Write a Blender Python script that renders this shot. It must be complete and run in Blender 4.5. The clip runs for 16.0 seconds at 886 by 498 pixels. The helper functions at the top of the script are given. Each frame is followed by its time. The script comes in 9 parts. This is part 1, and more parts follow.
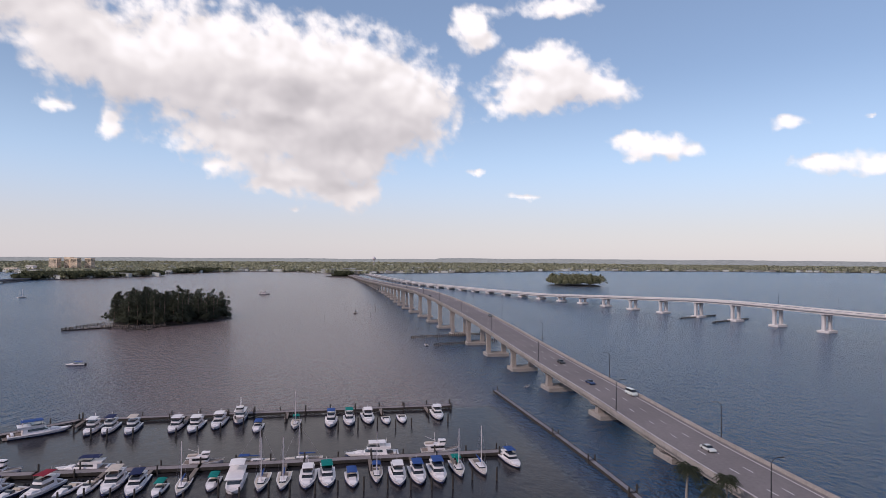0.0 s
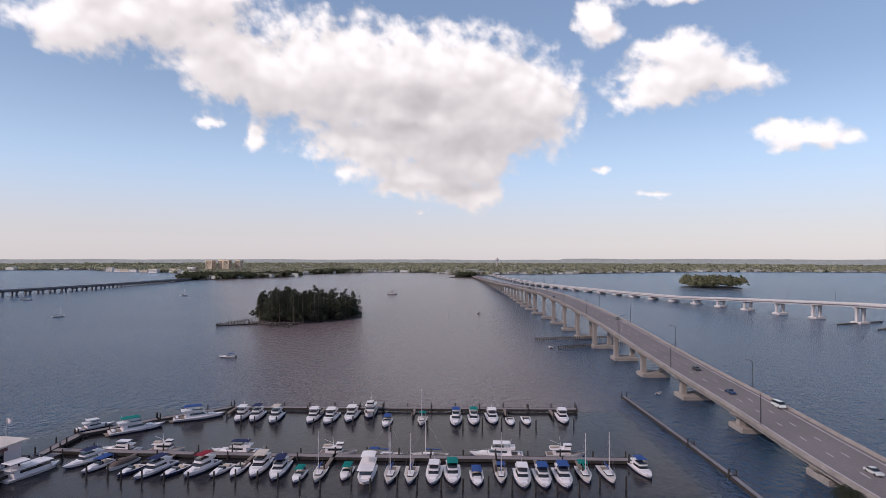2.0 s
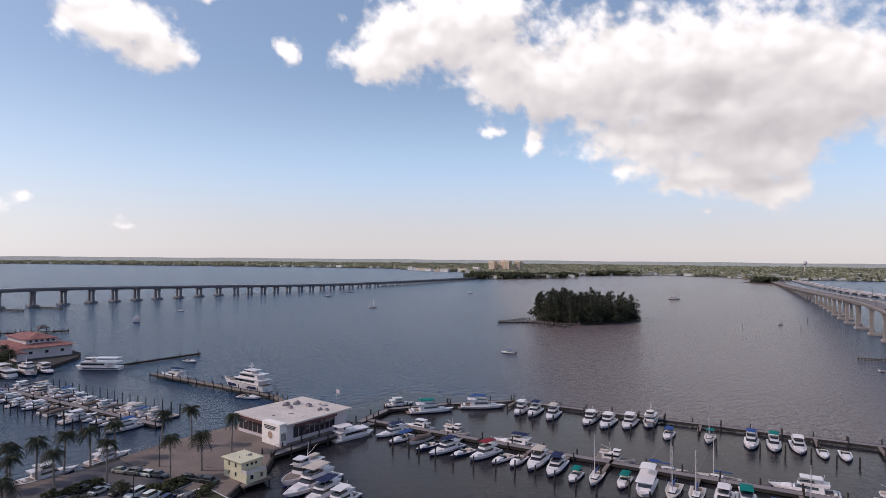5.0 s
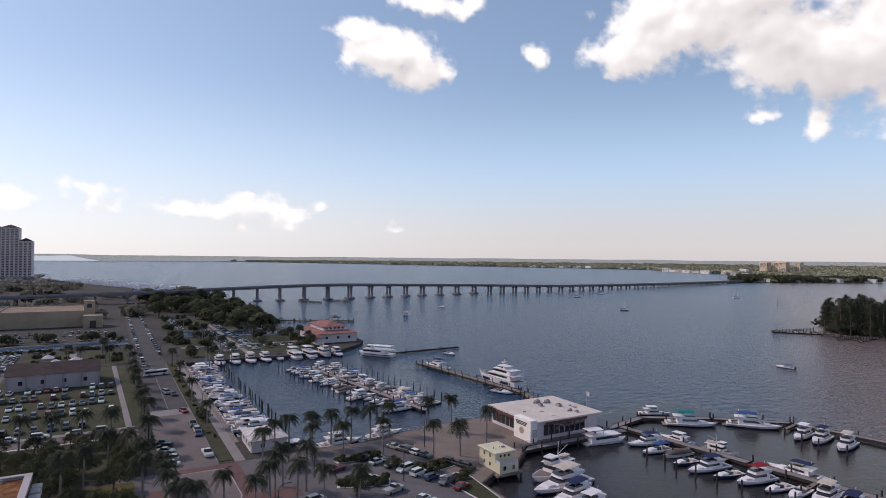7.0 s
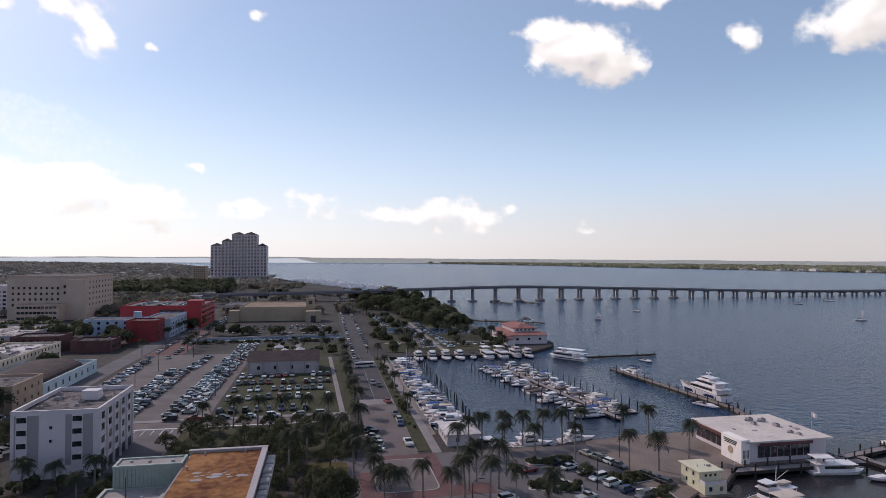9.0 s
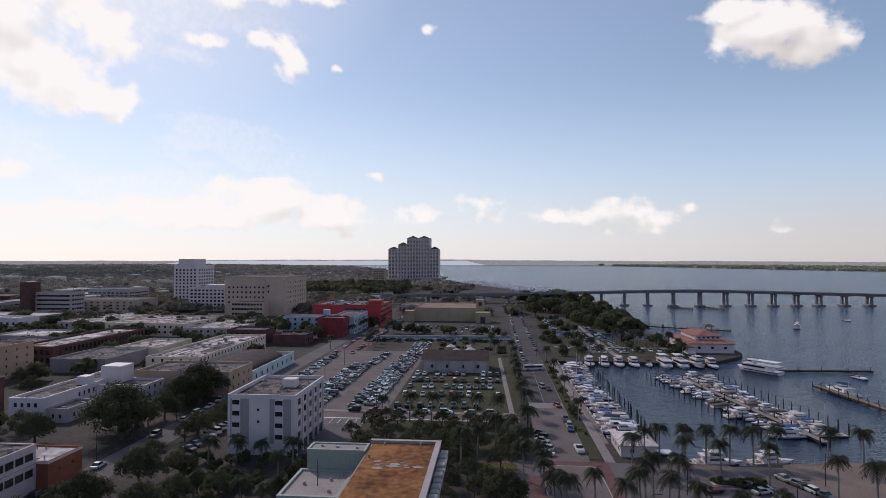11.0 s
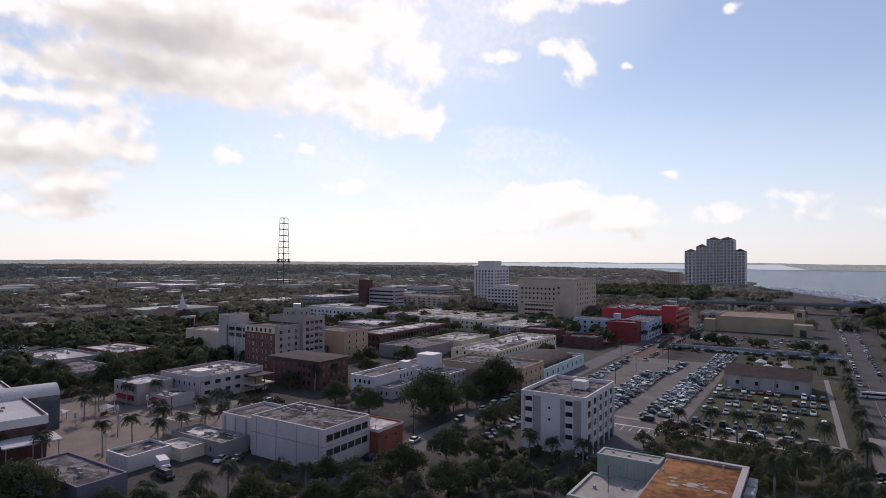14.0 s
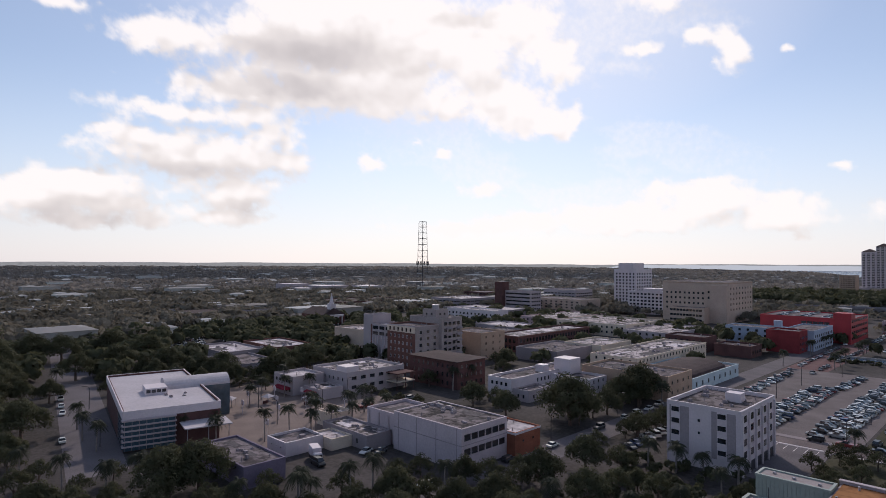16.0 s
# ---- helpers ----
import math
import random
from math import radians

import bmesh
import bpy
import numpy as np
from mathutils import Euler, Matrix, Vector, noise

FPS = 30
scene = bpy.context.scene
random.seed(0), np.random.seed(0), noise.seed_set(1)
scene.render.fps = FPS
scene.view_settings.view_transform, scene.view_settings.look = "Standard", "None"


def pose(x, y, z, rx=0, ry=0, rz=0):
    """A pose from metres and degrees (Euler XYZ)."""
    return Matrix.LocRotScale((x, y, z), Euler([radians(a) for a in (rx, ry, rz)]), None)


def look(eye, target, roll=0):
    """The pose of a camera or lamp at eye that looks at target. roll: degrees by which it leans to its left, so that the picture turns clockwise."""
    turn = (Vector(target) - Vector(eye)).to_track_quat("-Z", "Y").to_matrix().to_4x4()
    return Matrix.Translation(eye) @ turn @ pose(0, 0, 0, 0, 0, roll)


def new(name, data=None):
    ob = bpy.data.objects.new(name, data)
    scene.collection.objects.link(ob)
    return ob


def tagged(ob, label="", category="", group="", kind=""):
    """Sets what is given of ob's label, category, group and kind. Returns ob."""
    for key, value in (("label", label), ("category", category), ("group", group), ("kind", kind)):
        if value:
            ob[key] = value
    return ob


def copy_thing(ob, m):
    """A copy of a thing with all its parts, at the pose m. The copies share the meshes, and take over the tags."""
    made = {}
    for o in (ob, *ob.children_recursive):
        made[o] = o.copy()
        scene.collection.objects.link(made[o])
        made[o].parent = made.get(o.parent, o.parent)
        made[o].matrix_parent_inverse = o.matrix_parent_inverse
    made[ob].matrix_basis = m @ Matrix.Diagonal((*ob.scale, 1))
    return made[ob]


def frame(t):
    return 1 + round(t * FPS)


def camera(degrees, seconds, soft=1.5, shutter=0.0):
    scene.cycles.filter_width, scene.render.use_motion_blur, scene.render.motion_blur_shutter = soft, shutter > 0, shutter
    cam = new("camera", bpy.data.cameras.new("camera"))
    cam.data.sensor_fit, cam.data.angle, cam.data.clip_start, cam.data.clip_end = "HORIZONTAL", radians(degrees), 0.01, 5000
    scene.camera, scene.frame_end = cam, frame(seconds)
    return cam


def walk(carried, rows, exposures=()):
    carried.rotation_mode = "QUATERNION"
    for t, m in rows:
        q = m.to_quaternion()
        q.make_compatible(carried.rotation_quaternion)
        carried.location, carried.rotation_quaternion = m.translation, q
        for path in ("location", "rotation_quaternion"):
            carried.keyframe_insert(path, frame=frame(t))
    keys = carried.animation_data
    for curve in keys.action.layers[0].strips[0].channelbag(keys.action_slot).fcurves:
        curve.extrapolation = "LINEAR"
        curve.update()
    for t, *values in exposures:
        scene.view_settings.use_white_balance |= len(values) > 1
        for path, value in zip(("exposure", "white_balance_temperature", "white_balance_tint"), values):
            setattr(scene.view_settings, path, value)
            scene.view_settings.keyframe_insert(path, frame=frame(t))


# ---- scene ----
# ---------------------------------------------------------------- camera
cam = camera(73.18, 16.0, 0.4)
EYE = 55.0                      # metres above the river
PATH = [                        # seconds, heading, pitch, roll in degrees
    (0, -0.79, 0.77, -0.41),
    (0.5, 2.17, 0.78, -0.28),
    (1, 5.15, 0.78, -0.21),
    (1.5, 8.01, 0.80, -0.17),
    (2, 10.96, 0.80, -0.12),
    (2.5, 14.47, 0.85, -0.06),
    (3, 18.66, 0.82, -0.20),
    (5.5, 42.35, 0.78, -0.52),
    (6, 48.13, 0.73, -0.51),
    (6.5, 54.32, 0.69, -0.54),
    (7, 60.60, 0.65, -0.51),
    (7.5, 66.08, 0.60, -0.40),
    (8, 70.84, 0.62, -0.40),
    (8.5, 75.01, 0.66, -0.37),
    (9, 78.70, 0.71, -0.33),
    (11.5, 99.30, 0.91, -0.13),
    (12, 104.07, 0.94, -0.19),
    (12.5, 108.89, 0.98, -0.25),
    (13, 113.50, 0.96, -0.35),
    (13.5, 117.85, 0.99, -0.41),
    (14, 122.02, 1.00, -0.40),
    (14.5, 125.95, 1.03, -0.35),
    (15, 129.43, 1.06, -0.31),
    (15.5, 132.40, 1.10, -0.31),
    (16, 135.02, 1.14, -0.28),
]
EXPOSURES = ((0, 0.05, 6400, 17), (3, 0.07, 6420, 17), (6.5, 0.1, 6450, 15), (9, 0.09, 6480, 15), (11.5, -0.12, 6460, 15), (12.5, -0.05, 6460, 16), (13.5, 0.0, 6480, 16), (16, -0.04, 6500, 16))
walk(cam, [(t, pose(0, 0, EYE, 90 + pitch, roll, yaw)) for t, yaw, pitch, roll in PATH], EXPOSURES)

# ---------------------------------------------------------------- sky and sun
SUN_AZ, SUN_EL = 131.5, 36.0    # heading (counter-clockwise from +y) and height of the sun
SUN_DIR = Vector((-math.sin(radians(SUN_AZ)) * math.cos(radians(SUN_EL)), math.cos(radians(SUN_AZ)) * math.cos(radians(SUN_EL)), math.sin(radians(SUN_EL))))
world = bpy.data.worlds.new("sky")
world.use_nodes = True
scene.world = world
wn = world.node_tree.nodes
sky = wn.new("ShaderNodeTexSky")
sky.sky_type, sky.sun_disc = "NISHITA", False
sky.sun_elevation, sky.sun_rotation = radians(SUN_EL), radians(-SUN_AZ)
sky.air_density, sky.dust_density, sky.ozone_density, sky.altitude = 1.0, 0.35, 1.5, 50
wn["Background"].inputs["Strength"].default_value = 0.108
# thin bright haze: thickest low in the sky, whiter towards the sun
wl = world.node_tree.links
way, aim, low, near, tone, haze = (wn.new("ShaderNode" + k) for k in ("TexCoord", "VectorMath", "MapRange", "MapRange", "Mix", "Mix"))
up = wn.new("ShaderNodeSeparateXYZ")
aim.operation = "DOT_PRODUCT"
aim.inputs[1].default_value = SUN_DIR
low.interpolation_type = near.interpolation_type = "SMOOTHSTEP"
for k, v in (("From Min", 0.0), ("From Max", 0.3), ("To Min", 0.76), ("To Max", 0.16)):
    low.inputs[k].default_value = v
for k, v in (("From Min", 0.05), ("From Max", 1.0), ("To Min", 0.0), ("To Max", 0.85)):
    near.inputs[k].default_value = v
tone.data_type = haze.data_type = "RGBA"
tone.inputs[6].default_value, tone.inputs[7].default_value = (5.9, 5.72, 6.05, 1), (8.6, 9.0, 9.8, 1)
wl.new(way.outputs["Generated"], aim.inputs[0])
wl.new(way.outputs["Generated"], up.inputs[0])
wl.new(aim.outputs["Value"], near.inputs["Value"])
wl.new(up.outputs["Z"], low.inputs["Value"])
wl.new(near.outputs[0], tone.inputs[0])
glow, most = wn.new("ShaderNodeMapRange"), wn.new("ShaderNodeMath")
glow.interpolation_type, most.operation = "SMOOTHSTEP", "MAXIMUM"
for k, v in (("From Min", 0.78), ("From Max", 1.0), ("To Min", 0.0), ("To Max", 0.6)):
    glow.inputs[k].default_value = v
wl.new(aim.outputs["Value"], glow.inputs["Value"])
wl.new(low.outputs[0], most.inputs[0])
wl.new(glow.outputs[0], most.inputs[1])
wl.new(most.outputs[0], haze.inputs[0])
wl.new(sky.outputs[0], haze.inputs[6])
# higher up, away from the sun, the haze is a clear pale blue
rise, clear, upper = (wn.new("ShaderNode" + k) for k in ("MapRange", "Mix", "Mix"))
rise.interpolation_type = "SMOOTHSTEP"
for k, v in (("From Min", 0.03), ("From Max", 0.17)):
    rise.inputs[k].default_value = v
clear.data_type = upper.data_type = "RGBA"
clear.inputs[6].default_value = (5.4, 7.2, 9.5, 1)
wl.new(up.outputs["Z"], rise.inputs["Value"])
wl.new(near.outputs[0], clear.inputs[0])
wl.new(tone.outputs[2], clear.inputs[7])
wl.new(rise.outputs[0], upper.inputs[0])
wl.new(tone.outputs[2], upper.inputs[6])
wl.new(clear.outputs[2], upper.inputs[7])
wl.new(upper.outputs[2], haze.inputs[7])
wl.new(haze.outputs[2], wn["Background"].inputs["Color"])

sun_data = bpy.data.lights.new("sun", "SUN")
sun_data.energy, sun_data.angle, sun_data.color = 2.1, radians(0.6), (1.0, 0.93, 0.84)
sun = new("sun", sun_data)
sun.matrix_world = look(SUN_DIR * 300, (0, 0, 0))

# ---------------------------------------------------------------- materials
def surf(name, col, rough=0.7, metal=0.0, vary=0.18, grain=0.6, stain=6.0, bump=0.0, per=0.0, spec=0.5, tint=None, through_leaf=0.0, hard=0.0):
    """A procedural surface: base colour with fine grain and broad stains, fine relief, and some change from piece to piece."""
    m = bpy.data.materials.new(name)
    m.use_nodes = True
    n, l = m.node_tree.nodes, m.node_tree.links
    b = n["Principled BSDF"]
    b.inputs["Roughness"].default_value, b.inputs["Metallic"].default_value = rough, metal
    b.inputs["Specular IOR Level"].default_value = spec * (0.35 if rough >= 0.75 else 1.0)
    col = (col[0] * 1.05, col[1] * 0.95, col[2])
    co = n.new("ShaderNodeTexCoord")
    fine, broad = n.new("ShaderNodeTexNoise"), n.new("ShaderNodeTexNoise")
    for tex, size, detail in ((fine, grain, 5), (broad, stain, 4)):
        tex.inputs["Scale"].default_value, tex.inputs["Detail"].default_value = 1 / size, detail
        l.new(co.outputs["Object"], tex.inputs["Vector"])
    add = n.new("ShaderNodeMath")
    add.operation = "ADD"
    l.new(fine.outputs["Fac"], add.inputs[0])
    l.new(broad.outputs["Fac"], add.inputs[1])
    last = add.outputs[0]
    if per:
        info, pm = n.new("ShaderNodeObjectInfo"), n.new("ShaderNodeMath")
        pm.operation = "MULTIPLY_ADD"
        pm.inputs[1].default_value = per
        l.new(info.outputs["Random"], pm.inputs[0])
        l.new(last, pm.inputs[2])
        last = pm.outputs[0]
    ramp = n.new("ShaderNodeMapRange")
    ramp.inputs["From Min"].default_value, ramp.inputs["From Max"].default_value = 0.65 + 0.28 * hard, 1.35 - 0.28 * hard + per
    l.new(last, ramp.inputs["Value"])
    mix = n.new("ShaderNodeMix")
    mix.data_type = "RGBA"
    t = tint or (1, 1, 1)
    mix.inputs[6].default_value = (*[max(c * (1 - vary) * k, 0) for c, k in zip(col, t)], 1)
    mix.inputs[7].default_value = (*[min(c * (1 + vary), 0.95) for c in col], 1)
    l.new(ramp.outputs[0], mix.inputs[0])
    l.new(mix.outputs[2], b.inputs["Base Color"])
    if bump:
        bp = n.new("ShaderNodeBump")
        bp.inputs["Strength"].default_value, bp.inputs["Distance"].default_value = 0.6, bump
        l.new(fine.outputs["Fac"], bp.inputs["Height"])
        l.new(bp.outputs[0], b.inputs["Normal"])
    if through_leaf:
        tl, ms = n.new("ShaderNodeBsdfTranslucent"), n.new("ShaderNodeMixShader")
        ms.inputs[0].default_value = through_leaf
        l.new(mix.outputs[2], tl.inputs["Color"])
        l.new(b.outputs[0], ms.inputs[1])
        l.new(tl.outputs[0], ms.inputs[2])
        l.new(ms.outputs[0], n["Material Output"].inputs["Surface"])
    return m


def paint_mix(name, colours, rough=0.4, coat=0.15):
    """Car or hull paint whose colour differs from one thing to the next."""
    m = surf(name, (0.5, 0.5, 0.5), rough, vary=0.1)
    n, l = m.node_tree.nodes, m.node_tree.links
    info, ramp = n.new("ShaderNodeObjectInfo"), n.new("ShaderNodeValToRGB")
    ramp.color_ramp.interpolation = "CONSTANT"
    e = ramp.color_ramp.elements
    while len(e) < len(colours):
        e.new(0.5)
    for i, c in enumerate(colours):
        e[i].position, e[i].color = i / len(colours), (*c, 1)
    l.new(info.outputs["Random"], ramp.inputs[0])
    b = n["Principled BSDF"]
    l.new(ramp.outputs[0], b.inputs["Base Color"])
    b.inputs["Coat Weight"].default_value = coat
    return m


CONCRETE = surf("concrete", (0.35, 0.35, 0.325), 0.85, grain=0.4, stain=5, vary=0.22)
CONCRETE_PALE = surf("pale_concrete", (0.56, 0.55, 0.52), 0.8, grain=0.4, stain=7, vary=0.18)
# dark enough to hold the low bridge's shadow side in its colour
CONCRETE_DARK = surf("weathered_concrete", (0.2, 0.2, 0.205), 0.85, grain=0.4, stain=5, vary=0.22)
STUCCO = surf("pale_stucco", (0.8, 0.78, 0.7), 0.8, grain=0.6, stain=8, vary=0.1)
ASPHALT_OLD = surf("old_asphalt", (0.125, 0.118, 0.118), 0.92, grain=0.5, stain=8, vary=0.25)
ASPHALT_DARK = surf("dark_asphalt", (0.078, 0.073, 0.073), 0.92, grain=0.5, stain=8, vary=0.3)
DECK_ROAD = surf("bridge_road", (0.225, 0.222, 0.212), 0.9, grain=0.6, stain=14, vary=0.18)
LINE = surf("road_paint", (0.7, 0.7, 0.66), 0.7, vary=0.2)
GRAVEL = surf("gravel", (0.15, 0.135, 0.125), 0.95, grain=0.25, stain=7, vary=0.3, bump=0.05)
LAWN_DRY = surf("dry_grass", (0.085, 0.075, 0.025), 0.95, grain=0.5, stain=5, vary=0.4, bump=0.06)
PAVED = surf("brownish_road_paving", (0.15, 0.13, 0.12), 0.92, grain=0.5, stain=7, vary=0.3)
GRASS = surf("grass", (0.055, 0.052, 0.03), 0.95, grain=0.5, stain=9, vary=0.4, bump=0.08, tint=(0.8, 1, 0.7))
EARTH = surf("town_ground", (0.062, 0.056, 0.052), 0.95, grain=1.0, stain=35, vary=0.45, tint=(0.75, 0.8, 0.68))
BRICK_PAVE = surf("brick_paving", (0.135, 0.078, 0.073), 0.9, grain=0.3, stain=4, vary=0.3)
FASCIA = surf("dark_maroon_fascia", (0.1, 0.035, 0.035), 0.7, vary=0.25)
TARP = surf("brown_tarpaulin", (0.13, 0.1, 0.085), 0.85, vary=0.3)
STONE = surf("old_stone_render", (0.31, 0.285, 0.26), 0.85, grain=0.5, stain=6, vary=0.2)
PLAZA = surf("plaza_paving", (0.19, 0.157, 0.132), 0.9, grain=0.5, stain=7, vary=0.25)
ROOF_CLEAN = surf("white_metal_roof", (0.45, 0.44, 0.435), 0.8, grain=1.0, stain=10, vary=0.14)
ROOF_PATCH = surf("dark_roof_patch", (0.085, 0.08, 0.08), 0.9, grain=0.8, stain=3, vary=0.4, hard=0.5)
ROOF_PATCH_PALE = surf("pale_roof_patch", (0.55, 0.53, 0.52), 0.85, grain=0.8, stain=3, vary=0.3, hard=0.5)
SIDEWALK = surf("sidewalk", (0.23, 0.21, 0.2), 0.9, grain=0.5, stain=6, vary=0.18)
TIMBER = surf("weathered_timber", (0.2, 0.17, 0.14), 0.9, grain=0.25, stain=3, vary=0.35)
PILE = surf("dark_pile", (0.045, 0.04, 0.035), 0.85, grain=0.3, stain=1.5, vary=0.4)
WHITE = surf("white_paint", (0.56, 0.525, 0.515), 0.6, grain=0.5, stain=6, vary=0.1)
GEL = surf("white_gelcoat", (0.69, 0.67, 0.64), 0.22, grain=0.7, stain=3, vary=0.06)
CREAM = surf("cream_render", (0.62, 0.55, 0.42), 0.8, grain=0.5, stain=6, vary=0.14)
BEIGE = surf("beige_render", (0.47, 0.39, 0.3), 0.85, grain=0.6, stain=8, vary=0.14)
TAN = surf("tan_render", (0.4, 0.3, 0.21), 0.85, grain=0.6, stain=7, vary=0.16)
BRICK = surf("red_brick", (0.155, 0.08, 0.062), 0.9, grain=0.2, stain=5, vary=0.3)
BRICK_ORANGE = surf("orange_brick", (0.25, 0.095, 0.055), 0.9, grain=0.2, stain=5, vary=0.3)
BRICK_DARK = surf("dark_brick", (0.105, 0.058, 0.052), 0.9, grain=0.2, stain=5, vary=0.3)
RED = surf("red_paint", (0.36, 0.028, 0.034), 0.6, grain=0.5, stain=7, vary=0.18)
PINK = surf("pink_render", (0.5, 0.38, 0.36), 0.85, grain=0.5, stain=6, vary=0.14)
TEAL = surf("pale_teal_render", (0.45, 0.56, 0.56), 0.8, grain=0.5, stain=6, vary=0.14)
SKYBLUE = surf("pale_blue_render", (0.33, 0.41, 0.48), 0.8, grain=0.5, stain=6, vary=0.14)
PURPLE = surf("purple_render", (0.17, 0.15, 0.195), 0.85, grain=0.5, stain=6, vary=0.14)
GREEN_BOX = surf("grey_green_metal", (0.26, 0.32, 0.27), 0.6, grain=0.5, stain=5, vary=0.12)
YELLOW = surf("pale_yellow_siding", (0.58, 0.56, 0.38), 0.7, grain=0.3, stain=4, vary=0.1)
WHITE_WORN = surf("worn_white_render", (0.47, 0.425, 0.42), 0.85, grain=0.5, stain=5, vary=0.14)
GREY_WALL = surf("grey_render", (0.29, 0.268, 0.265), 0.85, grain=0.5, stain=7, vary=0.15)
GREY_LIGHT = surf("light_grey_render", (0.39, 0.36, 0.35), 0.85, grain=0.5, stain=7, vary=0.13)
ROOF_GREY = surf("grey_roof_felt", (0.135, 0.12, 0.118), 0.95, grain=1.4, stain=6, vary=0.6, hard=0.7)
ROOF_PALE = surf("pale_roof_membrane", (0.42, 0.4, 0.385), 0.85, grain=1.8, stain=9, vary=0.36, hard=0.6)
ROOF_OFFICE = surf("worn_pale_roof", (0.34, 0.315, 0.29), 0.9, grain=1.5, stain=5, vary=0.45, hard=0.6)
ROOF_MOTTLED = surf("patched_roof", (0.27, 0.25, 0.235), 0.9, grain=1.8, stain=6, vary=0.75, hard=0.85)
ROOF_ORANGE = surf("rusty_roof", (0.215, 0.105, 0.04), 0.95, grain=1.3, stain=8, vary=0.5, hard=0.35, tint=(0.85, 0.62, 0.6))
ROOF_TILE = surf("terracotta_tiles", (0.27, 0.13, 0.11), 0.85, grain=0.5, stain=3, vary=0.35, hard=0.4)
ROOF_BROWN = surf("brown_metal_roof", (0.06, 0.044, 0.042), 0.9, grain=0.8, stain=5, vary=0.35)
STEEL = surf("grey_steel", (0.35, 0.36, 0.37), 0.45, 0.7, vary=0.2)
DARK_METAL = surf("dark_metal", (0.04, 0.04, 0.045), 0.5, 0.3, vary=0.2)
GLASS = surf("window_glass", (0.02, 0.024, 0.028), 0.06, grain=2, stain=5, vary=0.3, spec=0.8)
GLASS_BLUE = surf("blue_glass", (0.05, 0.09, 0.11), 0.08, grain=2, stain=6, vary=0.3, spec=0.8)
RUBBER = surf("black_rubber", (0.02, 0.02, 0.02), 0.8, vary=0.2)
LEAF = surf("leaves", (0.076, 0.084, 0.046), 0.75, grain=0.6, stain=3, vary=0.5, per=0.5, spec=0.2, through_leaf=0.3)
# sunlight on the islet put into its leaf colour
LEAF_SUNLIT = surf("light_leaves", (0.22, 0.225, 0.12), 0.65, grain=0.8, stain=4, vary=0.45, spec=0.3, through_leaf=0.4)
# leaf colours made paler with distance to hold the haze
LEAF_MID_HAZED = surf("town_leaves", (0.165, 0.16, 0.12), 0.8, grain=2, stain=30, vary=0.5, spec=0.2, through_leaf=0.4)
LEAF_FAR_HAZED = surf("far_leaves", (0.235, 0.23, 0.195), 0.8, grain=3, stain=40, vary=0.5, spec=0.2, through_leaf=0.4)
# haze and frontal sunlight both put into the shore leaf colour
LEAF_SHORE_HAZED = surf("shore_leaves", (0.3, 0.31, 0.2), 0.8, grain=3, stain=40, vary=0.5, spec=0.2, through_leaf=0.3)
RED_DARK = surf("dark_red_brick", (0.22, 0.04, 0.042), 0.9, grain=0.2, stain=5, vary=0.28)
PINE = surf("dark_pine", (0.055, 0.064, 0.04), 0.7, grain=0.8, stain=4, vary=0.4, spec=0.2, through_leaf=0.3)
PALM = surf("palm_fronds", (0.045, 0.053, 0.03), 0.7, grain=0.4, stain=2, vary=0.4, per=0.4, spec=0.25, through_leaf=0.3)
BARK = surf("bark", (0.14, 0.11, 0.085), 0.95, grain=0.2, stain=1.5, vary=0.35, bump=0.03)
PALM_BARK = surf("palm_bark", (0.24, 0.22, 0.19), 0.9, grain=0.15, stain=1.5, vary=0.3)
NAVY = surf("navy_canvas", (0.02, 0.028, 0.075), 0.85, vary=0.2)
BLUE = surf("blue_canvas", (0.03, 0.075, 0.22), 0.85, vary=0.2)
GREEN = surf("green_canvas", (0.0, 0.17, 0.14), 0.85, vary=0.2)
MAROON = surf("maroon_canvas", (0.22, 0.02, 0.035), 0.85, vary=0.2)
CANVAS = surf("tan_canvas", (0.5, 0.45, 0.37), 0.85, vary=0.15)
BLACK = surf("black_canvas", (0.02, 0.02, 0.024), 0.85, vary=0.2)
for leafy in (LEAF, LEAF_SUNLIT, LEAF_FAR_HAZED, PINE, PALM):
    # light passes through leaves
    n, l = leafy.node_tree.nodes, leafy.node_tree.links
    b, out = n["Principled BSDF"], n["Material Output"]
    tl, mx = n.new("ShaderNodeBsdfTranslucent"), n.new("ShaderNodeMixShader")
    mx.inputs[0].default_value = 0.42
    l.new(b.inputs["Base Color"].links[0].from_socket, tl.inputs["Color"])
    l.new(b.outputs[0], mx.inputs[1])
    l.new(tl.outputs[0], mx.inputs[2])
    l.new(mx.outputs[0], out.inputs["Surface"])
CAR_PAINT = paint_mix("car_paint", [(0.58, 0.56, 0.53), (0.28, 0.27, 0.26), (0.02, 0.02, 0.022), (0.56, 0.54, 0.51), (0.1, 0.1, 0.1), (0.3, 0.29, 0.28),
                                   (0.03, 0.05, 0.12), (0.2, 0.025, 0.025), (0.6, 0.6, 0.58), (0.16, 0.16, 0.17), (0.04, 0.042, 0.045), (0.56, 0.54, 0.52), (0.05, 0.05, 0.052), (0.34, 0.3, 0.24), (0.025, 0.025, 0.028)])


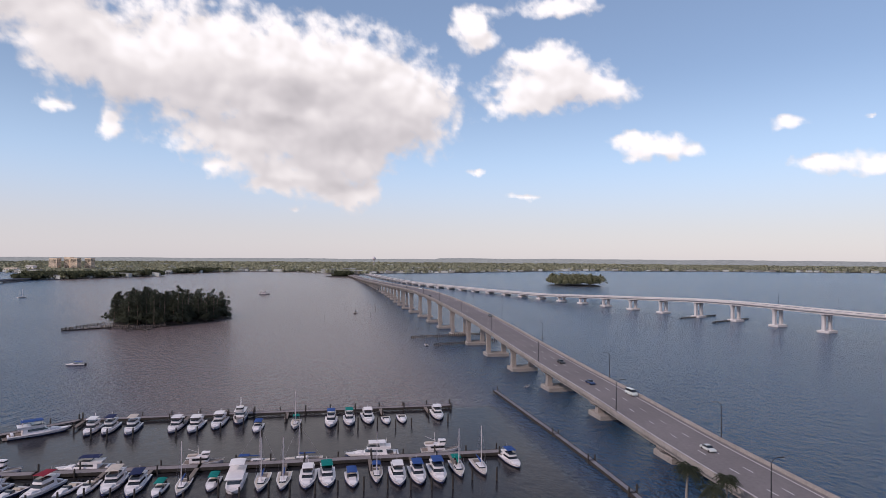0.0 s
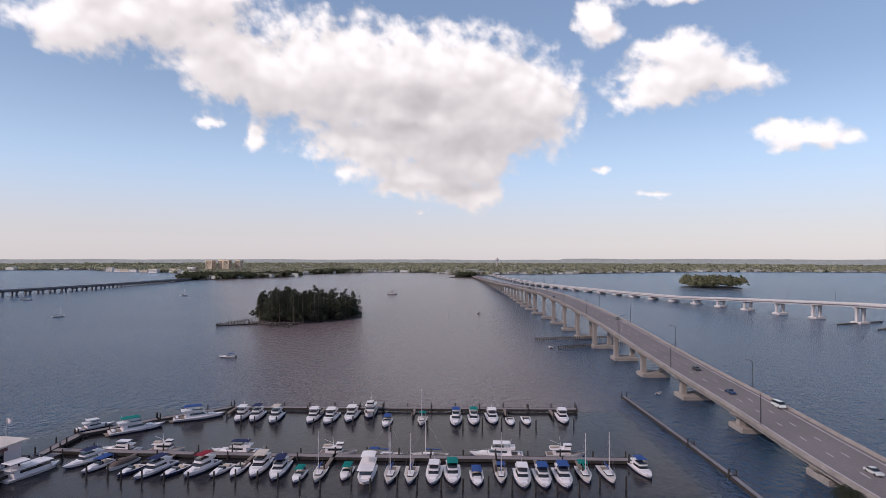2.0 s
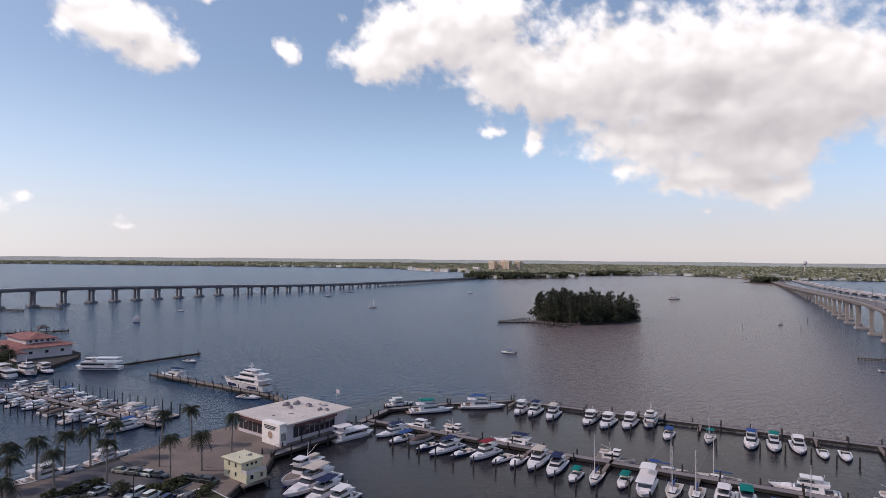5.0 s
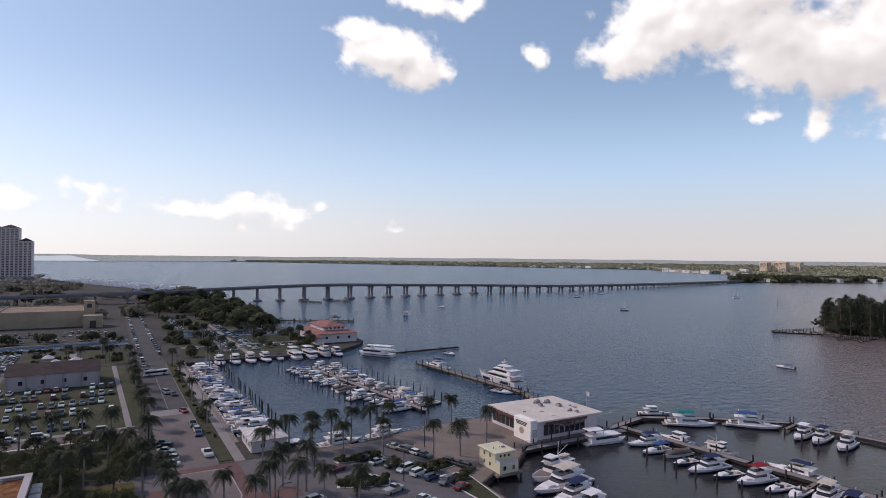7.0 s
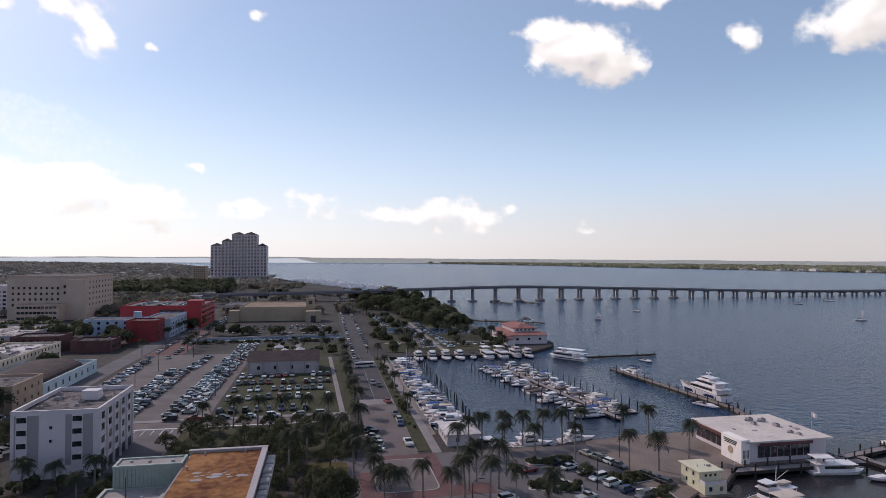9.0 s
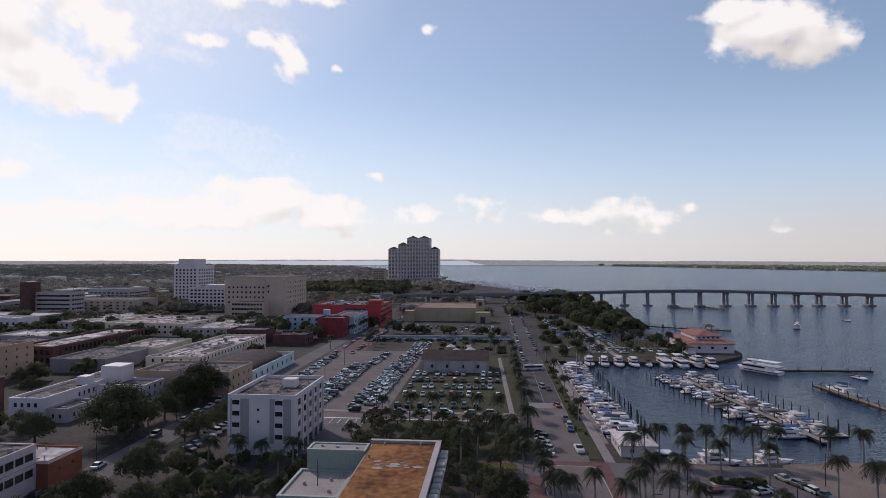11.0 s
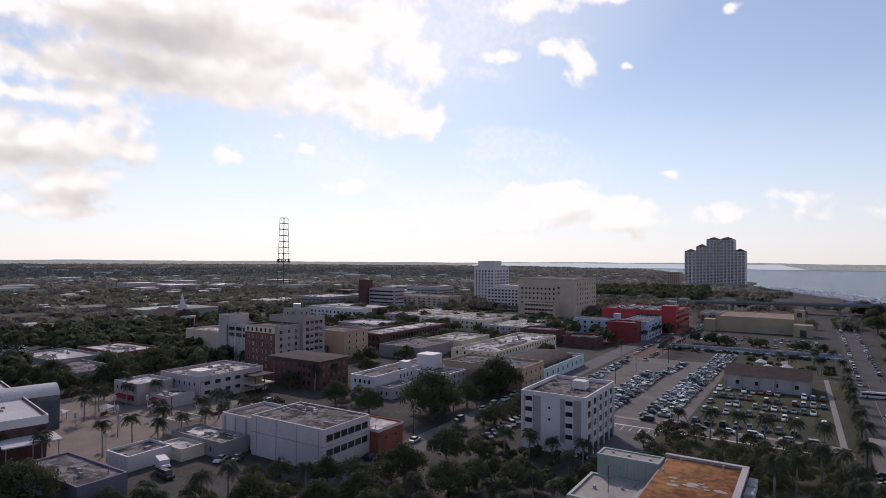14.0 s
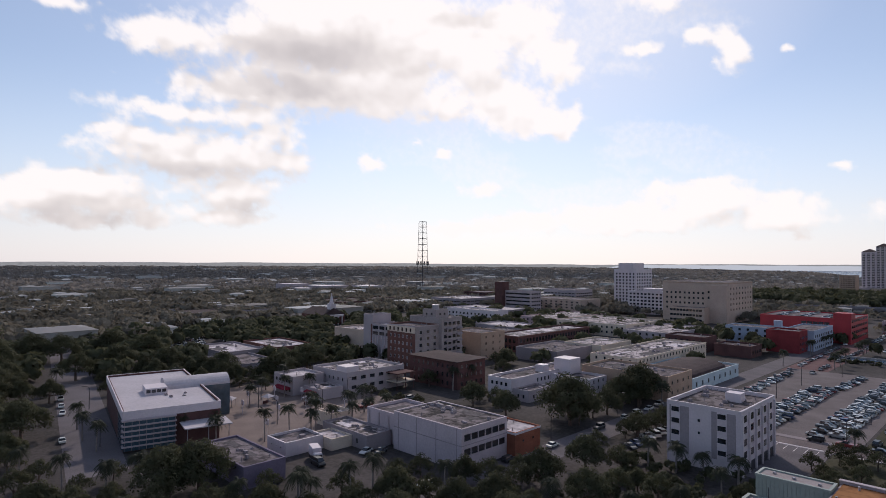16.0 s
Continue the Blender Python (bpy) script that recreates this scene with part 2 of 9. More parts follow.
def water_material():
    """River water: dark body, a glossy skin and two sizes of wind ripple."""
    m = bpy.data.materials.new("river_water")
    m.use_nodes = True
    n, l = m.node_tree.nodes, m.node_tree.links
    b = n["Principled BSDF"]
    b.inputs["Specular IOR Level"].default_value = 0.48
    b.inputs["Base Color"].default_value = (0.013, 0.028, 0.058, 1)
    b.inputs["Roughness"].default_value, b.inputs["IOR"].default_value = 0.2, 1.33
    co = n.new("ShaderNodeTexCoord")
    mp = n.new("ShaderNodeMapping")
    mp.inputs["Rotation"].default_value, mp.inputs["Scale"].default_value = (0, 0, radians(25)), (1.0, 0.6, 1)
    l.new(co.outputs["Object"], mp.inputs["Vector"])
    # cloud reflection put into the water's brown between the marina and the long bridge
    masks = []
    for k, (vec, lo, hi) in enumerate((((1.0, 0.165, 0), 74.0, 24.0), ((0.84, 0.54, 0), -12.0, 45.0))):
        dot, mr = n.new("ShaderNodeVectorMath"), n.new("ShaderNodeMapRange")
        dot.operation, mr.interpolation_type = "DOT_PRODUCT", "SMOOTHSTEP"
        dot.inputs[1].default_value = vec
        mr.inputs["From Min"].default_value, mr.inputs["From Max"].default_value = lo, hi
        l.new(co.outputs["Object"], dot.inputs[0])
        l.new(dot.outputs["Value"], mr.inputs["Value"])
        masks.append(mr.outputs[0])
    both = n.new("ShaderNodeMath")
    both.operation = "MULTIPLY"
    l.new(masks[0], both.inputs[0])
    l.new(masks[1], both.inputs[1])
    cloud_tint = n.new("ShaderNodeMix")
    cloud_tint.data_type = "RGBA"
    cloud_tint.inputs[6].default_value, cloud_tint.inputs[7].default_value = (0.022, 0.052, 0.102, 1), (0.17, 0.122, 0.116, 1)
    l.new(both.outputs[0], cloud_tint.inputs[0])
    # sheltered harbour water south of the outer walkway: calmer, shading put into its colour
    def mask(edges):
        """One inside all the soft edges (direction, from, to), nought outside."""
        total = None
        for vec, lo, hi in edges:
            dot, mr = n.new("ShaderNodeVectorMath"), n.new("ShaderNodeMapRange")
            dot.operation, mr.interpolation_type = "DOT_PRODUCT", "SMOOTHSTEP"
            dot.inputs[1].default_value = vec
            mr.inputs["From Min"].default_value, mr.inputs["From Max"].default_value = lo, hi
            l.new(co.outputs["Object"], dot.inputs[0])
            l.new(dot.outputs["Value"], mr.inputs["Value"])
            if total is None:
                total = mr.outputs[0]
            else:
                mul = n.new("ShaderNodeMath")
                mul.operation = "MULTIPLY"
                l.new(total, mul.inputs[0])
                l.new(mr.outputs[0], mul.inputs[1])
                total = mul.outputs[0]
        return total

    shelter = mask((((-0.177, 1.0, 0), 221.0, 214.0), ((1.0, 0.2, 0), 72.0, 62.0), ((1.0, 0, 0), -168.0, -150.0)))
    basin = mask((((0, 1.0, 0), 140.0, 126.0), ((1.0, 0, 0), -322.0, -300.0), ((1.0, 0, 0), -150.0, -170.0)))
    dimming = n.new("ShaderNodeMix")
    dimming.data_type = "RGBA"
    dimming.inputs[7].default_value = (0.022, 0.019, 0.022, 1)
    l.new(shelter, dimming.inputs[0])
    l.new(cloud_tint.outputs[2], dimming.inputs[6])
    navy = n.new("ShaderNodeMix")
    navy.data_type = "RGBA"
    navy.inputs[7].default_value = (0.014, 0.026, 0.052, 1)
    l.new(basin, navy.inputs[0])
    l.new(dimming.outputs[2], navy.inputs[6])
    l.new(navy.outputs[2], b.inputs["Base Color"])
    gloss = n.new("ShaderNodeMapRange")
    gloss.inputs["To Min"].default_value, gloss.inputs["To Max"].default_value = 0.48, 0.27
    l.new(shelter, gloss.inputs["Value"])
    l.new(gloss.outputs[0], b.inputs["Specular IOR Level"])
    hs = []
    for size, detail, k in ((1.1, 5, 1.0), (3.0, 4, 1.5), (120.0, 2, 0.0)):
        t = n.new("ShaderNodeTexNoise")
        t.inputs["Scale"].default_value, t.inputs["Detail"].default_value = 1 / size, detail
        l.new(mp.outputs[0], t.inputs["Vector"])
        hs.append((t, k))
    add = n.new("ShaderNodeMath")
    add.operation = "MULTIPLY_ADD"
    add.inputs[1].default_value = 1.5
    l.new(hs[1][0].outputs["Fac"], add.inputs[0])
    l.new(hs[0][0].outputs["Fac"], add.inputs[2])
    bump = n.new("ShaderNodeBump")
    bump.inputs["Distance"].default_value = 1.55
    # broad patches of calmer and more ruffled water
    rng = n.new("ShaderNodeMapRange")
    rng.inputs["From Min"].default_value, rng.inputs["From Max"].default_value = 0.35, 0.65
    rng.inputs["To Min"].default_value, rng.inputs["To Max"].default_value = 0.7, 1.0
    l.new(hs[2][0].outputs["Fac"], rng.inputs["Value"])
    still = n.new("ShaderNodeMapRange")
    still.inputs["To Min"].default_value, still.inputs["To Max"].default_value = 1.0, 0.085
    l.new(shelter, still.inputs["Value"])
    calm = n.new("ShaderNodeMath")
    calm.operation = "MULTIPLY"
    l.new(rng.outputs[0], calm.inputs[0])
    l.new(still.outputs[0], calm.inputs[1])
    lull, eased = n.new("ShaderNodeMapRange"), n.new("ShaderNodeMath")
    lull.inputs["To Min"].default_value, lull.inputs["To Max"].default_value = 1.0, 0.3
    eased.operation = "MULTIPLY"
    l.new(basin, lull.inputs["Value"])
    l.new(calm.outputs[0], eased.inputs[0])
    l.new(lull.outputs[0], eased.inputs[1])
    l.new(eased.outputs[0], bump.inputs["Strength"])
    l.new(add.outputs[0], bump.inputs["Height"])
    l.new(bump.outputs[0], b.inputs["Normal"])
    return m


WATER = water_material()


# ---------------------------------------------------------------- mesh building
class Shape:
    """Collects corners and faces of one mesh."""

    def __init__(self):
        self.v, self.f = [], []

    def add(self, verts, faces):
        k = len(self.v)
        self.v += [tuple(p) for p in verts]
        self.f += [tuple(i + k for i in q) for q in faces]
        return self

    def box(self, x0, x1, y0, y1, z0, z1, c=0.0):
        """A block; c chamfers its upper edges."""
        lo = [(x0, y0, z0), (x1, y0, z0), (x1, y1, z0), (x0, y1, z0)]
        if not c:
            hi = [(x, y, z1) for x, y, _ in lo]
            return self.add(lo + hi, [(3, 2, 1, 0), (4, 5, 6, 7), (0, 1, 5, 4), (1, 2, 6, 5), (2, 3, 7, 6), (3, 0, 4, 7)])
        mid = [(x, y, z1 - c) for x, y, _ in lo]
        hi = [(x0 + c, y0 + c, z1), (x1 - c, y0 + c, z1), (x1 - c, y1 - c, z1), (x0 + c, y1 - c, z1)]
        side = [(i, (i + 1) % 4, (i + 1) % 4 + 4, i + 4) for i in range(4)] + [(i + 4, (i + 1) % 4 + 4, (i + 1) % 4 + 8, i + 8) for i in range(4)]
        return self.add(lo + mid + hi, [(3, 2, 1, 0), (8, 9, 10, 11)] + side)

    def rings(self, rings, cap=True, closed=True):
        """Skin over rings of equally many points."""
        n = len(rings[0])
        verts = [p for r in rings for p in r]
        faces = []
        for a in range(len(rings) - 1):
            for i in range(n if closed else n - 1):
                j = (i + 1) % n
                faces.append((a * n + i, a * n + j, a * n + n + j, a * n + n + i))
        if cap:
            faces += [tuple(range(n - 1, -1, -1)), tuple(range((len(rings) - 1) * n, len(rings) * n))]
        return self.add(verts, faces)

    def tube(self, a, b, r0, r1=None, n=6):
        """A round bar from a to b."""
        a, b = Vector(a), Vector(b)
        r1 = r0 if r1 is None else r1
        d = (b - a).normalized()
        s = d.cross(Vector((0, 0, 1)) if abs(d.z) < 0.9 else Vector((1, 0, 0))).normalized()
        t = s.cross(d)
        rings = [[p + (s * math.cos(k * math.tau / n) + t * math.sin(k * math.tau / n)) * r for k in range(n)] for p, r in ((a, r0), (b, r1))]
        return self.rings([[tuple(q) for q in r] for r in rings])

    def prism(self, poly, z0, z1):
        """An upright block over a plan outline given counter-clockwise."""
        n = len(poly)
        return self.rings([[(x, y, z0) for x, y in poly], [(x, y, z1) for x, y in poly]])

    def mesh(self, name, smooth=False):
        me = bpy.data.meshes.new(name)
        me.from_pydata(self.v, [], self.f)
        if smooth:
            me.shade_smooth()
        return me


def part(name, shape, material, parent=None, label="", smooth=False):
    """One mesh object, under its thing or part."""
    me = shape if isinstance(shape, bpy.types.Mesh) else shape.mesh(name, smooth)
    if not me.materials:
        me.materials.append(material)
    ob = new(name, me)
    ob.parent = parent
    return tagged(ob, label) if label else ob


def thing(name, label, category, group="", at=None, kind=""):
    ob = tagged(new(name), label, category, group, kind)
    if at is not None:
        ob.matrix_world = at
    return ob


def structure(name, shape, material, label, category, kind="structure", smooth=False):
    return tagged(part(name, shape, material, None, "", smooth), label, category, "", kind)


def at(x, y, z, heading=0.0, size=1.0):
    """A place with a turn about the upright, counter-clockwise from +x, and a size."""
    return Matrix.Translation((x, y, z)) @ Matrix.Rotation(radians(heading), 4, "Z") @ Matrix.Scale(size, 4)


rnd = random.Random(7)

# ---------------------------------------------------------------- clouds
CLOUDS_A = [(29.2, 16.6, 6.1, 3.0), (33.9, 16.4, 2.6, 1.0), (22.7, 16.6, 6.4, 5.1), (15.4, 16.4, 8.5, 4.8), (8.2, 15.9, 7.9, 4.5), (2.8, 14.1, 5.1, 3.6), (11.3, 11.7, 10.3, 3.1),
            (17.9, 10.8, 5.8, 2.5), (9.2, 8.7, 5.8, 2.1), (15.3, 7.4, 3.0, 1.8), (19.8, 8.2, 2.1, 1.1), (7.6, 5.6, 3.2, 1.2), (10.7, 7.1, 3.1, 1.6), (32.8, 18.8, 3.4, 1.6)]
CLOUDS_B = [(32.5, 12, 1.1, 0.6), (28.5, 10.8, 0.9, 1.2), (13.3, 4.5, 1, 0.4), (-4, 8, 0.7, 0.3), (-11.8, 16, 5.8, 2.1), (-10.2, 18, 3.2, 1.6), (-15.4, 15.3, 3.5, 1.3), (-8, 14.6, 2.8, 1.4), (-3.7, 21.1, 2.1, 1.9), (-11.5, 22.5, 3.6, 1), (-20.6, 9.9, 3.1, 0.9), (-18.4, 10.6, 1.7, 0.9), (-22.3, 9.8, 1.8, 0.9), (-30.4, 11.1, 1.5, 0.6), (-33.2, 7.8, 2, 0.6), (-36.8, 7.5, 1.5, 0.7), (-8.6, 5.8, 1.4, 0.3), (-36.2, 11.2, 0.4, 0.2)]
CLOUDS_C = [(66.3, 18.8, 4.3, 2.3), (62.6, 17.4, 2.4, 1.8), (69.5, 20.5, 2.6, 0.9), (51.3, 18.5, 1.3, 1.4), (72.2, 4.7, 0.7, 0.5),
            (64.7, 2.3, 1.9, 0.6), (39.5, 20.6, 6.0, 3.4), (43.8, 18.2, 3.3, 2.0), (33.6, 21.9, 6.4, 2.3), (62.0, 23.0, 3.5, 1.0), (58.0, 22.5, 2.0, 0.8)]
CLOUDS_D = [(82, 3.9, 3.5, 0.7), (78.6, 5.3, 0.9, 0.4), (76.6, 4.2, 2.1, 0.9), (75.9, 2.8, 2.3, 1.2), (79.4, 2.2, 2.1, 0.7), (132.9, 3.1, 7.6, 0.8), (125.7, 3.9, 4.3, 1.2), (119.2, 4, 4.9, 1.3), (114.6, 6.2, 3.8, 1.1), (110.9, 5.1, 5.1, 1.7), (105.6, 3.8, 4.1, 1.8), (117.3, 3.8, 6.5, 1.4), (111.4, 6.7, 1.9, 0.7), (104, 1.9, 1.5, 0.4), (97.1, 3.9, 1.6, 1), (98.1, 4.7, 1, 0.5), (91.2, 5.5, 2.2, 0.6), (90.5, 4.2, 1.4, 1), (82.8, 4.2, 2.2, 0.7), (83.9, 3.6, 2.2, 0.6), (87.8, 2.3, 1.1, 0.4), (101.1, 7.6, 0.8, 0.4)]
CLOUDS_E = [(128.4, 14.3, 3.8, 2.8), (130, 15, 3.1, 1.8), (135.1, 14.4, 4.5, 1.4), (125.2, 12.9, 3.7, 1.4), (122.4, 13.5, 1, 0.8), (132.1, 18.5, 3.1, 2.9), (135.7, 20.3, 5.4, 2.8), (128, 21.4, 4.8, 2.3), (124.7, 18.2, 2.7, 2), (141.7, 9.1, 1.3, 0.6), (135.3, 10, 1.7, 0.5), (137, 11.2, 0.5, 0.3), (131.2, 6.7, 2, 0.8), (114.8, 22.9, 4.9, 1.4), (111.7, 19.3, 1.5, 0.9), (109, 17.4, 1.4, 1.4), (109.9, 18.8, 1.1, 0.6), (105.1, 17.6, 0.7, 0.4), (116.3, 18.6, 1.6, 0.7), (96.3, 21.3, 0.9, 0.4), (105.9, 23, 2.6, 0.6)]
CLOUDS_F = [(159.9, 19, 4.3, 1.3), (161.2, 18.4, 2.6, 1), (148.2, 19.9, 8.8, 3.3), (143, 22.4, 10.6, 2.3), (140.2, 17.5, 5.9, 3.5), (145, 15.5, 7.9, 2), (153.7, 15.2, 7.3, 1.6), (158.4, 12.8, 6.4, 0.9), (162, 12.9, 2.6, 0.6), (153.7, 12.9, 2.9, 0.7), (157.2, 9, 9.3, 1.9), (162.4, 10.2, 3, 1.2), (158.4, 10.6, 2.8, 1.1), (151.2, 11.4, 2.4, 1), (150.2, 8.9, 2.8, 1.1), (166.5, 6.2, 5.9, 1.1), (169.5, 5.1, 3.3, 1.2), (164.8, 4.7, 4.9, 1.2), (154.1, 5.9, 3.8, 1.8), (156, 3.8, 5.2, 0.7), (165.6, 3.1, 6.8, 0.9), (167.7, 20.1, 1.7, 0.6), (141.6, 9.2, 1.3, 0.5)]
SHADED = [(149.1, 18.9, 7.6, 1.3, 0.42), (149.9, 15.8, 5.1, 1.2, 0.42), (132.4, 22.4, 3.8, 1, 0.42), (147.9, 19, 7.7, 1.8, 0.34), (151.7, 15.4, 7.5, 0.8, 0.34), (157.9, 7.8, 8.7, 0.8, 0.2), (167.2, 4.3, 5.4, 0.8, 0.2), (153.1, 4.9, 3.9, 0.7, 0.2), (165.6, 3, 7.6, 1, 0.2), (15.4, 11.8, 5.5, 1, 0.24), (6.5, 11.1, 7.2, 1.4, 0.24), (13.4, 14.9, 2.6, 1.5, 0.24), (26.2, 12, 5.2, 1.2, 0.24), (11.2, 6.5, 4.7, 0.7, 0.24)]


def value_noise(x, y, seed):
    """Smooth noise in 0..1 on arrays."""
    tab = np.random.RandomState(seed).rand(256, 256)
    xi, yi = np.floor(x).astype(int), np.floor(y).astype(int)
    fx, fy = x - xi, y - yi
    fx, fy = fx * fx * (3 - 2 * fx), fy * fy * (3 - 2 * fy)
    g = lambda a, b: tab[a % 256, b % 256]
    return (g(xi, yi) * (1 - fx) + g(xi + 1, yi) * fx) * (1 - fy) + (g(xi, yi + 1) * (1 - fx) + g(xi + 1, yi + 1) * fx) * fy


def billows(x, y, seed, octaves=6):
    """Rounded fractal noise, like the heads of cumulus."""
    total, norm, amp = 0, 0, 1.0
    for o in range(octaves):
        x, y = 0.8 * x - 0.6 * y, 0.6 * x + 0.8 * y
        n = value_noise(x * 2 ** o + 17.3 * o, y * 2 ** o + 5.1 * o, seed + o)
        total, norm, amp = total + amp * n, norm + amp, amp * 0.56
    return total / norm


def cauliflower(x, y, seed, octaves=5):
    """Round heads with creases between them."""
    total, norm, amp = 0, 0, 1.0
    for o in range(octaves):
        x, y = 0.8 * x - 0.6 * y, 0.6 * x + 0.8 * y
        n = np.abs(2 * value_noise(x * 2 ** o + 7.7 * o, y * 2 ** o + 3.1 * o, seed + o) - 1)
        total, norm, amp = total + amp * np.sqrt(n + 0.02), norm + amp, amp * 0.6
    return total / norm


def cloud_field(az, el):
    """How thick the cloud is at each heading and height, and the height of its heads."""
    wx = az + 1.9 * (billows(az * 0.35, el * 0.35, 3, 4) - 0.5) + 0.9 * (billows(az * 1.1, el * 1.1, 4, 3) - 0.5)
    wy = el + 1.1 * (billows(az * 0.35, el * 0.45, 9, 4) - 0.5) + 0.7 * (billows(az * 1.1, el * 1.3, 8, 3) - 0.5)
    d = np.full(az.shape, -9.0)
    for x, y, rx, ry in CLOUDS_A + CLOUDS_B + CLOUDS_C + CLOUDS_D + CLOUDS_E + CLOUDS_F:
        k = 1.0 - np.sqrt(((wx - x) / (rx * 1.1)) ** 2 + ((wy - y) / (ry * 1.12)) ** 2)
        k = k * min(1.0, 0.35 + 0.25 * ry) * (0.72 if y < 7.2 and 60 < x < 100 else 1.0)
        d = np.where(d > k, d, k) + 0.10 * np.exp(-((d - k) / 0.25) ** 2) * (np.minimum(d, k) > -0.5)
    heads = cauliflower(az * 0.42, el * 0.52, 21, 5)
    fine = billows(az * 0.6, el * 0.75, 61, 6)
    d = d + 0.40 * (heads - 0.60) + 0.70 * (fine - 0.5)
    # thin drawn-out veil on the sun's side
    veil = (billows(az * 0.07 + el * 0.05, el * 0.2 - az * 0.05, 91, 5) - 0.47) * 1.3
    veil = np.minimum(veil, 0.09) - 0.5 * (1 - np.exp(-((az - 124) / 34) ** 2)) - 0.3 * np.clip((4 - el) / 4, 0, 1)
    return np.maximum(d, veil), heads


def blur(f, n):
    for _ in range(2):
        for ax in (0, 1):
            p = np.concatenate([np.repeat(f.take([0], ax), n, ax), f, np.repeat(f.take([-1], ax), n, ax)], ax).cumsum(ax)
            w = f.shape[ax]
            lo, hi = p.take(range(0, w), ax), p.take(range(2 * n, w + 2 * n), ax)
            f = (hi - lo) / (2 * n)
    return f


def cloud_light(az, el, d, heads, step):
    """Light from above and from the sun's side: less of it where cloud lies that way."""
    thick = blur(np.clip(d * 1.5, 0, 1), max(1, round(0.4 / step)))
    round_heads = cauliflower(az * 0.2, el * 0.28, 77, 3)
    body = np.sqrt(np.clip(blur(d, max(1, round(0.25 / step))), 0, 1.2)) * 1.2 + 0.9 * blur(round_heads, max(1, round(0.2 / step)))
    over, relief = np.zeros_like(d), np.zeros_like(d)

    def toward(f, deg, lean=0.6):
        k, j = max(1, round(deg / step)), max(1, round(deg * lean / step))
        out = np.zeros_like(f)
        out[:-k, :-j] = f[k:, j:]
        return out

    for deg, w in ((1.2, 0.2), (2.4, 0.3), (4.0, 0.3), (5.5, 0.2)):
        over += w * toward(thick, deg, 0.3)
    over = blur(over, max(1, round(0.5 / step)))
    for deg, w in ((0.5, 0.5), (1.1, 0.5), (2.2, 0.3)):
        relief += w * (body - toward(body, deg))
    soft = np.clip(relief, -0.5, 0.5)
    back = np.exp(-((az - 126) / 30) ** 2)             # cloud lit through near the sun
    shade = np.zeros_like(d)                           # grey undersides of the thickest parts
    wob = 1.6 * (billows(az * 0.5, el * 0.8, 33, 4) - 0.5)
    for x, y, rx, ry, dimming in SHADED:
        shade = np.maximum(shade, dimming * np.exp(-(((az - x + wob) / rx) ** 2 + ((el - y + 0.6 * wob) / ry) ** 2) ** 2))
    return np.clip(0.85 + 0.22 * back - (0.36 - 0.2 * back) * over * thick - shade * (0.6 + 0.4 * thick) + (0.5 - 0.2 * back) * soft, 0, 1)


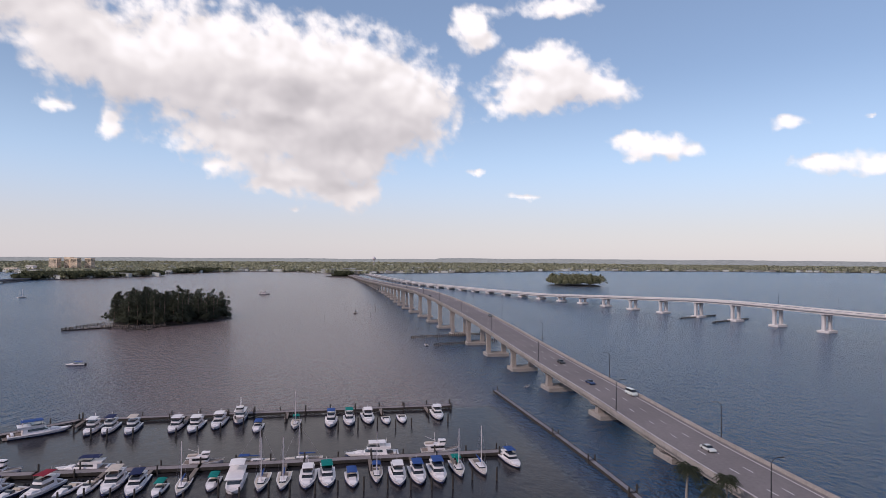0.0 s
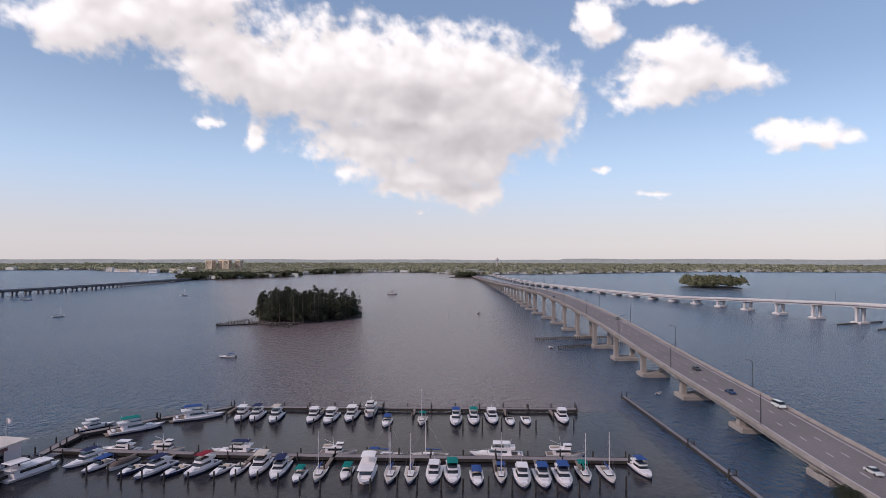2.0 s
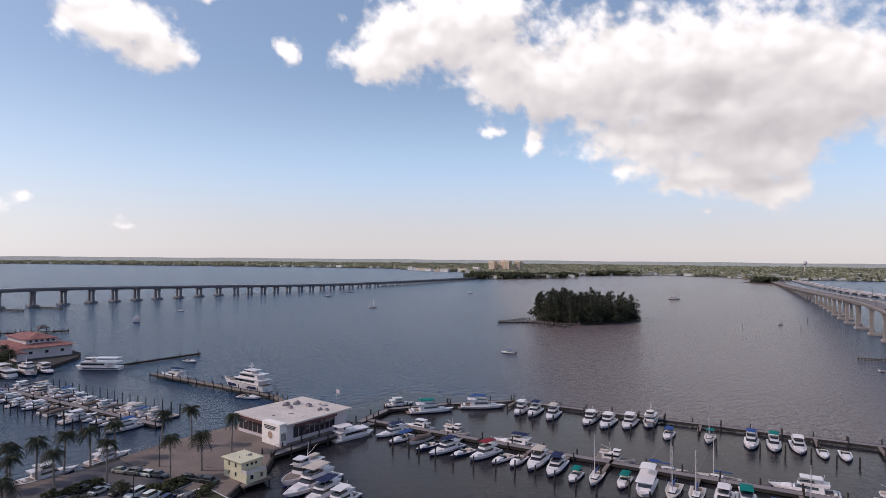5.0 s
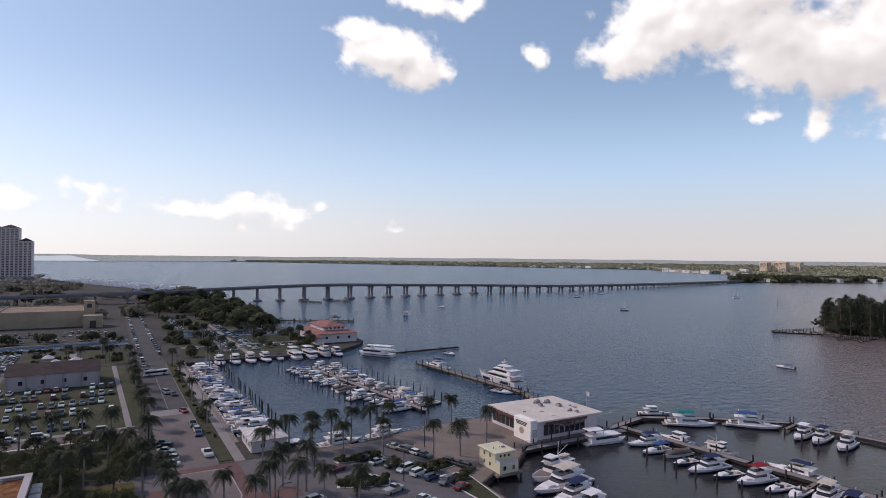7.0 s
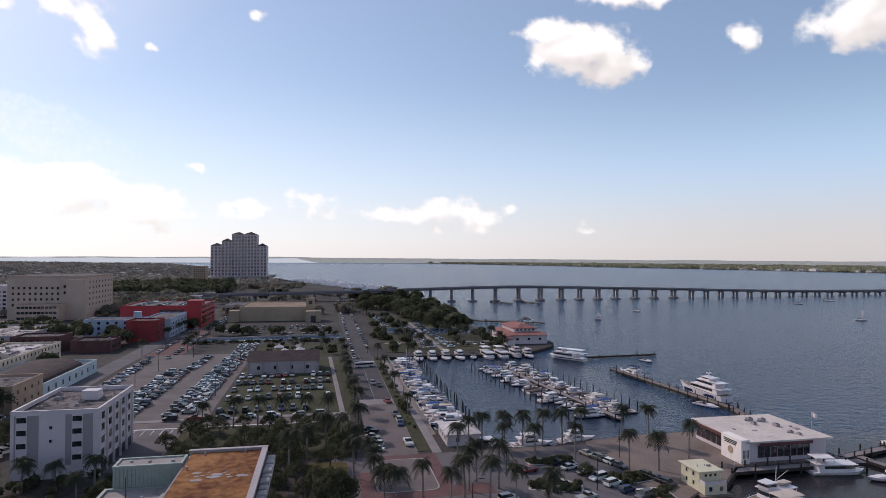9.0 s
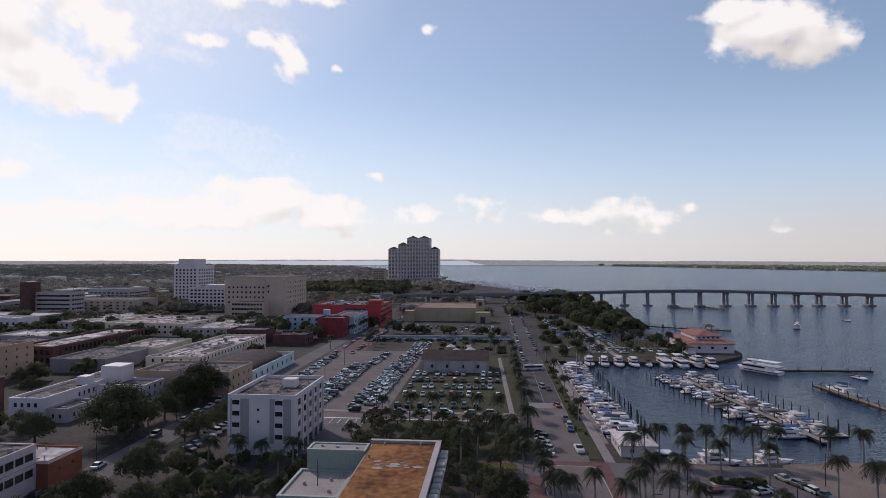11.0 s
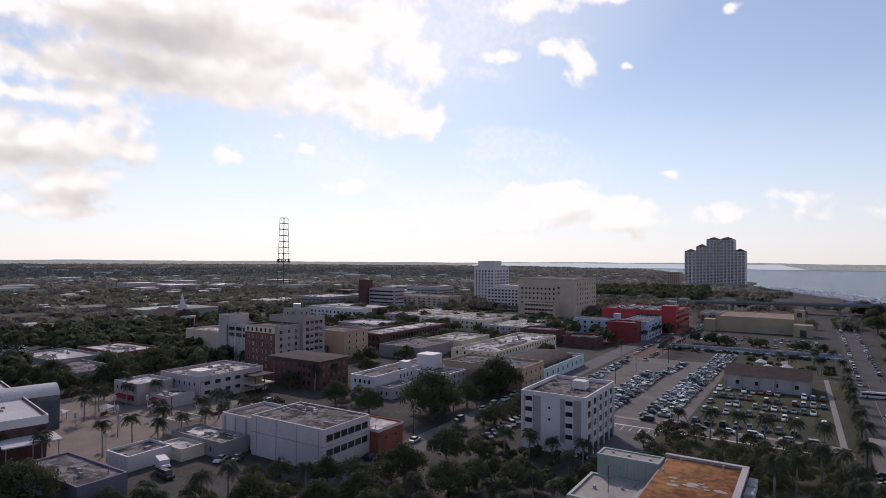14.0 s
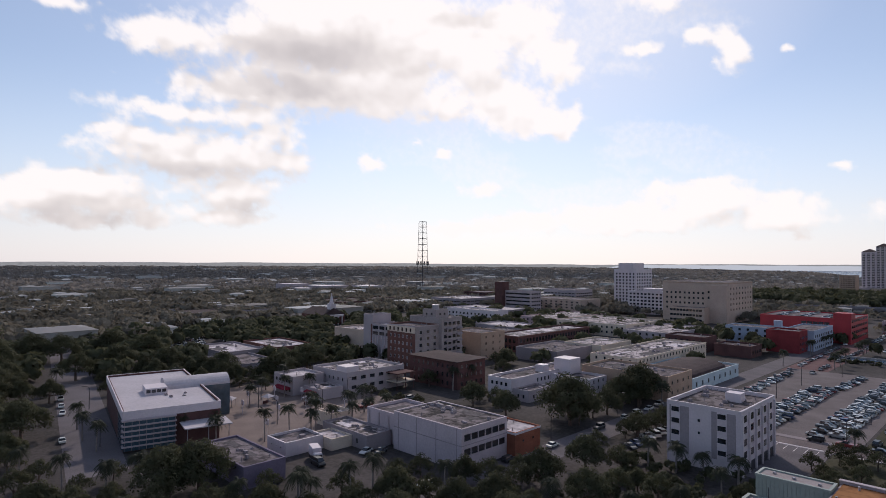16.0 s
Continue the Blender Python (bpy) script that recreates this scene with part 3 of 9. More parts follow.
def cloud_backdrop():
    step = 0.19
    az, el = np.meshgrid(np.arange(-62, 196, step), np.arange(0.2, 34, step))
    d, heads = cloud_field(az, el)
    fade = np.clip((el - 0.9) / 2.5, 0, 1) * np.clip((32 - el) / 6, 0, 1)
    d = d - 0.5 * (1 - fade)
    light = cloud_light(az, el, d, heads, step)
    a, e, R = np.radians(az), np.radians(el), 4800.0
    co = np.stack([-np.sin(a) * np.cos(e) * R, np.cos(a) * np.cos(e) * R, EYE + np.sin(e) * R], -1).reshape(-1, 3)
    rows, cols = az.shape
    i = np.arange((rows - 1) * (cols - 1))
    i = i // (cols - 1) * cols + i % (cols - 1)
    quads = np.stack([i, i + cols, i + cols + 1, i + 1], -1)
    # only the patches where cloud can show
    keep = d.reshape(-1)[quads].max(1) > -0.25
    quads = quads[keep]
    used, quads = np.unique(quads, return_inverse=True)
    quads = quads.reshape(-1, 4)
    me = bpy.data.meshes.new("clouds")
    me.vertices.add(len(used))
    me.vertices.foreach_set("co", co[used].astype(np.float32).ravel())
    me.loops.add(quads.size)
    me.loops.foreach_set("vertex_index", quads.astype(np.int32).ravel())
    me.polygons.add(len(quads))
    me.polygons.foreach_set("loop_start", np.arange(0, quads.size, 4, dtype=np.int32))
    me.update(calc_edges=True)
    for name, val in (("thick", d), ("lit", light)):
        me.attributes.new(name, "FLOAT", "POINT").data.foreach_set("value", val.reshape(-1)[used].astype(np.float32))
    m = bpy.data.materials.new("cloud")
    m.use_nodes = True
    n, l = m.node_tree.nodes, m.node_tree.links
    n.remove(n["Principled BSDF"])
    ta, la, co = n.new("ShaderNodeAttribute"), n.new("ShaderNodeAttribute"), n.new("ShaderNodeTexCoord")
    ta.attribute_name, la.attribute_name = "thick", "lit"
    tex = n.new("ShaderNodeTexNoise")
    tex.inputs["Scale"].default_value, tex.inputs["Detail"].default_value = 1 / 45.0, 5
    l.new(co.outputs["Object"], tex.inputs["Vector"])
    wob = n.new("ShaderNodeMath")
    wob.operation = "MULTIPLY_ADD"
    wob.inputs[1].default_value = 0.22
    l.new(tex.outputs["Fac"], wob.inputs[0])
    l.new(ta.outputs["Fac"], wob.inputs[2])
    edge = n.new("ShaderNodeMapRange")
    edge.interpolation_type = "SMOOTHSTEP"
    edge.inputs["From Min"].default_value, edge.inputs["From Max"].default_value = 0.03, 0.48
    edge.inputs["To Max"].default_value = 0.95
    l.new(wob.outputs[0], edge.inputs["Value"])
    ramp = n.new("ShaderNodeValToRGB")
    e = ramp.color_ramp.elements
    e[0].position, e[0].color = 0.0, (0.47, 0.445, 0.44, 1)
    e[1].position, e[1].color = 1.0, (1.04, 1.008, 0.97, 1)
    e.new(0.5).color = (0.68, 0.645, 0.625, 1)
    e.new(0.8).color = (0.86, 0.82, 0.78, 1)
    l.new(la.outputs["Fac"], ramp.inputs[0])
    em, tr, mix = n.new("ShaderNodeEmission"), n.new("ShaderNodeBsdfTransparent"), n.new("ShaderNodeMixShader")
    em.inputs["Strength"].default_value = 1.0
    l.new(ramp.outputs[0], em.inputs["Color"])
    l.new(edge.outputs[0], mix.inputs[0])
    l.new(tr.outputs[0], mix.inputs[1])
    l.new(em.outputs[0], mix.inputs[2])
    l.new(mix.outputs[0], n["Material Output"].inputs["Surface"])
    me.materials.append(m)
    tagged(new("backdrop", me), "white and grey cumulus clouds in a blue sky", "clouds", "", "structure")


cloud_backdrop()


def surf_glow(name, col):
    """Plain glowing distance, haze and glare put into one colour."""
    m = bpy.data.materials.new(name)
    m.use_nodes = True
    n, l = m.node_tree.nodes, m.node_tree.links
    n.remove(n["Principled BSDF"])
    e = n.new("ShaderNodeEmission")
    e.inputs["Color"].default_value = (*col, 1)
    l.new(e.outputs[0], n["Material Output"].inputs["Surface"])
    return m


def horizon_backdrop():
    """The farthest strip of low land all round, glowing, with haze put into its colour."""
    rs = np.random.RandomState(3)
    n = 720
    sh = Shape()
    lo, hi = [], []
    for k in range(n):
        a = k * math.tau / n
        wet = min(1.0, max(0.0, (a - 1.5) / 0.12)) * min(1.0, max(0.0, (2.12 - a) / 0.1))
        h = 8 * wet + 21 + 16 * min(1.0, max(0.0, (math.cos(a - 0.3) + 0.1) / 0.5)) + 9 * min(1.0, max(0.0, (a - 1.4) / 0.5)) + 6 * min(1.0, max(0.0, (a - 2.0) / 0.8)) * min(1.0, max(0.0, (4.2 - a) / 0.6)) + 2.2 * math.sin(a * 37) * math.sin(a * 11) + rs.uniform(-1, 1)
        lo.append((-math.sin(a) * 4720, math.cos(a) * 4720, -8))
        hi.append((-math.sin(a) * 4720, math.cos(a) * 4720, h))
    sh.rings([lo, hi], cap=False)
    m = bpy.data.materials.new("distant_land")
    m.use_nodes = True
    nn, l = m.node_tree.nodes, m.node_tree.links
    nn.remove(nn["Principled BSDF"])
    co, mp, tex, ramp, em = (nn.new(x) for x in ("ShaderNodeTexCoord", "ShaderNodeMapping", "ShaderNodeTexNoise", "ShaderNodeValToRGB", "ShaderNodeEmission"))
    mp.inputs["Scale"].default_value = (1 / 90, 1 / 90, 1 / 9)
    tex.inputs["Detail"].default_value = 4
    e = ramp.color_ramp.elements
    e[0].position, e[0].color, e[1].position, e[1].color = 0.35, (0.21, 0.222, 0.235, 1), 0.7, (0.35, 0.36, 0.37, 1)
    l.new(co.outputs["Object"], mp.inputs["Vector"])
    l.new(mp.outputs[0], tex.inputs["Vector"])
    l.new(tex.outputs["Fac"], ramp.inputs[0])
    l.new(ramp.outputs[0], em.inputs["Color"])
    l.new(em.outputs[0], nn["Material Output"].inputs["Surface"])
    wa, wb = [], []
    for k in range(180, 244):
        a = k * math.tau / n
        c = (-math.sin(a) * 4712, math.cos(a) * 4712)
        wa.append((*c, -8))
        wb.append((*c, 33 + 1.5 * math.sin(a * 90) + rs.uniform(-1.4, 1.2) - 40 * max(0.0, (185 - k) / 5) - 45 * max(0.0, (k - 236) / 7)))
    # glowing strip, its paleness stands for haze and sky glare on water
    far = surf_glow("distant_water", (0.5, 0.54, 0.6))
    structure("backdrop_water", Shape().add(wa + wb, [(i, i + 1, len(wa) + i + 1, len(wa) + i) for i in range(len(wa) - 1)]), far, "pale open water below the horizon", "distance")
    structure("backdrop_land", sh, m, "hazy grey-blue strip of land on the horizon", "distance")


horizon_backdrop()

# ---------------------------------------------------------------- water, land, roads
LAND = 1.5
sh = Shape()
ring = [(4900 * math.cos(k * math.tau / 96), 4900 * math.sin(k * math.tau / 96), 0) for k in range(96)]
sh.add(ring, [tuple(range(96))])
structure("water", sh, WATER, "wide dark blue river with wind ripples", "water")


def sheet(name, outline, z, material, label, category, depth=0.0, kind="structure"):
    """A level sheet of ground over an outline, with edges that go down by depth."""
    from mathutils.geometry import tessellate_polygon
    pts = [Vector((x, y, z)) for x, y in outline]
    area = sum(a.x * b.y - b.x * a.y for a, b in zip(pts, pts[1:] + pts[:1]))
    if area < 0:
        pts.reverse()
    s = Shape()
    tris = [t if (pts[t[1]] - pts[t[0]]).cross(pts[t[2]] - pts[t[0]]).z > 0 else t[::-1] for t in tessellate_polygon([pts])]
    s.add(pts, tris)
    if depth:
        n = len(pts)
        s.add(pts + [p - Vector((0, 0, depth)) for p in pts], [(i, i + n, (i + 1) % n + n, (i + 1) % n) for i in range(n)])
    return structure(name, s, material, label, category, kind)


SOUTH_SHORE = [(4600, -300), (600, 60), (112, 112), (64, 116), (52, 126), (44, 126), (42, 96), (-92, 78), (-118, 78), (-122, 84), (-124, 92), (-135, 104), (-135, 137),
               (-166, 138), (-166, 92), (-160, 62), (-162, 47), (-180, 46), (-182, 33.6), (-316, 33.6), (-318, 48), (-314, 108), (-340, 135), (-352, 141),
               (-404, 143), (-404, 118), (-512, 108), (-560, 110), (-872, 104), (-930, 95), (-955, 30), (-1020, 36), (-1110, 0), (-1350, -80), (-1520, -126), (-1722, -128), (-1850, -260),
               (-2589, -479), (-3400, -830), (-4150, -1900), (-3000, -3750), (0, -4860), (3400, -3300)]
NORTH_SHORE = [(-4750, 640), (-3800, 1150), (-3000, 1560), (-2446, 1865), (-1876, 2090), (-1700, 2000), (-1290, 1840), (-1000, 1500), (-925, 1330), (-880, 1270), (-815, 1310), (-720, 1560), (-800, 1720),
               (-640, 2080), (-420, 2030), (-330, 1890), (-262, 1790), (-230, 1800), (-160, 1960), (28, 2030), (300, 2280), (560, 2480), (1200, 2560), (1896, 2490), (2800, 2300), (3600, 1900), (4300, 1600),
               (4150, 2500), (2800, 3950), (0, 4850), (-2600, 4050), (-4350, 2100)]
sheet("ground", SOUTH_SHORE, LAND, EARTH, "town ground of earth and worn paving with seawall edge", "ground", 3.5)
sheet("ground_north", NORTH_SHORE, 0.8, EARTH, "low wooded land across the river", "ground", 2.0)


def strip(name, x0, x1, y0, y1, z, material, label, category):
    return structure(name, Shape().box(x0, x1, y0, y1, LAND - 0.3, LAND + z), material, label, category)


strip("road_1", -700, -224, 13.4, 25.4, 0.02, ASPHALT_DARK, "worn grey waterfront road", "road")
strip("road_6", -216, -160.2, 12.6, 25.6, 0.02, PAVED, "brownish paved end of the waterfront road", "road")
strip("crossing", -223.95, -216.05, 13.2, 25.5, 0.05, SIDEWALK, "pale raised crossing on the waterfront road", "road")
strip("lane_line", -320, -224.2, 19.0, 19.12, 0.024, CONCRETE, "worn white line along the waterfront road", "road marking")
strip("road_7", -204.4, -197.2, -62, 9, 0.02, PAVED, "side street beside the lawn car park", "road")
strip("verge_1", -318, -162, 25.7, 29.4, 0.12, GRASS, "grass verge between road and promenade", "lawn")
strip("verge_2", -320, -205, 8.2, 13.2, 0.1, GRASS, "grass verge beside the waterfront road", "lawn")
strip("kerb_1", -197.1, -196.2, -62, 0, 0.14, CONCRETE_PALE, "pale kerb of the side street", "kerb")
strip("kerb_2", -318, -162, 25.45, 25.65, 0.15, CONCRETE_DARK, "pale kerb of the waterfront road", "kerb")
strip("car_park_4", -196.1, -160, -57, -41.5, 0.03, ASPHALT_OLD, "small grey asphalt car park beside the white office", "car park")
for k in range(6):
    strip("bay_line_%d" % (k + 1), -195.6, -190.6, -55.6 + 2.7 * k, -55.45 + 2.7 * k, 0.036, LINE, "white painted line of a parking bay", "road marking")
strip("road_2", -430, -30, -103, -93, 0.02, ASPHALT_OLD, "narrow asphalt side street between trees", "road")
sheet("road_3", [(-38, -165), (-52, -165), (-92, -365), (-190, -860), (-174, -864), (-76, -365)], LAND + 0.02, ASPHALT_OLD, "asphalt side street with parked cars", "road")
strip("road_4", -470, -330, -92, -74, 0.025, BRICK_PAVE, "brick-paved downtown street", "road")
strip("pavement_1", -316, -160, 29.5, 32.1, 0.14, SIDEWALK, "pale waterfront promenade along the seawall", "pavement")
strip("boardwalk", -316, -176, 32.15, 33.4, 0.2, TIMBER, "brown timber boardwalk on the seawall", "boardwalk")
sheet("pavement_2", [(-322, 2.7), (-322, 4.5), (-207.6, 7.6), (-207.6, 5.8)], LAND + 0.09, SIDEWALK, "straight pale concrete path beside the lawn", "pavement")
strip("pavement_9", -207.5, -204.6, -62, 9, 0.09, SIDEWALK, "pale path across the end of the lawn", "pavement")
strip("pavement_3", -150, -74, -240, -152, 0.05, PLAZA, "tan paved plaza with palms", "pavement")
strip("lawn_1", -316, -207.7, -36, 8.1, 0.04, GRASS, "mown lawn used as a car park", "lawn")
strip("lawn_2", -520, -330, 36, 108, 0.04, GRASS, "park lawn by the water", "lawn")
strip("car_park_1", -340, -207.6, -90, -37, 0.03, GRAVEL, "large gravel car park", "car park")
strip("car_park_2", -160, -96, 2, 74, 0.03, ASPHALT_OLD, "asphalt car park by the marina", "car park")
strip("brick_paving_1", -160, -131, 12, 30, 0.06, BRICK_PAVE, "dark red brick paving round the plaza", "pavement")
strip("brick_paving_2", -148.6, -112, 8.7, 11.7, 0.06, BRICK_PAVE, "dark red brick paving band beside the plaza", "pavement")
strip("brick_paving_3", -137, -131, 30.1, 39, 0.06, BRICK_PAVE, "dark red brick paving band by the marina", "pavement")


def rounded(x0, x1, y0, y1, r):
    """Corners of a rectangle with rounded ends."""
    return [(cx + r * math.cos(radians(a0 + a)), cy + r * math.sin(radians(a0 + a))) for cx, cy, a0 in ((x1 - r, y1 - r, 0), (x0 + r, y1 - r, 90), (x0 + r, y0 + r, 180), (x1 - r, y0 + r, 270)) for a in (0, 30, 60, 90)]


sheet("kerb_3", rounded(-156.75, -134.95, 12.35, 26.95, 2.3), LAND + 0.1, CONCRETE, "pale rounded kerb of the paved plaza", "kerb", 0.2)
sheet("plaza", rounded(-156.5, -135.2, 12.6, 26.7, 2.1), LAND + 0.106, PAVED, "brownish grey paved plaza", "plaza")
sheet("lawn_5", rounded(-157.5, -147.6, -4.4, 6.2, 1.5), LAND + 0.05, LAWN_DRY, "yellow-green patch of grass under trees", "lawn")
sheet("canal", [(-385, -84), (-392, 12), (-408, 12), (-399, -86)], LAND + 0.03, WATER, "grey water of a small canal basin", "water")
sheet("canal_2", [(-414, 36), (-398, 106), (-426, 110), (-440, 38)], LAND + 0.06, WATER, "grey water of a small boat basin", "water")
for k, (a, c) in enumerate((((-384, -84), (-391, 12)), ((-400, -86), (-410, 12)), ((-413, 36), (-397, 106)), ((-441, 38), (-427, 110)))):
    u = Vector((c[0] - a[0], c[1] - a[1], 0)).normalized() * 0.4
    structure("canal_wall_%d" % (k + 1), Shape().prism([(a[0] + u.y, a[1] - u.x), (c[0] + u.y, c[1] - u.x), (c[0] - u.y, c[1] + u.x), (a[0] - u.y, a[1] + u.x)], LAND - 0.4, LAND + 0.9), CONCRETE, "low grey concrete canal wall", "wall")
strip("lawn_3", -374, -322, -36, 10, 0.05, GRASS, "small lawn beside the canal", "lawn")
strip("lawn_4", -196, -161, -41.3, 9, 0.02, GRASS, "shaded grass under trees", "lawn")

sheet("pavement_4", [(-160.5, 74.2), (-97, 74.2), (-97, 77.2), (-118.4, 77.6), (-122.4, 83.6), (-124.4, 91.6), (-135.4, 103.6), (-135.4, 136.6), (-165.6, 137.6), (-165.6, 92), (-162.6, 75)], LAND + 0.05, PLAZA, "tan paved quay round the harbour office", "pavement")
sheet("pavement_5", [(-160.4, 46.6), (-160.4, 61), (-157, 61), (-157, 46.6)], LAND + 0.06, PLAZA, "tan paved quay edge beside the basin", "pavement")
strip("pavement_6", -480, -334, 66, 69, 0.08, SIDEWALK, "pale path across the waterfront park", "pavement")
strip("pavement_7", -368, -364, 37, 106, 0.09, SIDEWALK, "pale path down to the water in the park", "pavement")
strip("pavement_8", -374, -324, -16, -13, 0.09, SIDEWALK, "pale path by the canal lawn", "pavement")
strip("car_park_3", -470, -344, 56, 65, 0.06, ASPHALT_OLD, "grey asphalt parking strip in the park", "car park")

# ---------------------------------------------------------------- bridges
def smooth_line(points, step):
    """Points every step metres along a smooth line through the given points (x, y, z)."""
    p = [Vector(q) for q in points]
    p = [2 * p[0] - p[1]] + p + [2 * p[-1] - p[-2]]
    out = []
    for a, b, c, d in zip(p, p[1:], p[2:], p[3:]):
        n = max(1, round((c - b).length / step))
        for k in range(n):
            t = k / n
            out.append(0.5 * (2 * b + (c - a) * t + (2 * a - 5 * b + 4 * c - d) * t * t + (3 * b - a - 3 * c + d) * t ** 3))
    return out + [p[-2]]


def sweep(line, section, cap=True):
    """A section (across, up) drawn along a line, kept upright."""
    rings = []
    for i, p in enumerate(line):
        d = (line[min(i + 1, len(line) - 1)] - line[max(i - 1, 0)])
        d.z = 0
        d.normalize()
        side = Vector((d.y, -d.x, 0))
        rings.append([tuple(p + side * a + Vector((0, 0, u))) for a, u in section])
    return Shape().rings(rings, cap)


def pier(bridge, p, heading, deck_z, width, material, footing):
    """Footing in the water, two tapered columns and a cap beam under the girders."""
    w, top = width / 2, deck_z - 2.2
    m = at(p.x, p.y, 0, heading)

    def put(name, s):
        o = part(name, s, material, bridge)
        o.matrix_world = m
        return o

    if footing:
        put("footing", Shape().box(-4.6, 4.6, -w * 0.7, w * 0.7, -2, 1.7, 0.25))
    for y in (-w * 0.5, w * 0.5):
        s = Shape()
        s.rings([[(-a, y - b, z), (a, y - b, z), (a, y + b, z), (-a, y + b, z)] for z, a, b in ((-1.5, 1.25, 1.2), (top * 0.7, 1.05, 1.0), (top - 0.6, 1.05, 1.9))])
        put("column", s)
    s = Shape()
    s.rings([[(-1.1, -b, z), (1.1, -b, z), (1.1, b, z), (-1.1, b, z)] for z, b in ((top - 1.3, w * 0.62), (top - 0.7, w * 0.82), (top, w * 0.86))])
    put("cap_beam", s)


def road_bridge(label, points, width, piers, lamps, lines, road, stone):
    line = smooth_line(points, 12)
    w = width / 2
    b = thing("road_bridge", label, "bridge")
    part("deck", sweep(line, [(-w, -0.35), (-w, 0), (w, 0), (w, -0.35)]), stone, b)
    for a in np.linspace(-w + 2.0, w - 2.0, 5):
        part("girder", sweep(line, [(a - 0.45, -2.2), (a - 0.2, -0.36), (a + 0.2, -0.36), (a + 0.45, -2.2)]), stone, b)
    part("road_surface", sweep(line, [(-w + 0.5, 0.002), (-w + 0.5, 0.06), (w - 0.5, 0.06), (w - 0.5, 0.002)]), road, b, "worn pale grey road surface")
    for sgn in (-1, 1):
        part("parapet", sweep(line, [(sgn * w, -0.42), (sgn * (w - 0.02), 0.95), (sgn * (w - 0.25), 0.95), (sgn * (w - 0.45), 0.0), (sgn * (w - 0.45), -0.36), (sgn * (w - 0.3), -0.42)][::sgn]), stone, b)
    if lines:
        fine = smooth_line(points, 6)
        for a in (-w + 1.9, w - 1.9):
            part("edge_line", sweep(fine, [(a - 0.1, 0.05), (a - 0.1, 0.075), (a + 0.1, 0.075), (a + 0.1, 0.05)]), LINE, b)
        for a in (-1.9, 1.9):
            for k in range(8, 78, 2):
                p, q = fine[k], fine[k] + (fine[k + 1] - fine[k]) * 0.55
                d = (q - p).normalized()
                side = Vector((d.y, -d.x, 0)) * 0.09
                off = Vector((d.y, -d.x, 0)) * a + Vector((0, 0, 0.07))
                top = [p + off - side, p + off + side, q + off + side, q + off - side]
                part("lane_dash", Shape().add(top + [c - Vector((0, 0, 0.02)) for c in top], [(0, 1, 2, 3), (0, 4, 5, 1), (1, 5, 6, 2), (2, 6, 7, 3), (3, 7, 4, 0)]), LINE, b)
    for y, footing in piers:
        i = next(k for k in range(1, len(line)) if line[k].y >= y)
        f = (y - line[i - 1].y) / (line[i].y - line[i - 1].y)
        p, d = line[i - 1].lerp(line[i], f), line[i] - line[i - 1]
        pier(b, p, math.degrees(math.atan2(d.y, d.x)), p.z, width, stone, footing)
    for y, sgn in lamps:
        i = next((k for k in range(1, len(line)) if line[k].y >= y), None)
        if i:
            d = (line[i] - line[i - 1]).normalized()
            p = line[i - 1].lerp(line[i], (y - line[i - 1].y) / (line[i].y - line[i - 1].y))
            lamp_post(p + Vector((d.y, -d.x, 0)) * sgn * (w - 0.2) + Vector((0, 0, 0.93)), math.degrees(math.atan2(-d.x * sgn, d.y * sgn)) + 180)
    return b, line


LAMPS = []


def lamp_post(p, heading, size=1.0):
    """Tapered dark pole, curved arm and a flat lamp head."""
    if not LAMPS:
        t = thing("street_lamp", "tall dark metal street lamp with a curved arm", "street lamp", "street lamps")
        part("pole", Shape().tube((0, 0, 0), (0, 0, 8.6), 0.16, 0.1), DARK_METAL, t)
        s = Shape()
        bend = [Vector((2.0 * (1 - math.cos(a)), 0, 8.6 + 1.3 * math.sin(a))) for a in np.linspace(0, math.pi / 2, 6)]
        for a, b in zip(bend, bend[1:]):
            s.tube(a, b, 0.08)
        part("arm", s, DARK_METAL, t)
        part("lamp_head", Shape().box(1.9, 2.9, -0.2, 0.2, 9.78, 9.98, 0.06), DARK_METAL, t)
        t.matrix_world = at(*p, heading, size)
        LAMPS.append(t)
        return t
    return copy_thing(LAMPS[0], at(*p, heading, size))


# cloud shadow over the near bridge is put into these two colours
BRIDGE_STONE_SHADED = surf("brown_weathered_concrete", (0.285, 0.265, 0.235), 0.88, grain=0.5, stain=4, vary=0.26)
BRIDGE_ROAD = surf("worn_bridge_road", (0.19, 0.175, 0.165), 0.92, grain=0.8, stain=16, vary=0.16)
NEAR_LINE = [(96, 45, 2.6), (83, 92, 3.2), (76, 128, 4.2), (69, 165, 5.5), (62, 206, 7.5), (53, 247.5, 10.1), (44, 289, 13.1), (35.5, 332, 16.0), (26.8, 375, 18.5), (17.5, 420, 20.4), (9, 463, 21.7), (0, 506, 22.5),
             (-8.5, 549, 22.7), (-19, 592, 22.6), (-27, 629, 22.2), (-41, 706, 20.0), (-63, 838, 16.2), (-97, 1013, 11.8), (-143, 1240, 7.4), (-211, 1555, 4.4), (-262, 1790, 3.0)]
near_bridge, near_line = road_bridge("long brown-grey concrete road bridge with three lanes", NEAR_LINE, 18.0,
                                     [(122 + 42.7 * k, True) for k in range(20)] + [(976 + 34 * k, False) for k in range(23)],
                                     [(122 + 64.7 * k, -1) for k in range(14)] + [(97 + 63.7 * k, 1) for k in range(14)], True, BRIDGE_ROAD, BRIDGE_STONE_SHADED)
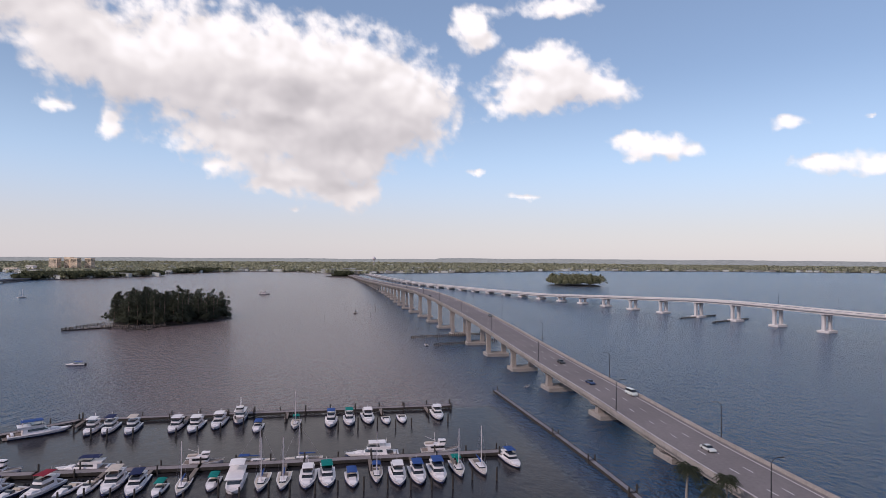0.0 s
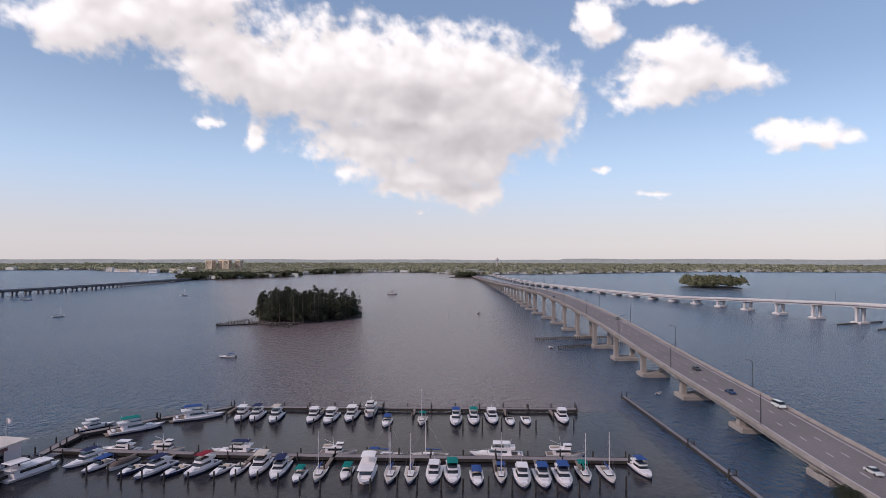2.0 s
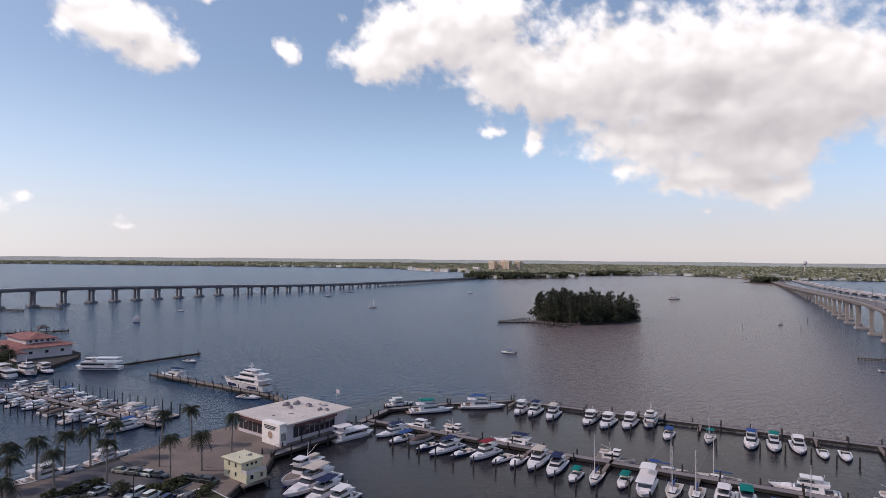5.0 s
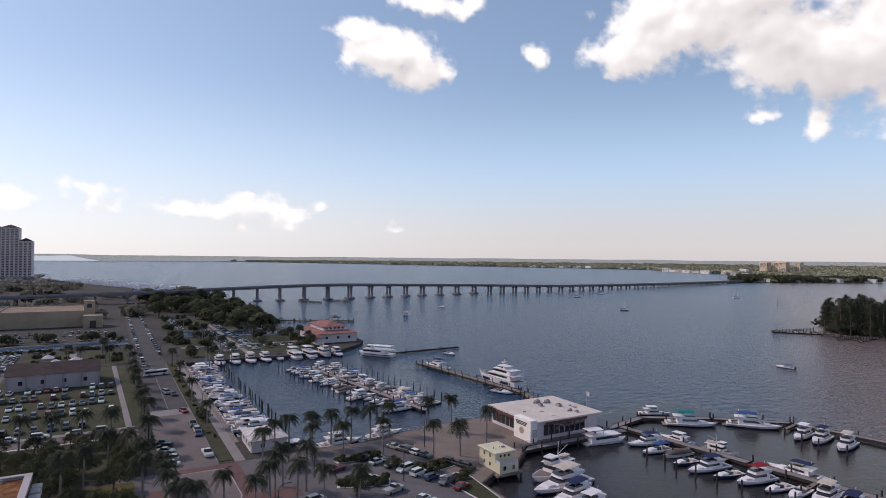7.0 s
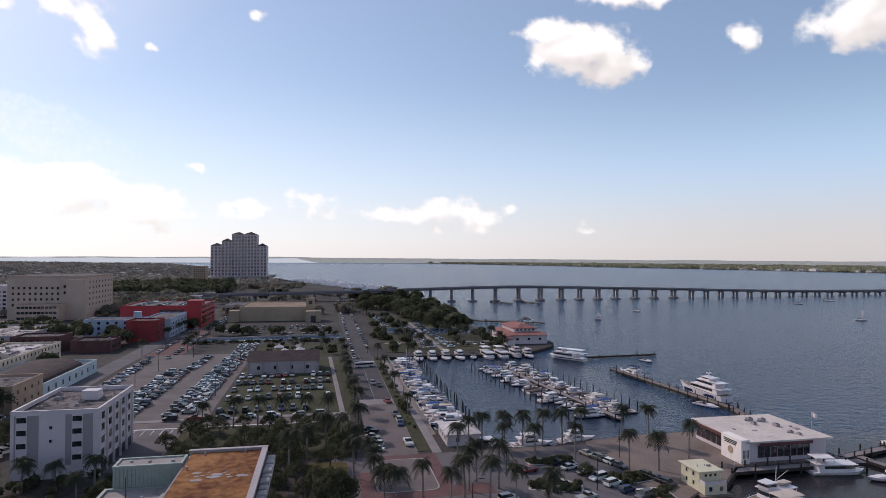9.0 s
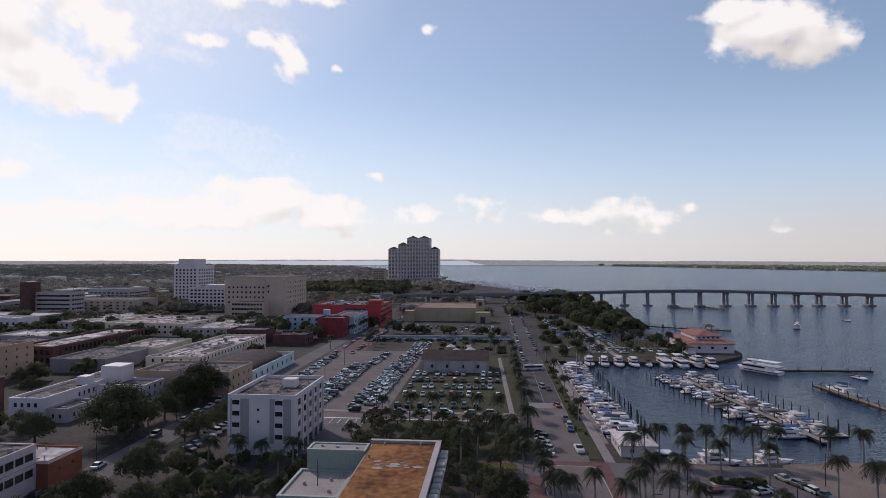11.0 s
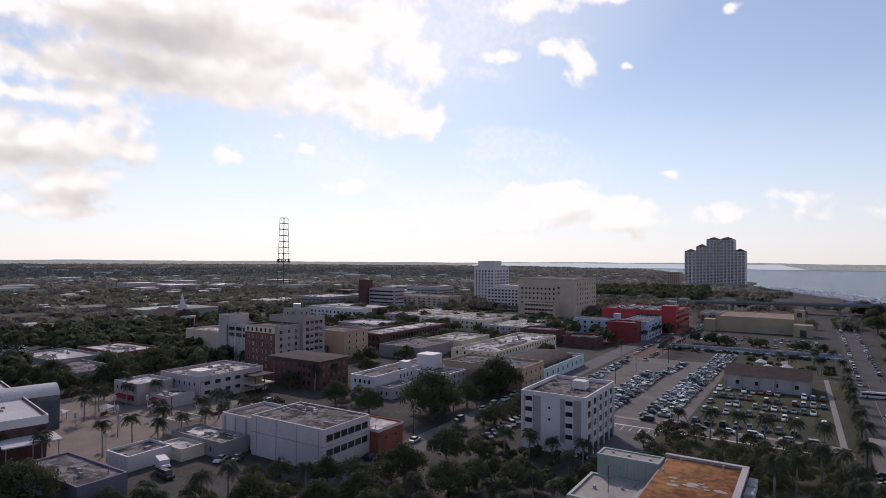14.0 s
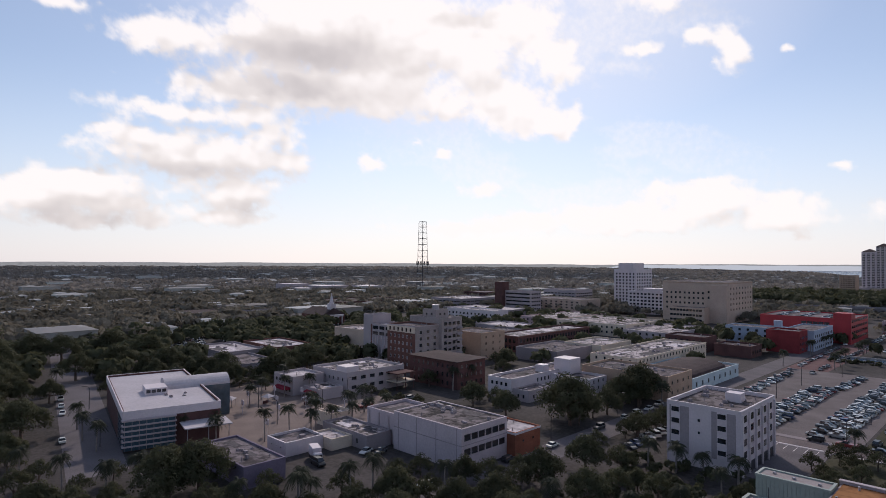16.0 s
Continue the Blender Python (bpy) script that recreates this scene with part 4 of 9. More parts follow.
FAR_LINE = [(470, 60, 8.0), (398, 230, 12.5), (346, 343, 14.6), (318, 405, 15.6), (297, 448, 16.2), (282, 487, 16.6), (267, 526, 16.6), (249, 560, 16.2), (231, 600, 14.6), (213, 638, 13.0), (196, 680, 11.2), (179, 719, 9.4), (161, 754, 7.8), (142, 793, 6.2),
            (100, 880, 5.2), (60, 960, 4.8), (-40, 1180, 4.6), (-120, 1450, 4.6), (-180, 1700, 4.0), (-205, 1810, 3.0)]
far_bridge, far_line = road_bridge("long white concrete road bridge far across the river", FAR_LINE, 15.0,
                                   [(y, True) for y in (235, 271, 307, 343, 374, 405, 448, 487, 526, 560, 600, 638, 680, 719, 754, 793, 832, 871, 910)] + [(950 + 38 * k, True) for k in range(22)],
                                   [(300 + 48 * k, 1) for k in range(20)], False, DECK_ROAD, CONCRETE_PALE)
CAL_LINE = [(-800, -420, 3.5), (-752, -260, 6.5), (-727, -120, 9.5), (-720, 20, 12.4), (-720, 73, 13.8), (-718, 128, 15.6), (-714, 180, 17.2), (-714, 239, 18.0), (-722, 299, 16.9), (-732, 380, 14.8), (-742, 471, 12.6),
            (-748, 560, 10.2), (-756, 700, 7.6), (-785, 950, 6.0), (-845, 1250, 4.5)]
# shadow side of this bridge comes from its dark concrete colour
cal_bridge, cal_line = road_bridge("long low grey concrete road bridge over wide water", CAL_LINE, 15.0,
                                   [(CAL_Y, False) for CAL_Y in range(-384, 20, 34)] + [(CAL_Y, True) for CAL_Y in (20, 46, 73, 100, 128, 154, 180, 209, 239, 269, 299, 326, 353, 380, 410, 440, 471)] + [(500 + 24 * k, False) for k in range(31)], (), False, ASPHALT_OLD, CONCRETE_DARK)


def pile_row(name, label, category, pts, gap, height, r=0.22, rail=0.0, group=""):
    """Dark timber piles in a row, with wales along them where rail is given."""
    t = thing(name, label, category, group)
    for a, b in zip(pts, pts[1:]):
        a, b = Vector((*a, 0)), Vector((*b, 0))
        n = max(1, round((b - a).length / gap))
        for k in range(n + 1):
            p = a + (b - a) * k / n
            h = height * rnd.uniform(0.85, 1.15)
            part("post", Shape().tube((p.x, p.y, -1.5), (p.x, p.y, h), r, r * 0.85, 6), PILE, t)
        if rail:
            for z in (rail, rail * 0.45):
                s = Shape().tube(a + Vector((0, 0, z)), b + Vector((0, 0, z)), 0.22, 0.22, 4)
                part("wale", s, TIMBER, t)
    return t


pile_row("bridge_fender", "dark timber fender beside the bridge channel", "fender", [(-15.3, 401), (36, 422)], 1.6, 2.2, 0.3, 1.6, "bridge fenders")
pile_row("bridge_fender", "dark timber fender beside the bridge channel", "fender", [(0, 366), (41, 392)], 1.6, 2.2, 0.3, 1.6, "bridge fenders")
pile_row("bridge_fender", "dark timber fender beside the bridge channel", "fender", [(224, 542), (272, 574)], 2.2, 1.3, 0.4, 1.0, "bridge fenders")
pile_row("bridge_fender", "dark timber fender beside the bridge channel", "fender", [(239, 510), (288, 544)], 2.2, 1.3, 0.4, 1.0, "bridge fenders")
pile_row("bridge_fender", "dark timber fender beside the bridge channel", "fender", [(-690, 196), (-655, 212)], 2.2, 2.4, 0.45, 1.7, "bridge fenders")
pile_row("bridge_fender", "dark timber fender beside the bridge channel", "fender", [(-690, 232), (-652, 244)], 2.2, 2.4, 0.45, 1.7, "bridge fenders")

# ---------------------------------------------------------------- trees
def quads_mesh(name, co, material, normals=None):
    """A mesh of loose quads from an array of corners, four to a quad."""
    me = bpy.data.meshes.new(name)
    n = len(co)
    me.vertices.add(n)
    me.vertices.foreach_set("co", co.astype(np.float32).ravel())
    me.loops.add(n)
    me.loops.foreach_set("vertex_index", np.arange(n, dtype=np.int32))
    me.polygons.add(n // 4)
    me.polygons.foreach_set("loop_start", np.arange(0, n, 4, dtype=np.int32))
    me.update(calc_edges=True)
    me.materials.append(material)
    if normals is not None:             # sprays shade softly, as one rounded mass
        me.polygons.foreach_set("use_smooth", np.ones(n // 4, dtype=bool))
        me.normals_split_custom_set_from_vertices(np.repeat(normals, 4, 0).tolist())
    return me


def leaf_quads(centres, radii, per, size, rs, droop=0.0):
    """Leaf sprays scattered near the skin of ellipsoids: returns corners, four to a spray."""
    n = len(centres) * per
    d = rs.normal(size=(n, 3))
    d /= np.linalg.norm(d, axis=1)[:, None]
    d[:, 2] = np.where(d[:, 2] < -0.35, -d[:, 2], d[:, 2])
    r = np.repeat(radii, per, 0) * rs.uniform(0.62, 1.12, (n, 1))
    c = np.repeat(centres, per, 0) + d * r
    out = d + rs.normal(scale=0.38, size=(n, 3))
    out /= np.linalg.norm(out, axis=1)[:, None]
    a = np.cross(out, rs.normal(size=(n, 3)))
    a /= np.linalg.norm(a, axis=1)[:, None]
    b = np.cross(out, a)
    s = (np.repeat(size, per)[:, None] if np.ndim(size) else size) * rs.uniform(0.6, 1.3, (n, 1))
    a, b = a * s, b * s * 0.62
    a[:, 2] -= droop * s[:, 0]
    soft = d * 0.75 + out * 0.25
    soft[:, 2] += 0.15
    soft /= np.linalg.norm(soft, axis=1)[:, None]
    return np.stack([c - a - b * 0.5, c + a * 0.2 - b, c + a + b * 0.4, c - a * 0.3 + b], 1).reshape(-1, 3), soft


def leafy(name, sprays, material):
    return quads_mesh(name, sprays[0], material, sprays[1])


def limb_shape(path, r0, r1, n=6):
    s = Shape()
    for k, (a, b) in enumerate(zip(path, path[1:])):
        f0, f1 = k / (len(path) - 1), (k + 1) / (len(path) - 1)
        s.tube(a, b, r0 + (r1 - r0) * f0, r0 + (r1 - r0) * f1, n)
    return s


def broadleaf(seed, height, spread, label, leaf=LEAF, lobes=25, per=240, size=0.23):
    """Trunk with limbs and a crown of many leaf sprays in uneven lobes."""
    rs = np.random.RandomState(seed)
    t = thing("broadleaf_tree", label, "tree", "street trees")
    trunk = limb_shape([(0, 0, -0.3), (0.1, 0, height * 0.18), (0.15, 0.1, height * 0.38)], 0.045 * height, 0.028 * height, 7)
    cen = []
    for k in range(lobes):
        a, ring = k * 2.4 + rs.uniform(-0.4, 0.4), math.sqrt((k + 0.5) / lobes)
        cen.append((math.cos(a) * ring * spread * 0.72, math.sin(a) * ring * spread * 0.72, height * (0.76 - 0.42 * ring ** 2) + rs.uniform(-0.06, 0.06) * height))
    cen = np.array(cen)
    rad = np.stack([rs.uniform(0.17, 0.37, lobes) * spread, rs.uniform(0.17, 0.37, lobes) * spread, rs.uniform(0.12, 0.25, lobes) * height], 1)
    for c in cen[::3]:
        trunk.tube((0.12, 0.05, height * 0.3), tuple(c), 0.016 * height, 0.006 * height, 5)
    part("trunk", trunk, BARK, t)
    part("crown", leafy("crown", leaf_quads(cen, rad, per, size, rs), leaf), leaf, t)
    return t


def palm(seed, height, label, fronds=26, reach=3.6):
    """Slim ringed trunk with a crown of arching feathered fronds."""
    rs = np.random.RandomState(seed)
    t = thing("palm_tree", label, "palm tree", "palms")
    lean = rs.uniform(-0.35, 0.35, 2)
    path = [(lean[0] * k * k, lean[1] * k * k, -0.3 + (height + 0.3) * k) for k in (0, 0.12, 0.4, 0.7, 1.0)]
    part("trunk", limb_shape(path, 0.24, 0.15, 7), PALM_BARK, t)
    top = Vector(path[-1])
    co = []
    for k in range(fronds):
        a = k * 2.4 + rs.uniform(-0.2, 0.2)
        up = rs.uniform(-0.35, 1.25)
        L = reach * rs.uniform(0.85, 1.1)
        pts = []
        for s in np.linspace(0, 1, 12):
            pts.append(np.array([math.cos(a) * L * s * (0.95 - 0.1 * up), math.sin(a) * L * s * (0.95 - 0.1 * up), L * (up * 0.75 * s - 0.85 * s * s)]))
        side = np.array([-math.sin(a), math.cos(a), 0])
        for i in range(11):
            p, d = pts[i], pts[i + 1] - pts[i]
            wid = (0.54 * math.sin(math.pi * min(0.95, (i + 1.2) / 11.6)) + 0.12) * rs.uniform(0.85, 1.15)
            for sg in (-1, 1):
                tip = side * sg * wid + d * 0.9 + np.array([0, 0, rs.uniform(-0.75, -0.35) * wid])
                co += [p, p + d * 0.75, p + d * 0.55 + tip, p + d * 0.25 + tip * 0.9]
    co = np.array(co) + np.array(top)
    part("crown", quads_mesh("crown", co, PALM), PALM, t)
    return t


def pine(seed, height, label):
    """Feathery pine: straight trunk, many drooping tufts on a ragged cone."""
    rs = np.random.RandomState(seed)
    t = thing("pine_tree", label, "tree", "island pines")
    part("trunk", limb_shape([(0, 0, -0.4), (0.2, 0.1, height * 0.5), (0.1, 0.2, height * 0.97)], 0.02 * height, 0.004 * height, 5), BARK, t)
    n = 30
    f = rs.uniform(0.05, 0.97, n)
    ang = rs.uniform(0, math.tau, n)
    w = (0.17 * (1 - f ** 1.6) ** 0.7 + 0.02) * height
    cen = np.stack([np.cos(ang) * w * 0.8, np.sin(ang) * w * 0.8, f * height * 0.97], 1)
    rad = np.stack([w * 0.6 + 0.5, w * 0.6 + 0.5, np.full(n, height * 0.075)], 1)
    part("crown", leafy("crown", leaf_quads(cen, rad, 46, 0.55, rs, 0.3), PINE), PINE, t)
    return t


def inside(x, y, poly):
    hit = False
    for (x0, y0), (x1, y1) in zip(poly, poly[1:] + poly[:1]):
        if (y0 > y) != (y1 > y) and x < (x1 - x0) * (y - y0) / (y1 - y0) + x0:
            hit = not hit
    return hit


def woods(name, label, spots, material, per=18, seed=5):
    """Far trees in one mesh: each a few lobes of leaf sprays. spots: x, y, z, width, height."""
    rs = np.random.RandomState(seed)
    a = np.array(spots)
    cen, rad, siz = [], [], []
    for k in range(3):
        off = rs.normal(scale=0.28, size=(len(a), 2)) * a[:, 3:4]
        cen.append(np.stack([a[:, 0] + off[:, 0], a[:, 1] + off[:, 1], a[:, 2] + a[:, 4] * rs.uniform(0.35, 0.68, len(a))], 1))
        rad.append(np.stack([a[:, 3] * 0.42, a[:, 3] * 0.42, a[:, 4] * 0.36], 1))
        siz.append(a[:, 3] * 0.2)
    co = leaf_quads(np.concatenate(cen), np.concatenate(rad), per, np.concatenate(siz), rs)
    return tagged(new(name, leafy(name, co, material)), label, "trees", "", "stuff")


# dark island of pines in the river
ISLAND = [(-270, 508), (-254, 476), (-234, 462), (-208, 462), (-186, 492), (-178, 528), (-196, 552), (-232, 558), (-268, 542)]
sheet("ground_island", ISLAND, 0.5, EARTH, "low dark shore of the wooded island", "ground", 1.5)
pines = [pine(40 + k, 29 + 1.8 * k, "tall dark green pine on the river island") for k in range(4)]
placed = []
while len(placed) < 84:
    x, y = rnd.uniform(-283, -178), rnd.uniform(458, 560)
    if inside(x, y, ISLAND) and all((x - a) ** 2 + (y - b) ** 2 > 18 for a, b in placed):
        placed.append((x, y))
for k, (x, y) in enumerate(placed):
    fall = 1.0 - 0.22 * max(0, (x + 215) / 35)
    m = at(x, y, 0.5, rnd.uniform(0, 360), rnd.uniform(0.8, 1.05) * fall)
    if k < 4:
        pines[k].matrix_world = m
    else:
        copy_thing(pines[k % 4], m)
brs = [(rnd.uniform(-280, -180), rnd.uniform(462, 552)) for _ in range(260)]
woods("shore_bushes", "dark low bushes under the island pines", [(x, y, 0.3, rnd.uniform(5, 8), rnd.uniform(5, 12)) for x, y in brs if inside(x, y, ISLAND)], PINE, 22)

# lighter island beyond the far bridge
ISLAND_2 = [(232, 1210), (250, 1150), (290, 1130), (322, 1150), (330, 1220), (280, 1260)]
sheet("ground_islet", ISLAND_2, 0.5, EARTH, "low shore of a green islet", "ground", 1.5)
woods("islet_trees", "sunlit light green trees on a far islet", [(rnd.uniform(236, 324), rnd.uniform(1140, 1240), 0.3, rnd.uniform(8, 13), rnd.uniform(13, 25)) for _ in range(170)], LEAF_SUNLIT, 20)

# ---------------------------------------------------------------- buildings
PANES = {}


def window_mesh(w, h, glass, frame):
    """A window: a proud frame with a sill and the pane set back in it."""
    key = (round(w, 2), round(h, 2), glass.name, frame.name)
    if key not in PANES:
        s = Shape()
        a, b, t = w / 2, h / 2, min(0.12, w * 0.12)
        s.box(-0.05, 0.03, -a + t, a - t, -b + t, b - t)
        for y0, y1, z0, z1 in ((-a, a, -b, -b + t), (-a, a, b - t, b), (-a, -a + t, -b + t, b - t), (a - t, a, -b + t, b - t)):
            s.box(-0.05, 0.09, y0, y1, z0, z1)
        me = s.mesh("window")
        me.materials.append(glass)
        me.materials.append(frame)
        for i, p in enumerate(me.polygons):
            p.material_index = 0 if i < 6 else 1
        PANES[key] = me
    return PANES[key]


def window_row(house, face, box, z, n, w, h, m0=1.5, m1=1.5, glass=GLASS, frame=WHITE):
    """n windows in a row along one face: E, N, S or W of the box x0, x1, y0, y1."""
    x0, x1, y0, y1 = box
    if x0 < -345 or y0 < -330:
        join_windows(house, face, box, z, n, w, h, m0, m1, glass)
        return
    me = window_mesh(w, h, glass, frame)
    lo, hi = (y0, y1) if face in "EW" else (x0, x1)
    for k in range(n):
        c = lo + m0 + (hi - lo - m0 - m1) * (k + 0.5) / n
        o = part("window", me, None, house)
        x, y, turn = {"E": (x1, c, 0), "N": (c, y1, 90), "S": (c, y0, -90), "W": (x0, c, 180)}[face]
        o.matrix_world = at(x, y, z, turn)


def join_windows(house, face, box, z, n, w, h, m0, m1, glass):
    """Windows too small to tell apart singly: one row as one mesh of shallow glazed boxes."""
    x0, x1, y0, y1 = box
    lo, hi = (y0, y1) if face in "EW" else (x0, x1)
    s = Shape()
    for k in range(n):
        c = lo + m0 + (hi - lo - m0 - m1) * (k + 0.5) / n
        a, b, u, v = c - w / 2, c + w / 2, z - h / 2, z + h / 2
        if face == "E":
            s.box(x1 - 0.1, x1 + 0.05, a, b, u, v)
        elif face == "N":
            s.box(a, b, y1 - 0.1, y1 + 0.05, u, v)
        elif face == "S":
            s.box(a, b, y0 - 0.05, y0 + 0.1, u, v)
        else:
            s.box(x0 - 0.05, x0 + 0.1, a, b, u, v)
    tagged(part("glazing_strip", s, glass, house), kind="stuff")


wear_rs = random.Random(64)


def roof_wear(b, x0, x1, y0, y1, z, zt, wall, roof):
    """Felt patches, vents and hatches on a flat roof, and a coping on its parapet."""
    far = x0 < -420 or y0 < -420 or y0 > 300
    if far or min(x1 - x0, y1 - y0) < 6:
        return
    for k in range(3 + int((x1 - x0) * (y1 - y0) / 160)):
        if k > 8:
            break
        w, d = wear_rs.uniform(1.5, 0.34 * (x1 - x0)), wear_rs.uniform(1.5, 0.34 * (y1 - y0))
        x, y = wear_rs.uniform(x0 + 0.3, x1 - w - 0.3), wear_rs.uniform(y0 + 0.3, y1 - d - 0.3)
        lift = 0.012 + 0.006 * k
        part("roof_patch", Shape().box(x, x + w, y, y + d, z - 0.1, z + lift), wear_rs.choice((ROOF_PATCH, ROOF_PATCH_PALE, ROOF_MOTTLED) if roof in (ROOF_PALE, ROOF_MOTTLED) else (ROOF_PATCH, ROOF_PATCH, ROOF_GREY, ROOF_STAINED)), b)
    s = Shape()
    for k in range(3 + int((x1 - x0) * (y1 - y0) / 110)):
        x, y, h = wear_rs.uniform(x0 + 1, x1 - 1), wear_rs.uniform(y0 + 1, y1 - 1), wear_rs.uniform(0.4, 1.1)
        if wear_rs.random() < 0.6:
            s.tube((x, y, z - 0.05), (x, y, z + h), 0.14, 0.14, 6)
        else:
            s.box(x, x + wear_rs.uniform(0.5, 1.6), y, y + wear_rs.uniform(0.5, 1.6), z - 0.05, z + h, 0.05)
    tagged(part("roof_clutter", s, GREY_WALL, b), kind="stuff")
    s = Shape()
    c = 0.06
    for a, e, f, g in ((x0 - 0.4, x1 + 0.4, y0 - 0.4, y0 + c), (x0 - 0.4, x1 + 0.4, y1 - c, y1 + 0.4), (x0 - 0.4, x0 + c, y0 + c, y1 - c), (x1 - c, x1 + 0.4, y0 + c, y1 - c)):
        s.box(a, e, f, g, zt + 0.004, zt + 0.12)
    part("coping", s, wall, b)


def building(label, x0, x1, y0, y1, h, wall, roof=ROOF_GREY, rows=(), parapet=0.8, category="building", base=LAND, group="", name="building", trim=None):
    """A block with walls, a parapet and a sunken flat roof. rows: (face, n, heights, w, h[, m0, m1[, glass[, frame]]])."""
    b = thing(name, label, category, group)
    t, zr, zt = 0.35, base + h - parapet, base + h
    s = Shape()
    out = [(x0, y0), (x1, y0), (x1, y1), (x0, y1)]
    inn = [(x0 + t, y0 + t), (x1 - t, y0 + t), (x1 - t, y1 - t), (x0 + t, y1 - t)]
    s.rings([[(x, y, base - 1.0) for x, y in out], [(x, y, zt) for x, y in out], [(x, y, zt) for x, y in inn], [(x, y, zr) for x, y in inn]], cap=False)
    part("wall", s, wall, b)
    part("roof", Shape().box(x0 + t * 0.5, x1 - t * 0.5, y0 + t * 0.5, y1 - t * 0.5, zr - 0.3, zr + 0.02), roof, b)
    if trim:
        for a, c, d, e in ((x0 - 0.1, x1 + 0.1, y0 - 0.1, y0 + 0.1), (x0 - 0.1, x1 + 0.1, y1 - 0.1, y1 + 0.1), (x0 - 0.1, x0 + 0.1, y0 + 0.1, y1 - 0.1), (x1 - 0.1, x1 + 0.1, y0 + 0.1, y1 - 0.1)):
            part("cornice", Shape().box(a, c, d, e, zt - 0.5, zt + 0.06), trim, b)
    if "library" not in label:
        roof_wear(b, x0 + t, x1 - t, y0 + t, y1 - t, zr + 0.02, zt, wall, roof)
    for face, n, zs, w, wh, *rest in rows:
        m0, m1 = rest[:2] if len(rest) > 1 else (1.2, 1.2)
        glass = rest[2] if len(rest) > 2 else GLASS
        frame = rest[3] if len(rest) > 3 else wall
        for z in zs:
            window_row(b, face, (x0, x1, y0, y1), base + z, n, w, wh, m0, m1, glass, frame)
    return b


def floors(n, first=2.0, step=3.4):
    return [first + step * k for k in range(n)]


UNITS = []


def roof_unit(x, y, z, size=1.0, turn=0.0):
    """A metal air-conditioning unit: housing with a fan collar and a duct."""
    m = at(x, y, z, turn, size)
    if UNITS:
        return copy_thing(UNITS[0], m)
    t = thing("rooftop_unit", "weathered grey metal air-conditioning unit on a flat roof", "air conditioner", "rooftop units")
    part("housing", Shape().box(-1.1, 1.1, -0.8, 0.8, 0, 1.15, 0.06), GREY_WALL, t)
    part("fan_collar", Shape().tube((0.35, 0, 1.14), (0.35, 0, 1.34), 0.5, 0.5, 12), DARK_METAL, t)
    part("duct", Shape().box(-1.9, -1.09, -0.3, 0.3, 0.1, 0.6, 0.05), GREY_WALL, t)
    t.matrix_world = m
    UNITS.append(t)
    return t


def roof_things(x0, x1, y0, y1, z, n, seed, size=1.0):
    r = random.Random(seed)
    for _ in range(n):
        roof_unit(r.uniform(x0, x1), r.uniform(y0, y1), z, size * r.uniform(0.7, 1.25), r.choice((0, 90)))


def hip_roof(house, x0, x1, y0, y1, z, rise, material, over=0.6, name="roof"):
    x0, x1, y0, y1 = x0 - over, x1 + over, y0 - over, y1 + over
    w = min(x1 - x0, y1 - y0) / 2
    if x1 - x0 > y1 - y0:
        r = [(x0 + w, (y0 + y1) / 2, z + rise), (x1 - w, (y0 + y1) / 2, z + rise)]
        f = [(0, 1, 5, 4), (1, 2, 5), (2, 3, 4, 5), (3, 0, 4)]
    else:
        r = [((x0 + x1) / 2, y0 + w, z + rise), ((x0 + x1) / 2, y1 - w, z + rise)]
        f = [(0, 1, 4), (1, 2, 5, 4), (2, 3, 5), (3, 0, 4, 5)]
    lo = [(x0, y0, z), (x1, y0, z), (x1, y1, z), (x0, y1, z)]
    s = Shape().add(lo + r, f)
    s.box(x0, x1, y0, y1, z - 0.25, z - 0.003)
    return part(name, s, material, house)


def gable_roof(house, x0, x1, y0, y1, z, rise, material, over=0.5):
    """Ridge along the longer side."""
    x0, x1, y0, y1 = x0 - over, x1 + over, y0 - over, y1 + over
    if y1 - y0 > x1 - x0:
        xm = (x0 + x1) / 2
        v = [(x0, y0, z), (x1, y0, z), (x1, y1, z), (x0, y1, z), (xm, y0, z + rise), (xm, y1, z + rise)]
        f = [(0, 4, 5, 3), (1, 2, 5, 4), (0, 1, 4), (2, 3, 5), (0, 3, 2, 1)]
    else:
        ym = (y0 + y1) / 2
        v = [(x0, y0, z), (x1, y0, z), (x1, y1, z), (x0, y1, z), (x0, ym, z + rise), (x1, ym, z + rise)]
        f = [(0, 1, 5, 4), (2, 3, 4, 5), (0, 4, 3), (1, 2, 5), (0, 3, 2, 1)]
    return part("roof", Shape().add(v, f), material, house)


def barrel_roof(house, x0, x1, y0, y1, z, rise, material, name="roof"):
    """A round vault with its axis along x."""
    n = 12
    rings = []
    for x in (x0, x1):
        rings.append([(x, (y0 + y1) / 2 - (y1 - y0) / 2 * math.cos(a), z + rise * math.sin(a)) for a in np.linspace(0, math.pi, n)])
    return part(name, Shape().rings(rings), material, house)


def slab(house, name, x0, x1, y0, y1, z0, z1, material, c=0.0, label=""):
    return part(name, Shape().box(x0, x1, y0, y1, z0, z1, c), material, house, label)

